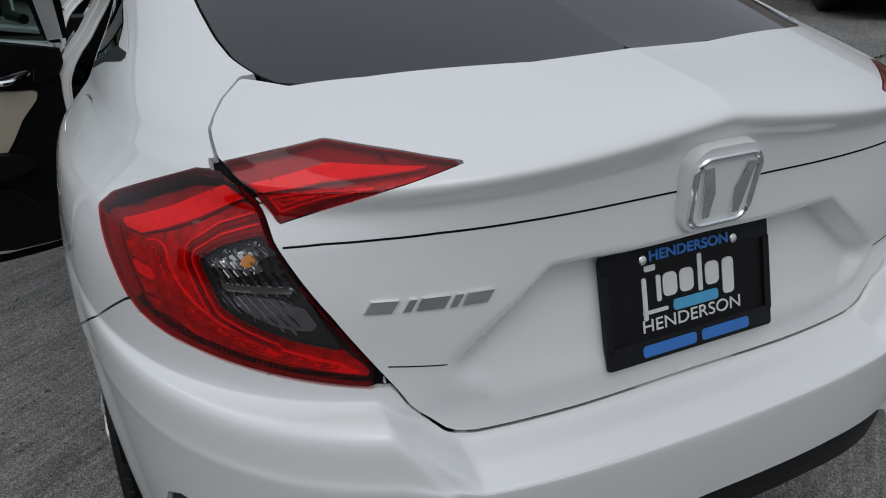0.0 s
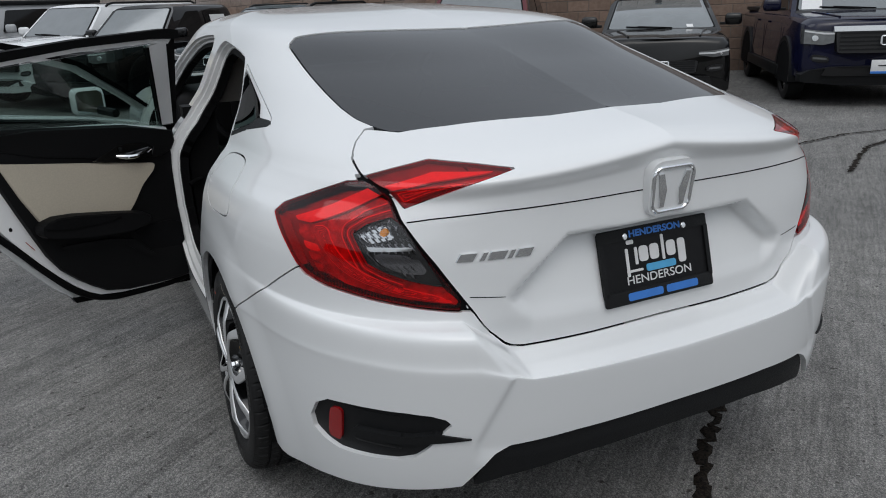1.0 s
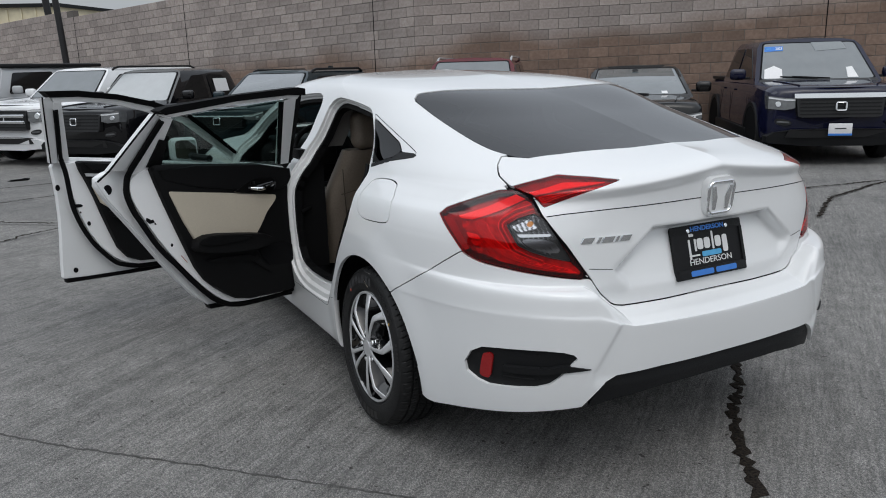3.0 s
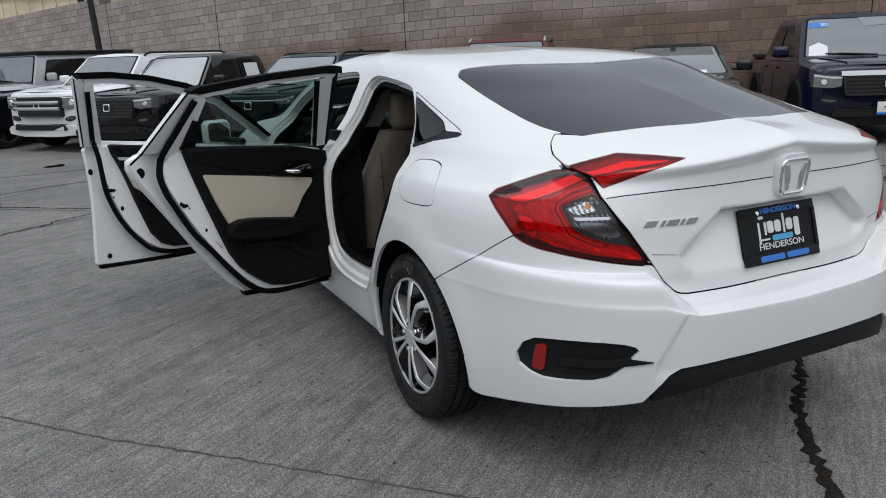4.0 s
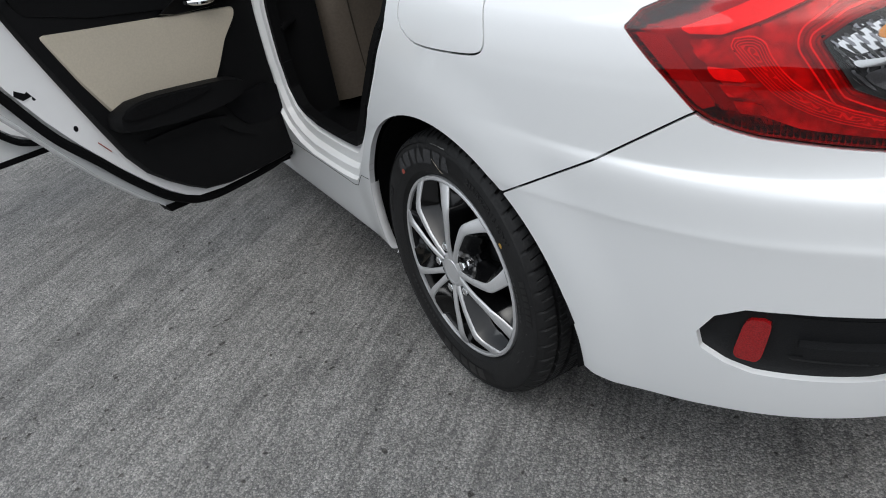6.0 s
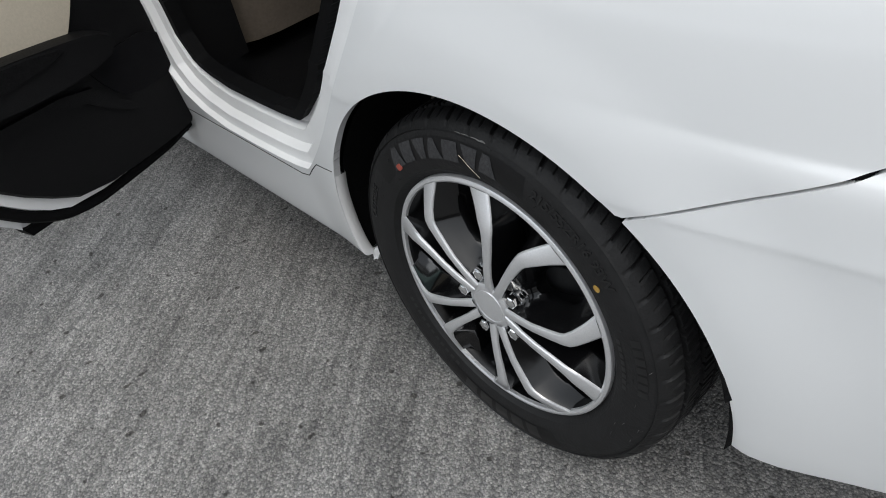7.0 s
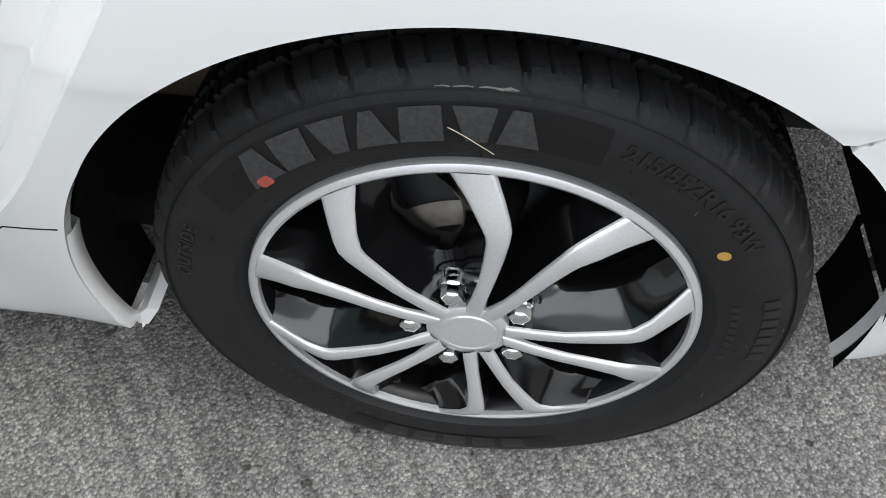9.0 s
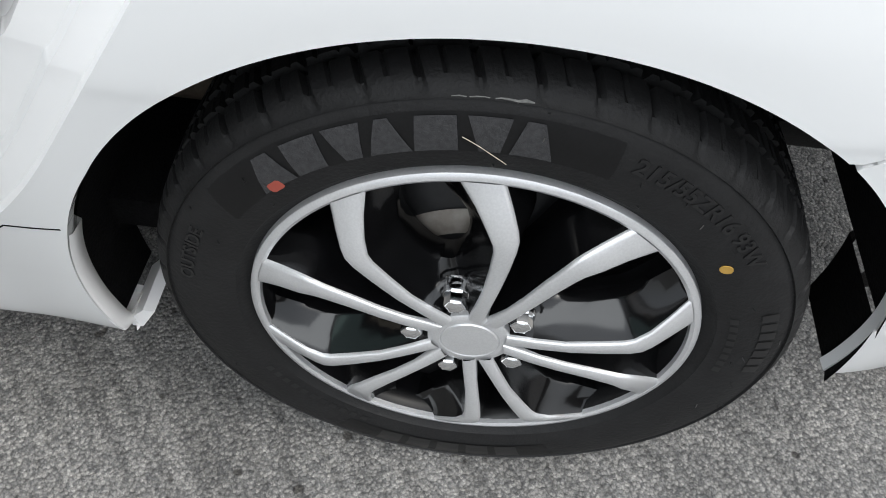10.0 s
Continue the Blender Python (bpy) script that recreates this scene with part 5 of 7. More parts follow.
        bm = tube([polar(ax + 14 * math.cos(t), 0.0600 + 0.0165 * math.sin(t), -0.008) for t in np.linspace(0.1, math.pi - 0.1, 9)], 0.0014, 6)
        part("nut_cup", bm, GLOSSBLACK, w)
    bm = lathe([(-0.086, 0.042), (-0.0965, 0.0405), (-0.0982, 0.038), (-0.0984, 0.0300), (-0.0976, 0.0290), (-0.0976, 0.0282), (-0.0990, 0.0270), (-0.0994, 0.012), (-0.0995, 0.0)], 48)
    part("hub_cap", bm, SILVER, w, "plain silver hub cap")
    w.matrix_local = Matrix.Translation((XM, WHEEL_C[1], WHEEL_C[2])) @ Matrix.Rotation(CAMBER, 4, "Y")
    return w


wheel = build_wheel()


def wheel_copy(x, y, turn):
    w2 = empty("wheel", sedan)
    for o in wheel.children:
        c = o.copy()
        scene.collection.objects.link(c)
        c.parent = w2
    w2.matrix_local = Matrix.Translation((x, y, WHEEL_C[2])) @ Matrix.Rotation(turn, 4, "Z") @ Matrix.Rotation(CAMBER, 4, "Y")
    return w2


wheel_copy(XM, 2.71, 0)
wheel_copy(-XM, WHEEL_C[1], math.pi)
wheel_copy(-XM, 2.71, math.pi)

# wheel housings, sills, floor pan
def lip_radius(y, z):
    """Radius of the arch's edge about its centre."""
    return 0.372 + (float(np.interp(z, [0.15, 0.176, 0.235, 0.397, 0.50], [0.038, 0.033, 0.023, 0.0076, 0.0])) if y > 0 else 0.0)


def lip_strip(a0, a1, xs, grow, n=24):
    """A strip that follows the arch's edge between two angles, across the places xs, each grown by so much."""
    V, F = [], []
    m = len(xs)
    for k in range(n + 1):
        a = radians(a0 + (a1 - a0) * k / n)
        r = lip_radius(math.sin(a), 0.30 + 0.385 * math.cos(a))
        for x, g in zip(xs, grow):
            V.append((x, 0.01 + (r + g) * math.sin(a), 0.30 + (r + g) * math.cos(a)))
    for k in range(n):
        for c in range(m - 1):
            F.append((k * m + c, k * m + c + 1, k * m + m + c + 1, k * m + m + c))
    return V, F


for sx in (-1, 1):
    for yw in (0.0, 2.70):
        for nm, a0, a1, xs, grow in (("wheel_housing", -80, 60, (-0.838, -0.82, -0.55, -0.55), (0.002, 0.010, 0.010, -0.28)), ("wheel_housing", 60, 94, (-0.838, -0.82, -0.55, -0.55), (0.002, 0.010, 0.010, -0.28)), ("arch_flap", 94, 106, (-0.825, -0.81, -0.72, -0.70), (0.004, 0.012, 0.010, 0.03)),
                                     ("arch_flap", -96, -80, (-0.83, -0.815, -0.712, -0.705), (0.002, 0.006, 0.006, 0.02))):
            V, F = lip_strip(a0, a1, xs, grow)
            mesh_object(nm, [(-sx * x, y + yw, z) for x, y, z in V], F, LINER, sedan, "black felt wheel arch liner")
# white folded edge of the sill beside the rear wheel
V, F = [], []
for k in range(25):
    a = radians(74 + 35 * k / 24)
    r = lip_radius(1.0, 0.30 + 0.385 * math.cos(a)) + 0.0012
    y, z = 0.01 + r * math.sin(a), 0.30 + r * math.cos(a)
    spot = SKIN_TREE.ray_cast(Vector((-2, y + 0.004, z)), Vector((1, 0, 0)))[0]
    xe = spot.x if spot else -0.82
    for x, g in ((xe + 0.001, 0.0), (xe + 0.004, -0.002), (xe + 0.022, -0.003), (xe + 0.024, 0.006)):
        V.append((x, y + g * math.sin(a), z + g * math.cos(a)))
for k in range(24):
    for c in range(3):
        F.append((k * 4 + c, k * 4 + c + 1, k * 4 + c + 5, k * 4 + c + 4))
mesh_object("sill_edge", V, F, JAMB, sedan, "white folded sill edge with grit on it")
part("sill_foot", prism([(0.402, 0.166), (0.402, 0.180), (0.380, 0.205), (0.366, 0.205), (0.390, 0.166)], 0.735, 0.812, lambda u, v, d: (-d, u, v)), JAMB, sedan, "white sill end")
bm = box((1.36, 3.0, 0.06), (0, 1.95, 0.24), 0.02)
part("floor_pan", bm, BLACK, sedan)
part("boot_floor", box((1.02, 1.14, 0.05), (0, -0.12, 0.30), 0.02), BLACK, sedan, "dark boot floor pan and silencer shield")
bm = box((0.04, 0.06, 0.18), (0.55, -0.2, 0.2), 0.005)
tube([(-0.62, 0.01, 0.30), (0.62, 0.01, 0.30)], 0.035, 10, False, bm)
part("rear_axle", bm, STEEL, sedan)

# ---- open doors, jambs and cabin ----
def door_space(p0, ang):
    """Coordinates of an open door: u from the hinge, z up, w out of the inner trim."""
    a = radians(ang)
    d, m = Vector((-math.sin(a), -math.cos(a), 0)), Vector((math.cos(a), -math.sin(a), 0))

    def place(u, z, w):
        lean = 0.2 * max(0.0, min(1.0, (z - 0.95) / 0.29))
        p = Vector(p0) + d * u + m * (lean + w)
        return (p.x, p.y, z)
    return place


def dense(poly, step=0.03):
    out = []
    for p, q in zip(poly, poly[1:] + poly[:1]):
        n = max(1, int(math.dist(p, q) / step))
        out += [(p[0] + (q[0] - p[0]) * k / n, p[1] + (q[1] - p[1]) * k / n) for k in range(n)]
    return out


def rounded(poly, rounds=2, step=None):
    return [tuple(p) for p in chaikin(poly, rounds).tolist()]


def fillet(poly, r, n=5):
    """An outline with each corner rounded by about r metres."""
    P, out = [Vector(p) for p in poly], []
    for i, p in enumerate(P):
        a, b = P[i - 1] - p, P[(i + 1) % len(P)] - p
        e0, e1 = p + a.normalized() * min(r, a.length * 0.45), p + b.normalized() * min(r, b.length * 0.45)
        for k in range(n + 1):
            t = k / n
            q = e0 * (1 - t) ** 2 + p * 2 * t * (1 - t) + e1 * t * t
            out.append((q.x, q.y))
    return out


def plate_on(place, poly, lo, hi, bevel=0.0, rounds=1):
    return prism(rounded(poly, rounds), lo, hi, place, bevel)


def oval(u, z, ru, rz, n=14):
    return [(u + ru * math.cos(t), z + rz * math.sin(t)) for t in np.linspace(0, 2 * math.pi, n, endpoint=False)]


rd = door_space((-0.82, 1.0, 0), 69.5)
rear_door = part("rear_door", plate_on(rd, [(0.0, 0.275), (0.10, 0.275), (0.40, 0.29), (0.49, 0.325), (0.63, 0.50), (0.76, 0.70), (0.87, 0.86), (0.915, 0.945), (0.86, 0.985), (0.80, 0.985), (0.02, 0.93), (-0.02, 0.84)], -0.105, -0.072, 0.012, 1), WHITE, sedan, "open rear door seen from inside")
RD = rear_door


def dpart(name, place, poly, lo, hi, mat, parent, label="", bevel=0.0, rounds=1):
    return part(name, plate_on(place, poly, lo, hi, bevel, rounds), mat, parent, label)


dpart("inner_panel", rd, [(0.0, 0.295), (0.11, 0.285), (0.36, 0.30), (0.44, 0.345), (0.54, 0.45), (0.68, 0.64), (0.775, 0.82), (0.80, 0.89), (0.785, 0.96), (0.70, 0.985), (0.02, 0.93), (-0.01, 0.84)], -0.074, -0.020, JAMB, RD, "white painted inner panel", 0.02)
dpart("flange_lip", rd, [(0.47, 0.318), (0.62, 0.495), (0.75, 0.70), (0.86, 0.86), (0.905, 0.945), (0.893, 0.95), (0.85, 0.868), (0.738, 0.708), (0.61, 0.508), (0.465, 0.332)], -0.073, -0.066, WHITE, RD, "", 0.0, 0)
seal_line = [(0.02, 0.292), (0.11, 0.282), (0.30, 0.288), (0.38, 0.305), (0.45, 0.345), (0.54, 0.440), (0.62, 0.545), (0.69, 0.635), (0.75, 0.745), (0.79, 0.83), (0.803, 0.89), (0.79, 0.96), (0.75, 1.06), (0.70, 1.175)]


def smooth_line(pts, n=8):
    P = np.array(pts)
    k = np.concatenate([[0], np.cumsum(np.hypot(*np.diff(P, axis=0).T))])
    return pchip(k, P, np.linspace(0, k[-1], n * len(pts)))


part("seal", tube([rd(u, z, -0.027) for u, z in smooth_line(seal_line)], 0.0125, 8), SEAL, RD, "black rubber door seal")
dpart("rear_post", rd, [(0.685, 0.95), (0.785, 0.955), (0.695, 1.19), (0.650, 1.182), (0.675, 1.05)], -0.074, -0.030, JAMB, RD, "white window frame", 0.02, 0)
dpart("rear_post_flange", rd, [(0.862, 0.98), (0.722, 1.205), (0.690, 1.19), (0.775, 0.975)], -0.095, -0.045, WHITE, RD, "white outer flange", 0.03, 0)
part("flange_edge", tube([rd(u, z, -0.046) for u, z in ((0.905, 0.945), (0.864, 0.985), (0.79, 1.105), (0.724, 1.208))], 0.004, 6), SEAL, RD, "black rubber edge")
dpart("top_rail", rd, [(0.650, 1.188), (0.38, 1.221), (0.12, 1.235), (0.055, 1.230), (0.045, 1.246), (0.12, 1.250), (0.38, 1.236), (0.698, 1.200)], -0.074, -0.030, JAMB, RD, "white window frame", 0.0, 0)
dpart("top_rubber", rd, [(0.725, 1.215), (0.70, 1.228), (0.38, 1.262), (0.06, 1.282), (0.02, 1.275), (0.02, 1.246), (0.12, 1.250), (0.38, 1.236), (0.690, 1.198)], -0.090, -0.018, SEAL, RD, "black rubber edge", 0.0, 0)
dpart("front_post", rd, [(-0.015, 0.92), (0.030, 0.92), (0.125, 1.226), (0.065, 1.240)], -0.074, -0.030, JAMB, RD, "white window frame", 0.0, 0)
dpart("front_post_rubber", rd, [(-0.03, 0.92), (-0.012, 0.92), (0.06, 1.25), (0.03, 1.26)], -0.085, -0.030, SEAL, RD, "", 0.0, 0)
dpart("window_run", rd, [(0.020, 0.92), (0.034, 0.92), (0.130, 1.218), (0.115, 1.224)], -0.060, -0.032, SEAL, RD, "", 0.0, 0)
dpart("window_pane", rd, [(0.66, 0.95), (0.645, 1.185), (0.12, 1.23), (0.02, 0.90)], -0.056, -0.052, CLEARGLASS, RD, "clear greenish window glass", 0.0, 0)
trim = dpart("door_trim", rd, [(0.005, 0.305), (0.10, 0.300), (0.34, 0.318), (0.44, 0.385), (0.53, 0.475), (0.60, 0.65), (0.67, 0.84), (0.705, 0.945), (0.715, 0.985), (0.69, 0.995), (0.02, 0.925), (-0.005, 0.82), (0.0, 0.45)], -0.022, 0.012, TRIMBLACK, RD, "black moulded door trim with a beige insert", 0.025)
dpart("trim_corner", rd, [(0.655, 0.98), (0.72, 0.985), (0.69, 1.10), (0.655, 1.09)], -0.045, -0.022, TRIMBLACK, RD, "", 0.0, 0)
dpart("belt_pad", rd, [(0.69, 0.990), (0.02, 0.922), (0.01, 0.84), (0.10, 0.800), (0.66, 0.905)], 0.008, 0.026, TRIMBLACK, RD, "soft black upper pad", 0.03)
dpart("insert", rd, fillet([(0.655, 0.880), (0.105, 0.788), (0.112, 0.765), (0.165, 0.715), (0.205, 0.655), (0.235, 0.618), (0.55, 0.646), (0.600, 0.745)], 0.016), 0.006, 0.024, BEIGE, RD, "beige padded vinyl insert", 0.02, 0)
dpart("armrest", rd, [(0.565, 0.655), (0.50, 0.672), (0.30, 0.640), (0.20, 0.620), (0.155, 0.590), (0.19, 0.556), (0.36, 0.560), (0.555, 0.596), (0.575, 0.62)], 0.008, 0.065, TRIMBLACK, RD, "black armrest", 0.06)
dpart("armrest_pad", rd, [(0.555, 0.650), (0.50, 0.666), (0.30, 0.636), (0.28, 0.616), (0.42, 0.612), (0.55, 0.626)], 0.060, 0.072, CARPET, RD, "", 0.08)
dpart("pocket", rd, [(0.235, 0.555), (0.02, 0.552), (0.015, 0.440), (0.16, 0.448), (0.20, 0.49)], 0.008, 0.0165, GAP, RD, "dark door pocket", 0.0)
dpart("pocket_lip", rd, [(0.50, 0.555), (0.25, 0.530), (0.20, 0.470), (0.16, 0.435), (0.16, 0.420), (0.22, 0.455), (0.28, 0.510), (0.50, 0.535)], 0.008, 0.026, TRIMBLACK, RD, "", 0.02)
dpart("handle_bezel", rd, [(0.36, 0.826), (0.29, 0.858), (0.23, 0.884), (0.10, 0.868), (0.12, 0.802)], 0.02, 0.030, GLOSSBLACK, RD, "black handle recess", 0.05)
part("inner_handle", tube([rd(0.255 - 0.0165 * k, 0.840 - 0.012 * math.sin(k / 8 * math.pi) + 0.001 * k, 0.034 + 0.014 * math.sin(k / 8 * math.pi)) for k in range(9)], [0.005, 0.008, 0.009, 0.009, 0.009, 0.009, 0.009, 0.008, 0.006], 8), CHROME, RD, "chrome pull handle")
part("lock_tab", box((0.012, 0.012, 0.016), rd(0.235, 0.862, 0.034), 0.003), TRIMBLACK, RD)
dpart("bottom_rubber", rd, [(-0.01, 0.250), (0.46, 0.296), (0.47, 0.318), (0.30, 0.300), (0.0, 0.272)], -0.100, -0.062, SEAL, RD, "black rubber lower edge", 0.0, 0)
for nm, poly, w in (("drain_plug", oval(0.858, 0.905, 0.017, 0.021), -0.0705), ("drain_plug", oval(0.722, 0.842, 0.010, 0.013), -0.0185),
                    ("latch_slot", [(0.735, 0.776), (0.715, 0.762), (0.69, 0.774), (0.655, 0.782), (0.652, 0.770), (0.69, 0.752), (0.725, 0.748), (0.74, 0.764)], -0.0185),
                    ("latch_hole", rounded([(0.665, 0.735), (0.645, 0.735), (0.643, 0.700), (0.663, 0.700)]), -0.0185),
                    ("bolt_hole", oval(0.715, 0.80, 0.004, 0.005, 8), -0.0185), ("bolt_hole", oval(0.700, 0.745, 0.005, 0.006, 8), -0.0185), ("bolt_hole", oval(0.680, 0.742, 0.004, 0.005, 8), -0.0185),
                    ("bolt_hole", oval(0.638, 0.640, 0.006, 0.008, 8), -0.0185)):
    part(nm, prism(poly, w - 0.003, w + 0.0012, rd), GAP, RD)
part("striker_stain", tube([rd(0.60 - 0.008 * k, 0.585 - 0.012 * k, -0.0185) for k in range(4)], 0.0015, 5), DOTRED, RD)
part("check_strap", tube([(-0.80, 0.93, 0.690), (-0.775, 0.945, 0.697), (-0.745, 0.96, 0.703)], 0.010, 8), SEAL, sedan, "black door check strap")
part("hinge_cover", box((0.02, 0.03, 0.09), (-0.80, 0.99, 0.86), 0.004), WHITE, sedan)

fd = door_space((-0.85, 2.06, 0), 69.6)
front_door = part("front_door", plate_on(fd, [(0.0, 0.275), (0.59, 0.285), (1.03, 0.315), (1.045, 0.33), (1.015, 0.61), (1.012, 0.80), (1.025, 0.945), (0.90, 0.95), (0.02, 0.82), (-0.02, 0.76)], -0.105, -0.072, 0.008, 1), WHITE, sedan, "open front door seen from inside")
FD = front_door
dpart("inner_panel", fd, [(0.0, 0.295), (0.62, 0.315), (0.76, 0.36), (0.885, 0.50), (0.955, 0.71), (0.97, 0.87), (0.975, 0.95), (0.02, 0.82), (-0.01, 0.75)], -0.074, -0.020, JAMB, FD, "white painted inner panel", 0.015)
part("seal", tube([fd(u, z, -0.027) for u, z in smooth_line([(0.02, 0.292), (0.40, 0.30), (0.62, 0.312), (0.76, 0.352), (0.83, 0.42), (0.89, 0.505), (0.94, 0.62), (0.962, 0.71), (0.972, 0.87), (1.0, 1.0), (1.045, 1.20)])], 0.0125, 8), SEAL, FD, "black rubber door seal")
dpart("rear_post", fd, [(0.945, 0.93), (0.995, 0.93), (1.06, 1.235), (1.022, 1.238)], -0.074, -0.030, JAMB, FD, "white window frame", 0.0, 0)
dpart("rear_post_flange", fd, [(1.000, 0.93), (1.028, 0.93), (1.098, 1.255), (1.070, 1.262), (1.055, 1.235)], -0.09, -0.040, WHITE, FD, "white outer flange", 0.0, 0)
part("flange_edge", tube([fd(u, z, -0.045) for u, z in ((1.030, 0.93), (1.066, 1.09), (1.100, 1.262))], 0.004, 6), SEAL, FD, "black rubber edge")
dpart("top_rail", fd, [(1.055, 1.235), (0.94, 1.236), (0.75, 1.212), (0.57, 1.165), (0.33, 1.088), (0.107, 0.948), (-0.03, 0.835), (-0.06, 0.845), (0.095, 0.972), (0.32, 1.112), (0.56, 1.190), (0.75, 1.235), (0.94, 1.258), (1.06, 1.258)], -0.074, -0.030, JAMB, FD, "white window frame", 0.0, 0)
dpart("top_rubber", fd, [(1.10, 1.29), (0.94, 1.288), (0.75, 1.262), (0.55, 1.215), (0.31, 1.130), (0.085, 0.985), (-0.08, 0.85), (-0.06, 0.845), (0.095, 0.972), (0.32, 1.112), (0.56, 1.190), (0.75, 1.235), (0.94, 1.258), (1.07, 1.260)], -0.090, -0.018, SEAL, FD, "black rubber edge", 0.0, 0)
dpart("door_trim", fd, [(0.005, 0.305), (0.62, 0.335), (0.75, 0.395), (0.82, 0.60), (0.87, 0.78), (0.93, 0.925), (0.90, 0.935), (0.02, 0.805), (0.0, 0.45)], -0.022, 0.012, TRIMBLACK, FD, "black moulded door trim with a beige insert", 0.02)
dpart("belt_pad", fd, [(0.91, 0.932), (0.02, 0.800), (0.01, 0.74), (0.86, 0.872)], 0.008, 0.024, TRIMBLACK, FD, "grey-black upper pad", 0.02)
dpart("chrome_strip", fd, [(0.895, 0.868), (0.10, 0.755), (0.10, 0.742), (0.890, 0.852)], 0.010, 0.020, SILVER, FD, "silver trim strip", 0.0, 0)
dpart("insert", fd, [(0.885, 0.845), (0.25, 0.752), (0.35, 0.66), (0.60, 0.615), (0.82, 0.660)], 0.006, 0.018, BEIGE, FD, "beige padded vinyl insert", 0.02)
dpart("armrest", fd, [(0.80, 0.665), (0.60, 0.660), (0.30, 0.630), (0.30, 0.58), (0.60, 0.575), (0.79, 0.615)], 0.008, 0.060, TRIMBLACK, FD, "black armrest", 0.05)
dpart("bottom_rubber", fd, [(0.0, 0.255), (0.60, 0.268), (1.03, 0.298), (1.03, 0.318), (0.60, 0.288), (0.0, 0.275)], -0.100, -0.062, SEAL, FD, "black rubber lower edge", 0.0, 0)
for nm, poly, w in (("drain_plug", oval(1.005, 0.80, 0.011, 0.016), -0.0705), ("latch_slot", rounded([(0.965, 0.712), (0.915, 0.708), (0.915, 0.690), (0.965, 0.695)]), -0.0185),
                    ("drain_plug", oval(0.895, 0.60, 0.009, 0.012), -0.0185), ("drain_plug", oval(0.975, 0.355, 0.012, 0.014), -0.0705), ("bolt_hole", oval(0.95, 0.67, 0.004, 0.005, 8), -0.0185), ("bolt_hole", oval(0.93, 0.665, 0.004, 0.005, 8), -0.0185)):
    part(nm, prism(poly, w - 0.003, w + 0.0012, fd), GAP, FD)
# door mirror on the far face of the front door
bm = box((0.165, 0.09, 0.145), (0, 0, 0), 0.035, seg=4)
part("door_mirror", bm, WHITE, FD, "white door mirror", m=Matrix.Translation((-1.10, 2.285, 0.905)) @ Matrix.Rotation(radians(12), 4, "Z"))
part("mirror_glass", prism(rrect(0.130, 0.115, 0.025), -0.048, -0.044, lambda a, b, d: tuple(Vector((-1.10, 2.285, 0.905)) + Matrix.Rotation(radians(12), 3, "Z") @ Vector((a, d, b)))), material("mirror_glass", (0.75, 0.8, 0.8), 0.04, 1.0, grain=0.02), FD, "mirror glass")
part("mirror_arm", tube([fd(0.10, 0.85, -0.10), (-1.06, 2.28, 0.86)], 0.022, 8), BLACK, FD)

# jambs round the openings on the near side: folded steel that steps inwards from the body's edge
jamb_w = np.interp(_z, [0.44, 0.52, 0.95, 1.02], [0.085, 0.040, 0.036, 0.014])
jamb_w = np.where((_y < 0.60) & (_z < 1.0), 0.085, jamb_w)


def jamb(name, f, steps, label):
    """Bands along the opening's edge: each goes inwards from the depth of one step to that of the next."""
    A, K = [], []
    W = np.hstack([SKIN_V, f[:, None], jamb_w[:, None], normals(SKIN_V, SKIN_F)])
    n0 = 0
    for (f0, d0), (f1, d1) in zip(steps, steps[1:]):
        V, F = clip(W, SKIN_F, f - f0 * jamb_w)
        if len(F):
            V, F = clip(V, F, f1 * V[:, 4] - V[:, 3])
        if not len(F):
            continue
        d = d0 + (d1 - d0) * np.clip((V[:, 3] / V[:, 4] - f0) / (f1 - f0), 0, 1)
        A.append(V[:, :3] - V[:, 5:8] * d[:, None])
        K.append(F + n0)
        n0 += len(V)
    return mesh_object(name, np.vstack(A), np.vstack(K), JAMB, sedan, label)


JAMB_STEPS = [(0.0, 0.0), (0.05, 0.012), (0.30, 0.016), (0.40, 0.032), (0.72, 0.036), (0.80, 0.054), (1.0, 0.060)]
for f, nm in ((np.where(_y < 1.04, f_openr, -1.0), "rear_door_jamb"), (np.where(_y > 0.99, f_openf, -1.0), "front_door_jamb")):
    j = jamb(nm, f, JAMB_STEPS, "white painted door opening with folded steps")
    panel("seal", np.minimum(f - jamb_w + 0.006, jamb_w + 0.014 - f), SEAL, j, "black rubber door seal", sides="left", offset=-0.040, depth=0.03)
line = []
for yy in np.linspace(0.379, 2.05, 60):
    zz = float(np.interp(yy, [0.30, 0.36, 0.44, 0.50, 2.0], [0.425, 0.418, 0.404, 0.345, 0.340]))
    spot, _, _, _ = SKIN_TREE.ray_cast(Vector((-2, float(yy), zz)), Vector((1, 0, 0)))
    if spot:
        line.append(tuple(spot))
part("sill_joint", tube(line, 0.0009, 6), GAP, sedan)

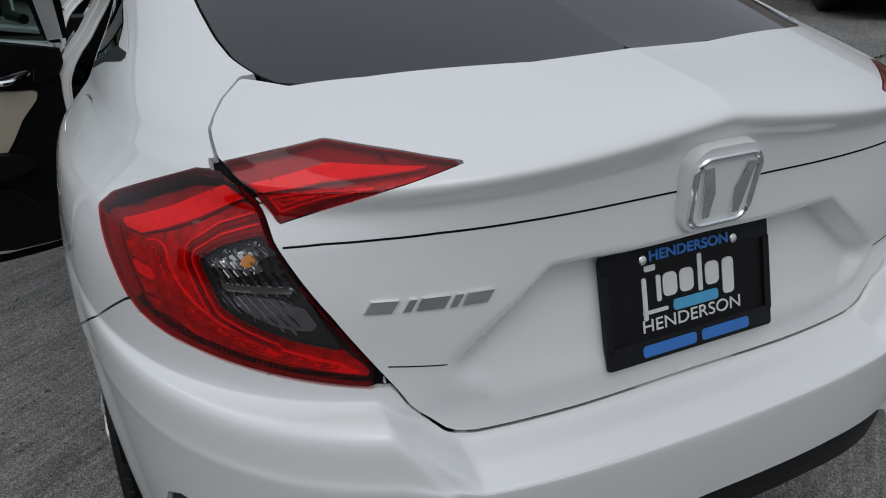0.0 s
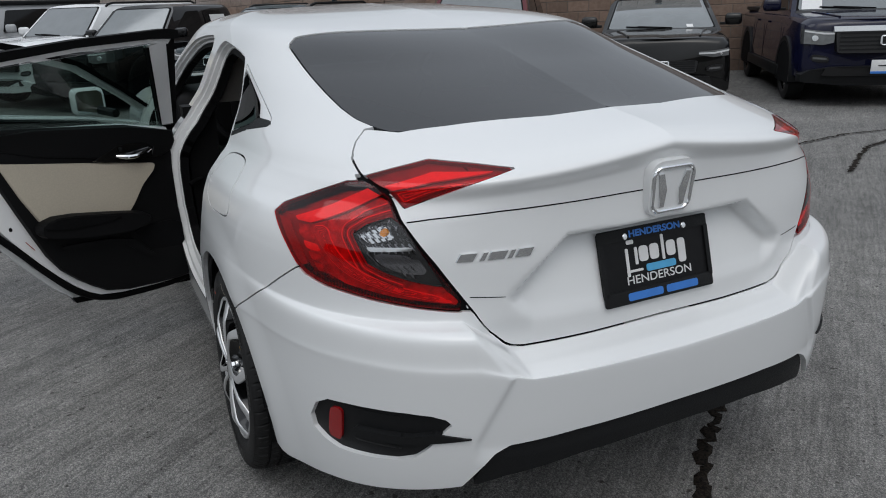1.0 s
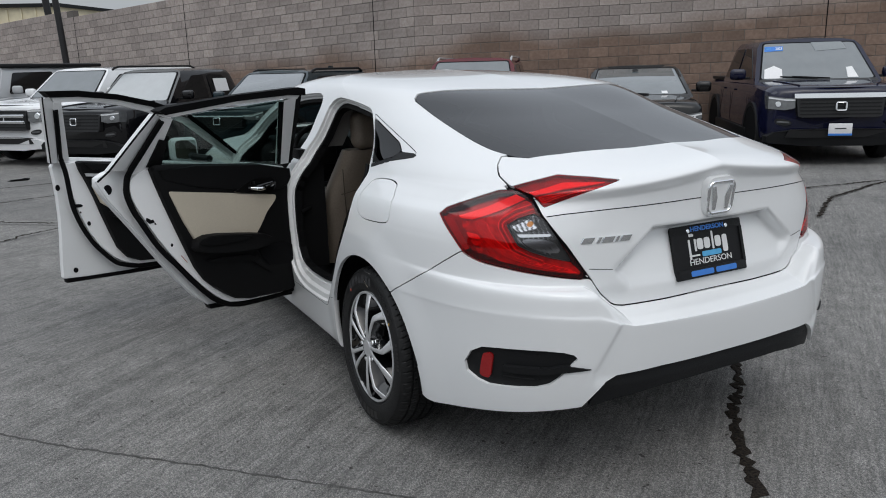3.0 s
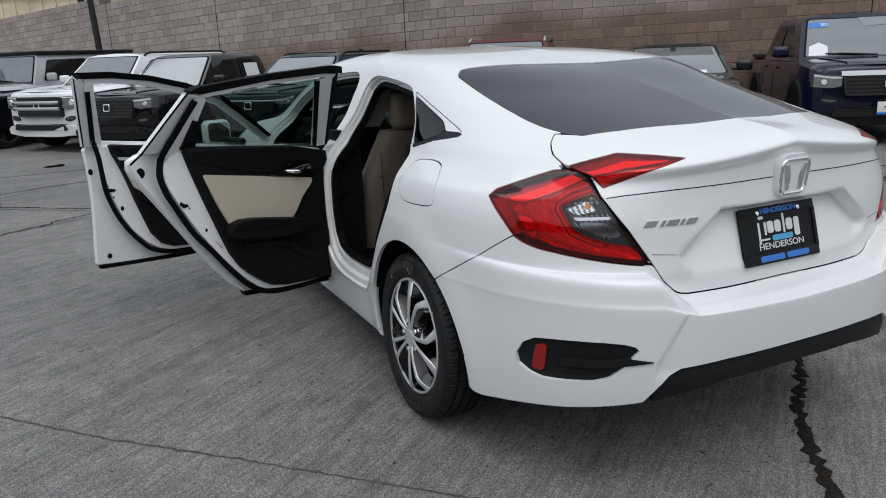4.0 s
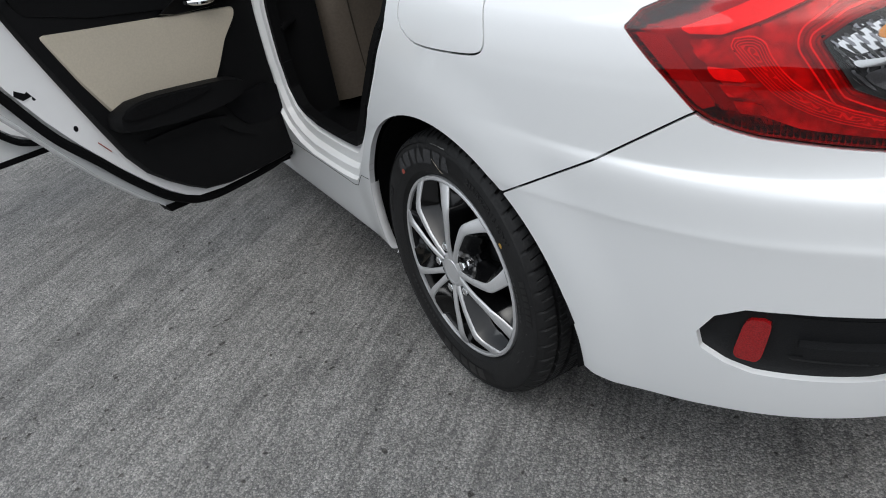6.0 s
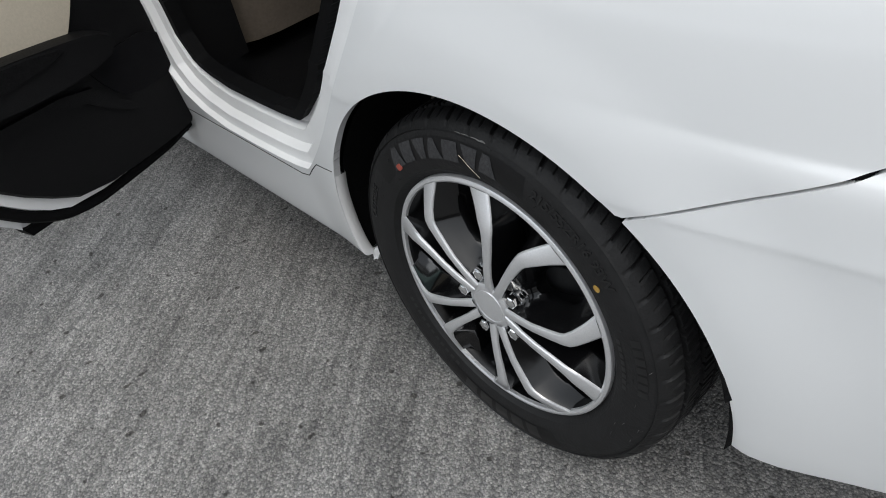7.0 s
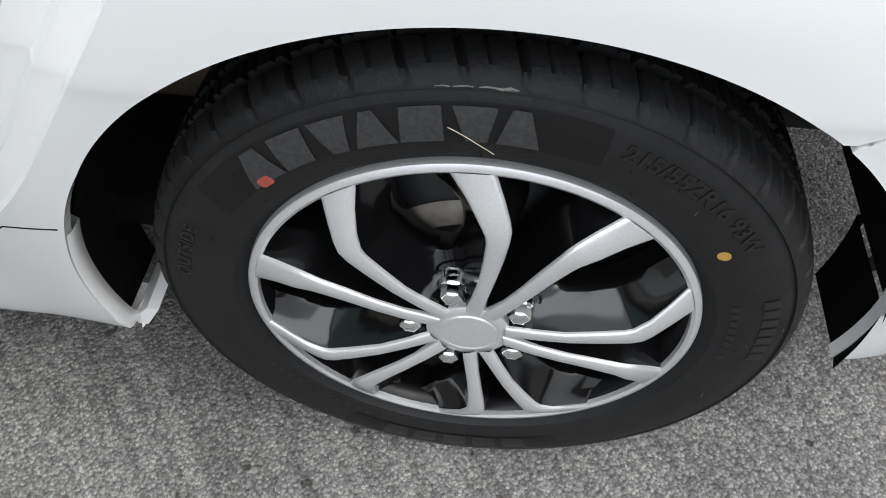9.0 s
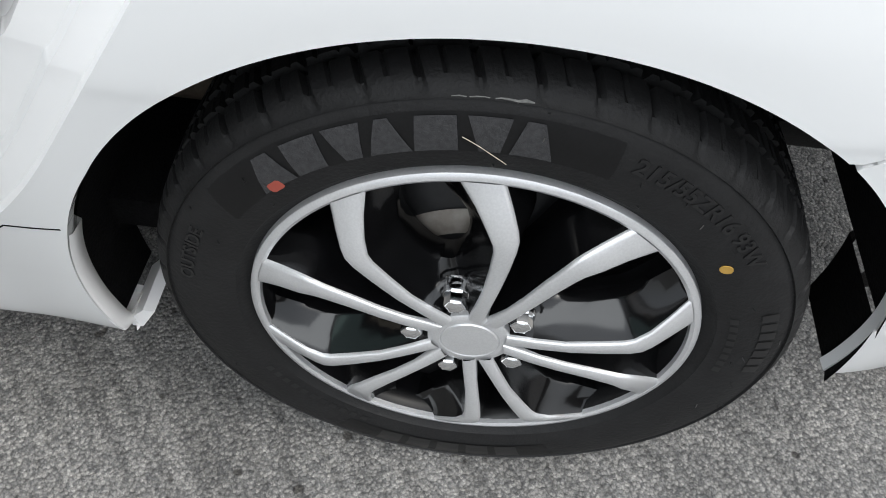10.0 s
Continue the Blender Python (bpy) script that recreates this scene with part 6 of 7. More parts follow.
# cabin lining
f_lin = np.minimum.reduce([-f_glass - 0.01, -f_openr + jamb_w - 0.004, -f_openf + jamb_w - 0.004, -f_screen - 0.01, -f_qglass, np.where(_z > 0.30, 1.0, -1.0), np.where((_y > -0.60) & (_y < 2.5), 1.0, -1.0), -f_arch - 0.03])
panel("cabin_lining", np.minimum(f_lin, 1.02 - _z), TRIMBLACK, sides="left", offset=-0.075, depth=0)
panel("headliner", np.minimum(f_lin, _z - 1.02), GREYTRIM, sides="left", offset=-0.075, depth=0)
f_lin2 = np.minimum.reduce([-f_glass - 0.01, -f_wr + 0.01, -f_wf + 0.01, -f_screen - 0.01, -f_qglass, np.where(_z > 0.30, 1.0, -1.0), np.where((_y > -0.60) & (_y < 2.5), 1.0, -1.0), -f_arch - 0.03])
panel("cabin_lining", np.minimum(f_lin2, 1.02 - _z), TRIMBLACK, sides="right", offset=-0.075, depth=0)
panel("headliner", np.minimum(f_lin2, _z - 1.02), GREYTRIM, sides="right", offset=-0.075, depth=0)
part("carpet", box((1.50, 2.3, 0.05), (0, 1.15, 0.30), 0.01), CARPET, sedan, "black carpet")
part("parcel_shelf", box((1.20, 0.62, 0.03), (0, -0.27, 0.985), 0.01), TRIMBLACK, sedan, "black parcel shelf")
part("dashboard", box((1.40, 0.5, 0.30), (0, 2.15, 0.80), 0.08, seg=4), TRIMBLACK, sedan, "black dashboard")
part("pillar_trim", prism([(0.985, 0.99), (0.93, 1.20), (0.98, 1.21), (1.04, 0.99)], 0.55, 0.68, lambda u, v, d: (-d + (v - 0.99) * 0.45, u, v)), GREYTRIM, sedan, "grey pillar trim")
part("pillar_lower", prism([(0.97, 0.40), (0.975, 0.985), (1.06, 0.985), (1.08, 0.40)], 0.66, 0.78, lambda u, v, d: (-d, u, v)), TRIMBLACK, sedan)


def seat(x, y, name="front_seat"):
    s = empty(name, sedan, Matrix.Translation((x, y, 0)))
    s["label"] = "taupe leather front seat with a headrest"
    bm = bmesh.new()
    n = 14
    rings = []
    for k in range(n + 1):
        t = k / n
        z = 0.38 + 0.59 * t
        yb = -0.20 * t + 0.02 * math.sin(t * math.pi)
        w = 0.245 * (1 - 0.35 * max(0, t - 0.55) / 0.45)
        th = 0.115 * (1 - 0.35 * t)
        ring = []
        for j in range(20):
            a = 2 * math.pi * j / 20
            c, sn = math.cos(a), math.sin(a)
            ring.append(bm.verts.new((w * abs(c) ** 0.5 * (1 if c > 0 else -1), yb + th * abs(sn) ** 0.6 * (1 if sn > 0 else -1), z)))
        rings.append(ring)
    for p, q in zip(rings, rings[1:]):
        for j in range(20):
            bm.faces.new((p[j], p[(j + 1) % 20], q[(j + 1) % 20], q[j]))
    bm.faces.new(rings[0])
    bm.faces.new(rings[-1])
    part("backrest", bm, SEATCLOTH, s, "taupe leather backrest")
    for sx in (-0.11, 0.11):
        part("back_seam", tube([(sx * (1 + 0.1 * k), -0.20 * (k / 8) - 0.113 * (1 - 0.35 * k / 8) + 0.02 * math.sin(k / 8 * math.pi), 0.40 + 0.55 * k / 8) for k in range(1, 8)], 0.0025, 5), SEAM, s)
    part("back_cross_seam", tube([(-0.2 + 0.05 * k, -0.265 + 0.005 * abs(k - 4) + 0.003, 0.80 - 0.01 * abs(k - 4)) for k in range(9)], 0.0025, 5), SEAM, s)
    part("cushion", box((0.50, 0.52, 0.16), (0, 0.26, 0.44), 0.06, seg=4), SEATCLOTH, s, "taupe leather cushion")
    part("headrest", box((0.25, 0.105, 0.185), (0, -0.23, 1.065), 0.045, seg=5), SEATCLOTH, s, "taupe leather headrest")
    for sx in (-0.055, 0.055):
        part("headrest_post", tube([(sx, -0.205, 0.94), (sx, -0.23, 1.01)], 0.007, 8), CHROME, s, "chrome post")
    return s


seat(-0.40, 1.15)
seat(0.40, 1.15)
bench = part("rear_bench", box((1.24, 0.50, 0.20), (0, 0.42, 0.42), 0.06, seg=4), SEATCLOTH, sedan, "taupe leather rear bench")
part("rear_backrest", box((1.24, 0.16, 0.55), (0, 0.14, 0.74), 0.06, seg=4, rot=Matrix.Rotation(radians(18), 4, "X")), SEATCLOTH, sedan, "taupe leather rear backrest")
bm = tube([(-0.37 + 0.185 * math.cos(t), 1.78 + 0.07 * math.sin(t), 0.86 + 0.17 * math.sin(t)) for t in np.linspace(0, 2 * math.pi, 40, endpoint=False)], 0.016, 8, True)
part("steering_wheel", bm, TRIMBLACK, sedan, "black steering wheel")
part("steering_hub", box((0.16, 0.06, 0.12), (-0.37, 1.80, 0.86), 0.02), TRIMBLACK, sedan)

# ---- parked vehicles along the wall ----
def paint(name, base, rough=0.25):
    return material(name, base, rough, 0.0, coat=0.8, spec=0.06, grain=0.08, scale=300, stain=0.05)


NAVY = paint("navy_paint", (0.006, 0.007, 0.026))
INK = paint("black_paint", (0.004, 0.004, 0.005))
TEAL = paint("dark_teal_paint", (0.010, 0.022, 0.028))
PEARL = paint("pearl_white_paint", (0.80, 0.81, 0.82))
ASH = paint("ash_silver_paint", (0.42, 0.43, 0.44))
MAROON = paint("maroon_paint", (0.10, 0.012, 0.018))
BRONZE = paint("dark_bronze_paint", (0.008, 0.008, 0.008))
HEADLAMP = material("headlamp_glass", (0.16, 0.165, 0.17), 0.10, 0.3, coat=1.0, grain=0.25, scale=18)
LAMPSTRIP = material("headlamp_light_strip", (0.75, 0.76, 0.77), 0.2, 0.2, coat=1.0, grain=0.1, scale=30)
SIDEGLASS = material("dark_side_window", (0.006, 0.0065, 0.007), 0.06, spec=0.35, stain=0.3, sscale=3)
GRILLE = material("grille_black", (0.012, 0.012, 0.013), 0.35, grain=0.3, scale=80)


def lot_matrix(u, n):
    p = WALLN * n + WALLD * u
    turn = Matrix.Rotation(radians(-11 if u > BEND else 0), 4, "Z")
    m = Matrix((( WALLD.x, -WALLN.x, 0, p.x), (WALLD.y, -WALLN.y, 0, p.y), (0, 0, 1, ground_z(p.x, p.y)), (0, 0, 0, 1)))
    return Matrix.Translation(m.translation) @ turn @ m.to_3x3().to_4x4()


def skin_loft(rings, cap=True):
    bm = bmesh.new()
    R = [[bm.verts.new(p) for p in r] for r in rings]
    n = len(R[0])
    for p, q in zip(R, R[1:]):
        for i in range(n):
            bm.faces.new((p[i], p[(i + 1) % n], q[(i + 1) % n], q[i]))
    if cap:
        bm.faces.new(R[0][::-1])
        bm.faces.new(R[-1])
    return bm


def sym(half):
    """A whole section from its right half, bottom to top."""
    return [(x, z) for x, z in half] + [(-x, z) for x, z in half[::-1]]


def cornered(poly, c=0.10):
    """A polygon with its corners cut round by a share of each edge."""
    P = [Vector(p) for p in poly]
    out = []
    for i, p in enumerate(P):
        a, b = P[i - 1], P[(i + 1) % len(P)]
        k = min(c * 1.0, 0.45)
        e0, e1 = p + (a - p) * k * 0.5, p + (b - p) * k * 0.5
        for t in (0, 0.5, 1):
            q = e0 * (1 - t) ** 2 + p * 2 * t * (1 - t) + e1 * t * t
            out.append((q.x, q.y))
    return out


def lot_wheel(parent, x, y, r, rim_mat, wide=0.24):
    s = 1 if x > 0 else -1
    w = empty("wheel", parent, Matrix.Translation((x, y, r)))
    h = wide / 2
    bm = lathe([(-h * 0.7, r * 0.62), (-h, r * 0.72), (-h, r * 0.86), (-h * 0.8, r * 0.98), (0, r), (h * 0.8, r * 0.98), (h, r * 0.86), (h, r * 0.72), (h * 0.7, r * 0.62)], 40)
    part("tyre", bm, TYRE, w, "black tyre")
    bm = lathe([(s * h * 0.8, r * 0.66), (s * h * 0.75, r * 0.62), (s * h * 0.1, r * 0.58), (s * h * 0.1, 0.0)], 36)
    part("rim", bm, GLOSSBLACK, w)
    for k in range(6):
        a = k * math.pi / 3
        c, sn = math.cos(a), math.sin(a)
        pts = [(-0.035, 0.03), (-0.05, r * 0.63), (0.05, r * 0.63), (0.035, 0.03)]
        bm = prism([(p * c + q * sn, -p * sn + q * c) for p, q in pts], s * h * 0.1, s * h * 0.72, lambda a2, b2, d: (d, a2, b2))
        part("spoke", bm, rim_mat, w)
    return w


def face(y, tilt=0.0, z0=0.0, curve=0.0):
    """Coordinates on a vehicle's nose: x across, z up, d forward."""
    return lambda a, b, d: (a, y + d - tilt * (b - z0) - curve * a * a, b)


def vehicle(name, label, u, n, mat, L=4.7, W=0.93, belt=1.05, hood=1.08, roof=1.72, bottom=0.28, wr=0.36, axle=0.95, base=2.9, screen=(-1.35, -2.05), rear=(-4.1, -4.5),
            nose=0.85, bed=0.0, rails=False, rail=BLACK, grille=(0.78, 0.62, 1.0), lamp=((0.60, 0.86), (0.90, 0.98)), lamp_d=0.0, chrome=0.0, cladding=True, rim=GLOSSBLACK, split=None, category="car"):
    v = empty(name, None, lot_matrix(u, n))
    tagged(v, label, category, "vehicles parked along the wall")
    # lower body
    st = [(-0.10, 0.84, hood - 0.12), (-0.13, 0.91, hood - 0.07), (-0.22, 0.970, hood - 0.035), (-0.50, 1.0, hood - 0.012), (screen[0] + 0.15, 1.0, hood + 0.02), (screen[0] - 0.25, 1.0, belt + 0.03), (rear[1] + 0.25, 1.0, belt + 0.02), (-L + 0.1, 0.97, belt), (-L, 0.90, belt - 0.1)]
    rings = []
    for y, k, zt in st:
        w = W * k
        rings.append([(x, y, z) for x, z in sym([(w * 0.90, bottom), (w * 0.98, bottom + 0.08), (w, bottom + 0.28), (w * 0.985, zt - 0.22), (w * 0.965, zt - 0.07), (w * 0.88, zt - 0.012), (w * 0.55, zt + 0.008), (0.0, zt + 0.016)])])
    bm = skin_loft(rings)
    part("body", bm, mat, v)
    # cabin: pillars and roof in paint, panes set in
    zb, zr = belt - 0.02, roof
    s0, s1 = screen
    r1, r0 = rear
    wb, wt = W * 0.93, W * 0.74
    rings = []
    for y0, y1, kk in ((s0, s1, 1.0), (s0 - 0.10, s1 - 0.12, 1.0), (r0 + 0.10, r1 + 0.12, 0.99), (r0, r1, 0.95)):
        sec = []
        for x, t in ((wb, 0.0), (wb + (wt * 1.06 - wb) * 0.3, 0.25), (wt * 1.06, 0.82), (wt * 0.96, 0.95), (wt * 0.7, 1.0), (0, 1.025)):
            z = zb + (zr - zb) * t
            sec.append((x * kk, y0 + (y1 - y0) * min(1, t), z))
        rings.append(sec + [(-x, y, z) for x, y, z in sec[::-1]])
    part("cabin", skin_loft(rings), mat, v)

    def on_screen(a, t, d):
        z = zb + (zr - zb) * t
        return (a * (wb + (wt - wb) * t), s0 + (s1 - s0) * t + 0.012 + d, z)
    part("windscreen", prism(cornered([(-0.93, 0.08), (0.93, 0.08), (0.92, 0.93), (-0.92, 0.93)]), -0.05, 0.008, on_screen), GAP, v, "windscreen")
    part("windscreen_glass", prism(cornered([(-0.905, 0.10), (0.905, 0.10), (0.895, 0.905), (-0.895, 0.905)]), 0.009, 0.012, on_screen), material(name + "_screen", (0.13, 0.145, 0.15), 0.06, 0.0, coat=1.0, spec=1.0, grain=0.15, scale=4), v, "reflective windscreen glass")
    mid = split if split is not None else (s0 + r0) / 2 - 0.1
    for sx in (-1, 1):
        def on_side(y, t, d, sx=sx):
            return (sx * (wb + (wt * 1.06 - wb) * t / 0.82 + d + 0.002), y, zb + (zr - zb) * t)
        f0, f1 = s0 - 0.18, s1 - 0.12
        for poly in ([(f0 - 0.08, 0.12), (f1 - 0.06, 0.80), (mid + 0.06, 0.82), (mid + 0.06, 0.10)], [(mid - 0.06, 0.10), (mid - 0.06, 0.82), (r1 + 0.30, 0.80), (r0 + 0.25, 0.12)]):
            part("side_window", prism(cornered(poly, 0.12), -0.02, 0.006, on_side), SIDEGLASS, v, "dark side window")
        part("door_mirror", box((0.24, 0.12, 0.17), (sx * (W + 0.13), s0 - 0.30, belt + 0.13), 0.05, seg=3), mat, v, "door mirror")
        part("mirror_stem", box((0.12, 0.05, 0.04), (sx * (W - 0.0), s0 - 0.30, belt + 0.07), 0.01), BLACK, v)
        for dy in (mid, s0 - 0.15, r0 + 0.35):
            part("door_joint", box((0.006, 0.008, belt - bottom - 0.3), (sx * (W + 0.0), dy, (belt + bottom) / 2 - 0.02)), GAP, v)
        for dy in (mid + 0.22, r0 + 0.55):
            part("door_handle", box((0.02, 0.16, 0.03), (sx * (W * 0.99), dy, belt - 0.13), 0.008), mat, v)
        for yw in (-axle, -axle - base):
            lot_wheel(v, sx * (W - 0.13), yw, wr, rim)
            bm = lathe([(sx * (W - 0.25), wr * 1.17), (sx * (W + 0.012), wr * 1.17), (sx * (W + 0.016), wr * 1.34), (sx * (W - 0.10), wr * 1.36)], 28, a0=radians(-100), a1=radians(100))
            part("wheel_arch", bm, BLACK if cladding else GAP, v, m=Matrix.Translation((0, yw, wr)))
            # near-black disc: the arch's shaded hollow put in as colour
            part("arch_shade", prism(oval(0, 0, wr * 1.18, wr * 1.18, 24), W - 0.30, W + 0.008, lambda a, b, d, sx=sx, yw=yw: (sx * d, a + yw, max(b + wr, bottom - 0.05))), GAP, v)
        if cladding:
            part("sill_cladding", box((0.05, base - 0.6, 0.16), (sx * (W - 0.0), -axle - base / 2, bottom + 0.07), 0.02), BLACK, v)
        if rails:
            part("roof_rail", tube([(sx * wt * 0.97, s1 - 0.05, roof - 0.06), (sx * wt * 0.97, s1 - 0.12, roof - 0.01), (sx * wt * 0.97, s1 - 0.25, roof + 0.018), (sx * wt * 0.97, r1 + 0.2, roof + 0.018), (sx * wt * 0.97, r1 + 0.05, roof - 0.04)], 0.022, 8), rail, v, "roof rail")
        # headlamp
        (lz0, lz1), (lx1, lz2) = lamp
        hl = [(lx1 * W, lz0 + 0.02), (lx1 * W, lz2), (0.72 * W, lz1 + 0.01), (grille[0] * W * 0.98, lz1), (grille[0] * W * 0.98, lz0 + 0.03), (0.72 * W, lz0)]
        part("headlamp", prism([(sx * a, b) for a, b in hl][::sx], -0.14, 0.020, face(-0.02 + lamp_d, 0.10, lz0, 0.13), 0.06), HEADLAMP, v, "clear headlamp")
        part("light_strip", prism([(sx * a, b) for a, b in ((lx1 * W * 0.985, lz2 - 0.02), (0.72 * W, lz1 - 0.012), (grille[0] * W * 1.0, lz1 - 0.015), (grille[0] * W * 1.0, lz1 - 0.035), (0.72 * W, lz1 - 0.034), (lx1 * W * 0.985, lz2 - 0.04))][::sx], -0.01, 0.026, face(-0.02 + lamp_d, 0.10, lz0, 0.13)), LAMPSTRIP, v, "pale light strip")
        part("headlamp_eye", prism([(sx * a, b) for a, b in oval(0.82 * W, (lz0 + lz1) / 2 + 0.005, (lz1 - lz0) * 0.26, (lz1 - lz0) * 0.26)], 0.0, 0.032, face(-0.02 + lamp_d, 0.10, lz0, 0.13), 0.2), CHROME, v)
        part("fog_lamp", prism([(sx * a, b) for a, b in rounded([(0.62 * W, bottom + 0.26), (0.86 * W, bottom + 0.28), (0.86 * W, bottom + 0.38), (0.62 * W, bottom + 0.34)])][::sx], -0.10, 0.012, face(-0.03, 0.0, 0, 0.12), 0.05), GRILLE, v)
        part("fog_strip", prism([(sx * a, b) for a, b in ((0.66 * W, bottom + 0.30), (0.82 * W, bottom + 0.31), (0.82 * W, bottom + 0.335), (0.66 * W, bottom + 0.325))][::sx], 0.0, 0.018, face(-0.03, 0.0, 0, 0.12)), HEADLAMP, v, "fog lamp")
    gw, g0, g1 = grille
    fr = face(0.0, 0.10, g0, 0.10)
    part("grille", prism(cornered([(-gw * W, g1), (-gw * W * 0.94, g0), (gw * W * 0.94, g0), (gw * W, g1)], 0.15), -0.10, 0.014, fr, 0.02), GRILLE, v, "black grille")
    for k in range(5):
        z = g0 + (g1 - g0) * (k + 0.7) / 5.4
        part("grille_bar", prism([(-gw * W * 0.9, z), (gw * W * 0.9, z), (gw * W * 0.9, z + 0.022), (-gw * W * 0.9, z + 0.022)], 0.012, 0.022, fr), BLACK, v)
    if chrome:
        part("chrome_bar", prism([(-gw * W * 1.04, g1 + 0.0), (gw * W * 1.04, g1 + 0.0), (gw * W * 1.06, g1 + chrome), (-gw * W * 1.06, g1 + chrome)], -0.03, 0.030, fr, 0.02), CHROME, v, "chrome grille bar")
    part("nose_badge", tube([fr(a, b, 0.028) for a, b in rrect(0.13, 0.11, 0.02, 0, (g0 + g1) / 2 + 0.02)], 0.012, 6, True), CHROME, v, "chrome badge frame")
    part("front_bumper", prism(rounded([(-0.97 * W, bottom - 0.02), (-0.97 * W, bottom + 0.16), (-0.55 * W, bottom + 0.22), (0.55 * W, bottom + 0.22), (0.97 * W, bottom + 0.16), (0.97 * W, bottom - 0.02)], 1), -0.15, 0.03, face(0.0, -0.1, bottom, 0.12), 0.02), BLACK if cladding else mat, v, "lower bumper")
    part("lower_intake", prism(cornered([(-0.72 * W, bottom + 0.10), (-0.66 * W, bottom + 0.22), (0.66 * W, bottom + 0.22), (0.72 * W, bottom + 0.10)], 0.2), -0.02, 0.046, face(-0.01, -0.1, bottom, 0.12)), GRILLE, v, "dark lower air intake")
    part("cowl", prism([(-0.95, 0.02), (0.95, 0.02), (0.93, 0.10), (-0.93, 0.10)], -0.03, 0.035, on_screen), GRILLE, v, "black cowl panel")
    for sx in (-1, 1):
        part("wiper", tube([on_screen(sx * 0.1 - 0.1, 0.11, 0.03), on_screen(sx * 0.1 + 0.5, 0.16, 0.03)], 0.010, 6), GAP, v)
        part("bonnet_crease", tube([(sx * W * 0.52, -0.22, hood - 0.018), (sx * W * 0.60, -0.7, hood + 0.012), (sx * W * 0.68, s0 + 0.12, hood + 0.028)], 0.014, 6), mat, v)
    part("bonnet_joint", tube([(a * W, -0.125 - 0.10 * a * a, hood - 0.052 - 0.02 * a * a) for a in np.linspace(-0.84, 0.84, 15)], 0.006, 6), GAP, v)
    if bed:
        part("cargo_bed", box((W * 1.8, bed, 0.06), (0, -L + bed / 2 + 0.03, belt + 0.02), 0.01), BLACK, v, "dark cargo bed")
    return v


def front_plate(v, z, mat=PAPER, y=0.05):
    part("dealer_plate", box((0.31, 0.012, 0.16), (0, y, z), 0.004), mat, v, "white dealer plate with blue edge")
    part("plate_edge", box((0.315, 0.010, 0.03), (0, y + 0.004, z - 0.075), 0.002), PRINTBLUE, v)
    part("plate_text", box((0.15, 0.004, 0.012), (0, y + 0.008, z + 0.01)), BLACK, v)


navy = vehicle("pickup_truck", "dark navy crew-cab pickup truck with a chrome grille bar", -3.74, 8.25, NAVY, L=5.1, W=0.99, belt=1.14, hood=1.14, roof=1.80, bottom=0.30, wr=0.37, axle=0.95, base=3.15,
               screen=(-1.15, -1.95), rear=(-3.55, -3.85), bed=1.3, grille=(0.60, 0.68, 0.95), lamp=((0.78, 0.95), (0.96, 0.99)), chrome=0.065, rim=DARKCHROME, category="pickup truck")
front_plate(navy, 0.52)


def decal(v, zb, zr, s0, s1, wb, wt, poly, mat, name, label=""):
    def f(a, t, d):
        z = zb + (zr - zb) * t
        return (a * (wb + (wt - wb) * t), s0 + (s1 - s0) * t + 0.028 + d, z)
    part(name, prism(poly, 0, 0.003, f), mat, v, label)


SIDEVISOR = material("visor_cloth", (0.26, 0.28, 0.29), 0.8, grain=0.1)


def screen_word(v, text, size, a0, t0, zb, zr, s0, s1, wb, wt):
    """White figures on a windscreen sticker."""
    cu = bpy.data.curves.new("sticker_figures", "FONT")
    cu.body, cu.size, cu.align_x, cu.align_y, cu.extrude, cu.offset = text, size, "CENTER", "CENTER", 0.0005, 0.001
    ob = new("sticker_figures", cu)
    bpy.context.view_layer.update()
    me = bpy.data.meshes.new_from_object(ob.evaluated_get(bpy.context.evaluated_depsgraph_get()))
    bpy.data.objects.remove(ob)
    bpy.data.curves.remove(cu)
    for p in me.vertices:
        t = t0 + p.co.y / (zr - zb)
        w = wb + (wt - wb) * t
        p.co = Vector((a0 * w - p.co.x, s0 + (s1 - s0) * t + 0.033 + p.co.z, zb + (zr - zb) * t))
    me.materials.clear()
    me.materials.append(PRINTWHITE)
    ob = new("sticker_figures", me)
    ob.parent = v


decal(navy, 1.12, 1.80, -1.15, -1.95, 0.92, 0.73, [(0.88, 0.72), (0.52, 0.74), (0.52, 0.84), (0.88, 0.84)], PRINTBLUE, "windscreen_sticker", "blue windscreen sticker")
decal(navy, 1.12, 1.80, -1.15, -1.95, 0.92, 0.73, [(0.85, 0.775), (0.76, 0.780), (0.76, 0.805), (0.85, 0.80)], PRINTSKY, "sticker_mark")
decal(navy, 1.12, 1.80, -1.15, -1.95, 0.92, 0.73, [(0.86, 0.12), (0.56, 0.12), (0.56, 0.32), (0.70, 0.40), (0.86, 0.32)], PAPER, "windscreen_card", "white card behind the windscreen")
decal(navy, 1.12, 1.80, -1.15, -1.95, 0.92, 0.73, [(-0.49, 0.12), (-0.66, 0.12), (-0.64, 0.36), (-0.53, 0.34)], PAPER, "windscreen_card", "white card behind the windscreen")
decal(navy, 1.12, 1.80, -1.15, -1.95, 0.92, 0.73, [(-0.10, 0.72), (-0.70, 0.76), (-0.66, 0.92), (-0.05, 0.92)], SIDEVISOR, "sun_visor", "grey sun visor")
screen_word(navy, "2023", 0.052, 0.60, 0.788, 1.12, 1.80, -1.15, -1.95, 0.92, 0.73)

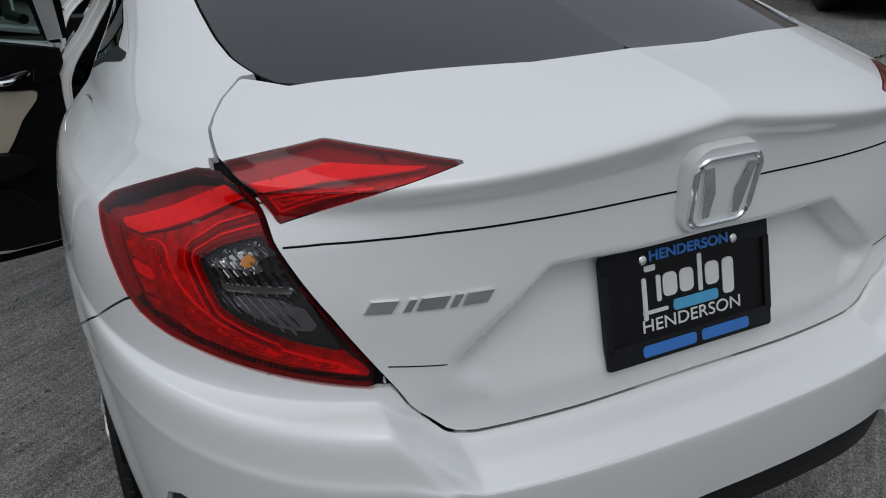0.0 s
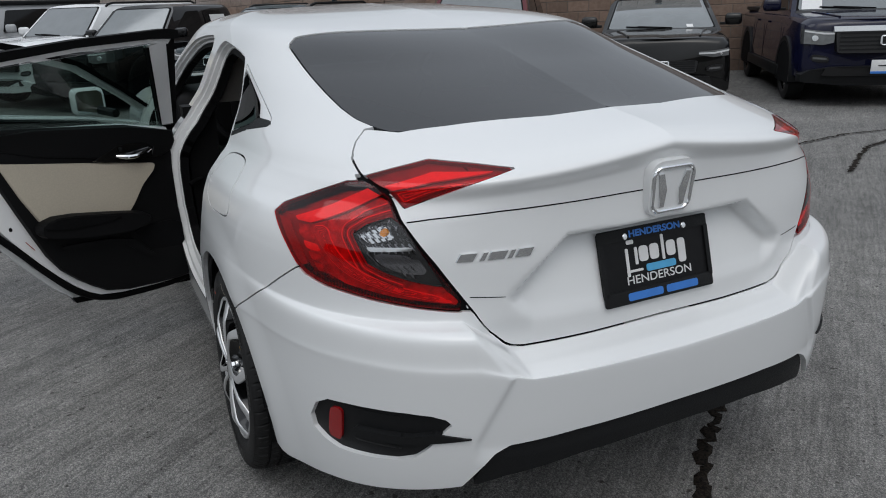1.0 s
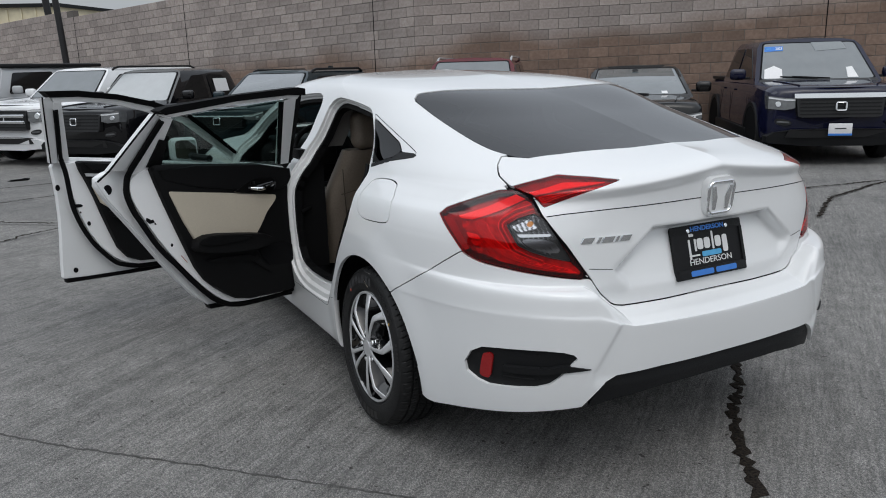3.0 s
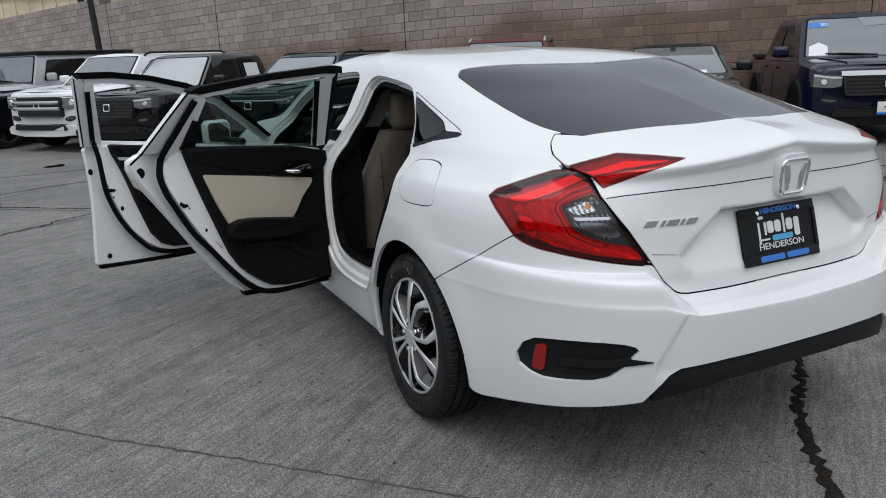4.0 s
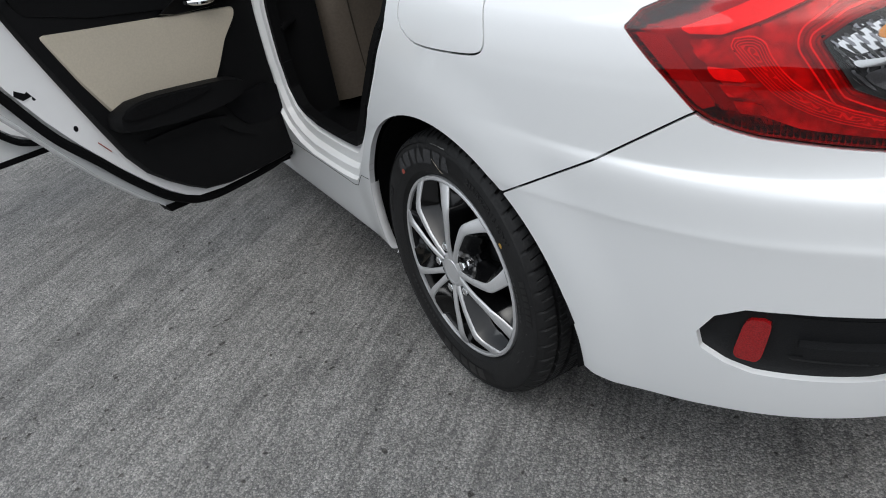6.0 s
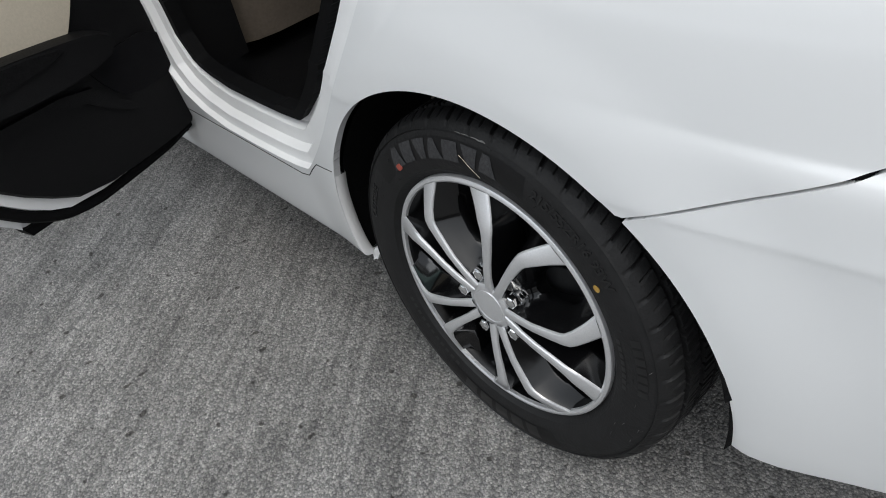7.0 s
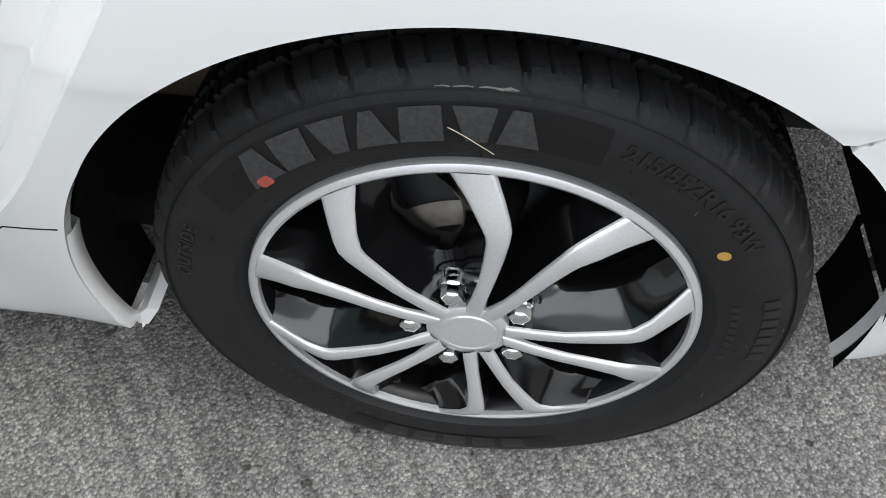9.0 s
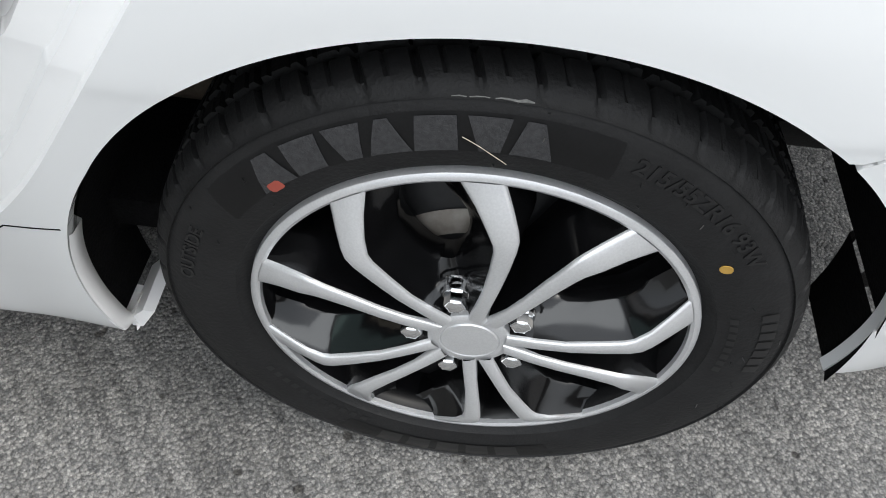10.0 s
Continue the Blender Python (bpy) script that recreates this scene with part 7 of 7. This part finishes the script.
black_pk = vehicle("pickup_truck", "glossy black crew-cab pickup truck", 8.42, 8.5, INK, L=5.3, W=0.95, belt=1.08, hood=1.09, roof=1.68, bottom=0.30, wr=0.38, axle=0.95, base=3.15,
                   screen=(-1.40, -2.05), rear=(-3.45, -3.65), bed=1.3, grille=(0.60, 0.66, 0.96), lamp=((0.80, 0.97), (0.96, 1.0)), rim=GLOSSBLACK, category="pickup truck")
part("window_card", box((0.006, 0.42, 0.26), (-0.83, -3.02, 1.36), 0.0, rot=Matrix.Rotation(radians(14), 4, "Y")), PAPER, black_pk, "white paper in the side window")

white_suv = vehicle("large_suv", "white full-size sport utility vehicle", 10.33, 9.1, PEARL, L=5.2, W=0.97, belt=1.17, hood=1.17, roof=1.76, bottom=0.32, wr=0.40, axle=0.95, base=2.95,
                    screen=(-1.35, -2.05), rear=(-4.7, -5.1), grille=(0.62, 0.66, 1.03), lamp=((0.80, 1.04), (0.96, 1.05)), chrome=0.0, cladding=False, rails=True, rim=DARKCHROME, category="suv")
for zz in (0.82, 0.93):
    part("chrome_grille_bar", box((1.2, 0.03, 0.06), (0, 0.03, zz), 0.01), CHROME, white_suv, "chrome grille bar")
jeep = vehicle("off_road_suv", "silver off-road vehicle with large black tyres and a black roof", 12.75, 9.4, ASH, L=4.6, W=0.80, belt=1.25, hood=1.22, roof=1.86, bottom=0.48, wr=0.44, axle=0.72, base=2.95,
               screen=(-1.55, -1.85), rear=(-4.3, -4.45), grille=(0.75, 0.86, 1.16), lamp=((0.90, 1.10), (0.70, 1.12)), cladding=True, rim=DARKCHROME, category="suv")
part("roof_top", box((1.30, 2.7, 0.08), (0, -3.15, 1.88), 0.03), BLACK, jeep, "black hard top")
for sx in (-1, 1):
    part("fender_flare", box((0.30, 0.98, 0.07), (sx * 0.83, -0.72, 1.02), 0.03), BLACK, jeep, "black wide wing")
    part("hood_script", box((0.004, 0.46, 0.06), (sx * 0.775, -0.95, 1.12), 0.0), BLACK, jeep, "dark script shape on the bonnet side")
for k in range(7):
    part("grille_slot", box((0.05, 0.02, 0.26), (-0.33 + 0.11 * k, 0.02, 1.0), 0.015), GRILLE, jeep)
vehicle("suv", "dark sport utility vehicle with roof rails", 14.3, 8.9, INK, L=4.8, W=0.96, belt=1.10, hood=1.08, roof=1.74, bottom=0.28, rails=True, rim=DARKCHROME, category="suv")
vehicle("suv", "silver-grey sport utility vehicle", 16.8, 8.9, ASH, L=4.8, W=0.96, belt=1.05, hood=1.02, roof=1.66, bottom=0.28, rails=True, rim=DARKCHROME, category="suv")
teal = vehicle("crossover", "dark teal crossover with slim headlamps", 5.77, 8.5, TEAL, L=4.6, W=0.90, belt=1.02, hood=1.03, roof=1.58, bottom=0.26, wr=0.36, screen=(-1.15, -1.95), rear=(-4.1, -4.5), grille=(0.55, 0.68, 0.86), lamp=((0.80, 0.90), (0.94, 0.96)), chrome=0.022, rails=True, rim=DARKCHROME)
part("roof_fin", box((0.04, 0.16, 0.06), (0, -3.9, 1.63), 0.015), TEAL, teal)
maroon = vehicle("crossover", "maroon crossover with roof rails", 1.75, 8.6, MAROON, L=4.6, W=0.93, belt=1.04, hood=1.04, roof=1.68, bottom=0.26, screen=(-1.2, -1.95), rear=(-4.1, -4.5), grille=(0.55, 0.66, 0.84), lamp=((0.80, 0.90), (0.94, 0.96)), rails=True, rail=ASH, rim=DARKCHROME)
hatch = vehicle("saloon_car", "dark grey saloon with slim headlamps", -1.08, 8.5, BRONZE, L=4.7, W=0.92, belt=0.98, hood=0.96, roof=1.46, bottom=0.20, wr=0.33, axle=0.9, base=2.75, screen=(-1.05, -1.95), rear=(-3.6, -4.3), grille=(0.50, 0.46, 0.62), lamp=((0.66, 0.74), (0.94, 0.78)), cladding=False, rim=DARKCHROME, split=-2.3)
decal(hatch, 0.96, 1.46, -1.05, -1.95, 0.856, 0.68, [(-0.45, 0.12), (-0.56, 0.12), (-0.56, 0.20), (-0.45, 0.20)], PAPER, "windscreen_card", "small white card")
decal(hatch, 0.96, 1.46, -1.05, -1.95, 0.856, 0.68, rounded([(0.10, 0.82), (-0.06, 0.82), (-0.04, 0.90), (0.08, 0.90)], 1), BLACK, "rear_view_mirror", "dark mirror housing")

# ---- lamp poles, building beyond the wall, scrap on the ground ----
POLE = material("dark_steel_pole", (0.03, 0.03, 0.032), 0.5, 0.5, grain=0.2)
for at, r in (((-0.79, 24.3), 0.10), ((-0.9, 29.5), 0.13)):
    p = Vector((*at, 0))
    g0 = ground_z(p.x, p.y)
    bm = tube([(p.x, p.y, g0), (p.x, p.y, g0 + 0.3), (p.x - 0.12, p.y, 3.5), (p.x - 0.36, p.y, 7.5)], [r * 1.15, r, r * 0.95, r * 0.8], 12)
    tagged(part("lamp_pole", bm, POLE), "tall slender dark steel lamp pole by the wall", "pole", "lamp poles")
CREAM = material("cream_cladding", (0.78, 0.70, 0.50), 0.8, grain=0.1, scale=3, stain=0.2, sscale=0.5)
bld = empty("building")
tagged(bld, "cream metal-clad building beyond the block wall", "building")


def far_frame(u, z, d):
    p = WALLN * (40 - d) + WALLD * u
    return (p.x, p.y, z)


part("facade", prism([(31.5, -0.5), (60, -0.5), (60, 6.1), (31.5, 5.55)], -8, 0, far_frame), CREAM, bld, smooth=False)
part("roof_edge", prism([(31.3, 5.55), (60, 6.1), (60, 6.4), (31.3, 5.75)], -8.2, 0.25, far_frame), BLACK, bld, smooth=False)
for k in range(26):
    part("rib", prism([(32 + k, 0), (32.12 + k, 0), (32.12 + k, 5.5), (32 + k, 5.5)], 0, 0.08, far_frame), CREAM, bld, smooth=False)
# unseen plain wall, added to close the lot and darken reflections
far_wall = part("wall_south", prism([(-40, -0.5), (40, -0.5), (40, 5.2), (-40, 5.2)], 0, 0.2, lambda u, z, d: tuple(WALLN * (-26 - d) + WALLD * u + Vector((0, 0, z)))), MORTAR, smooth=False)
tagged(far_wall, "unseen plain wall added to close the lot and darken reflections", "wall", kind="structure")
for (x, y), s in (((-2.25, 10.6), 0.30), ((-2.75, 6.1), 0.22), ((-2.9, 6.0), 0.12)):
    rnd = random.Random(int(s * 100))
    z = ground_z(x, y)
    bm = tube([(x + s * (k / 5 - 0.5), y + 0.05 * rnd.uniform(-1, 1), z + 0.012 + 0.012 * rnd.random()) for k in range(6)], [0.006, 0.022, 0.03, 0.022, 0.03, 0.008], 6)
    tagged(part("rubber_scrap", bm, SEAL), "torn black rubber scrap lying on the concrete", "debris", "scraps on the ground")
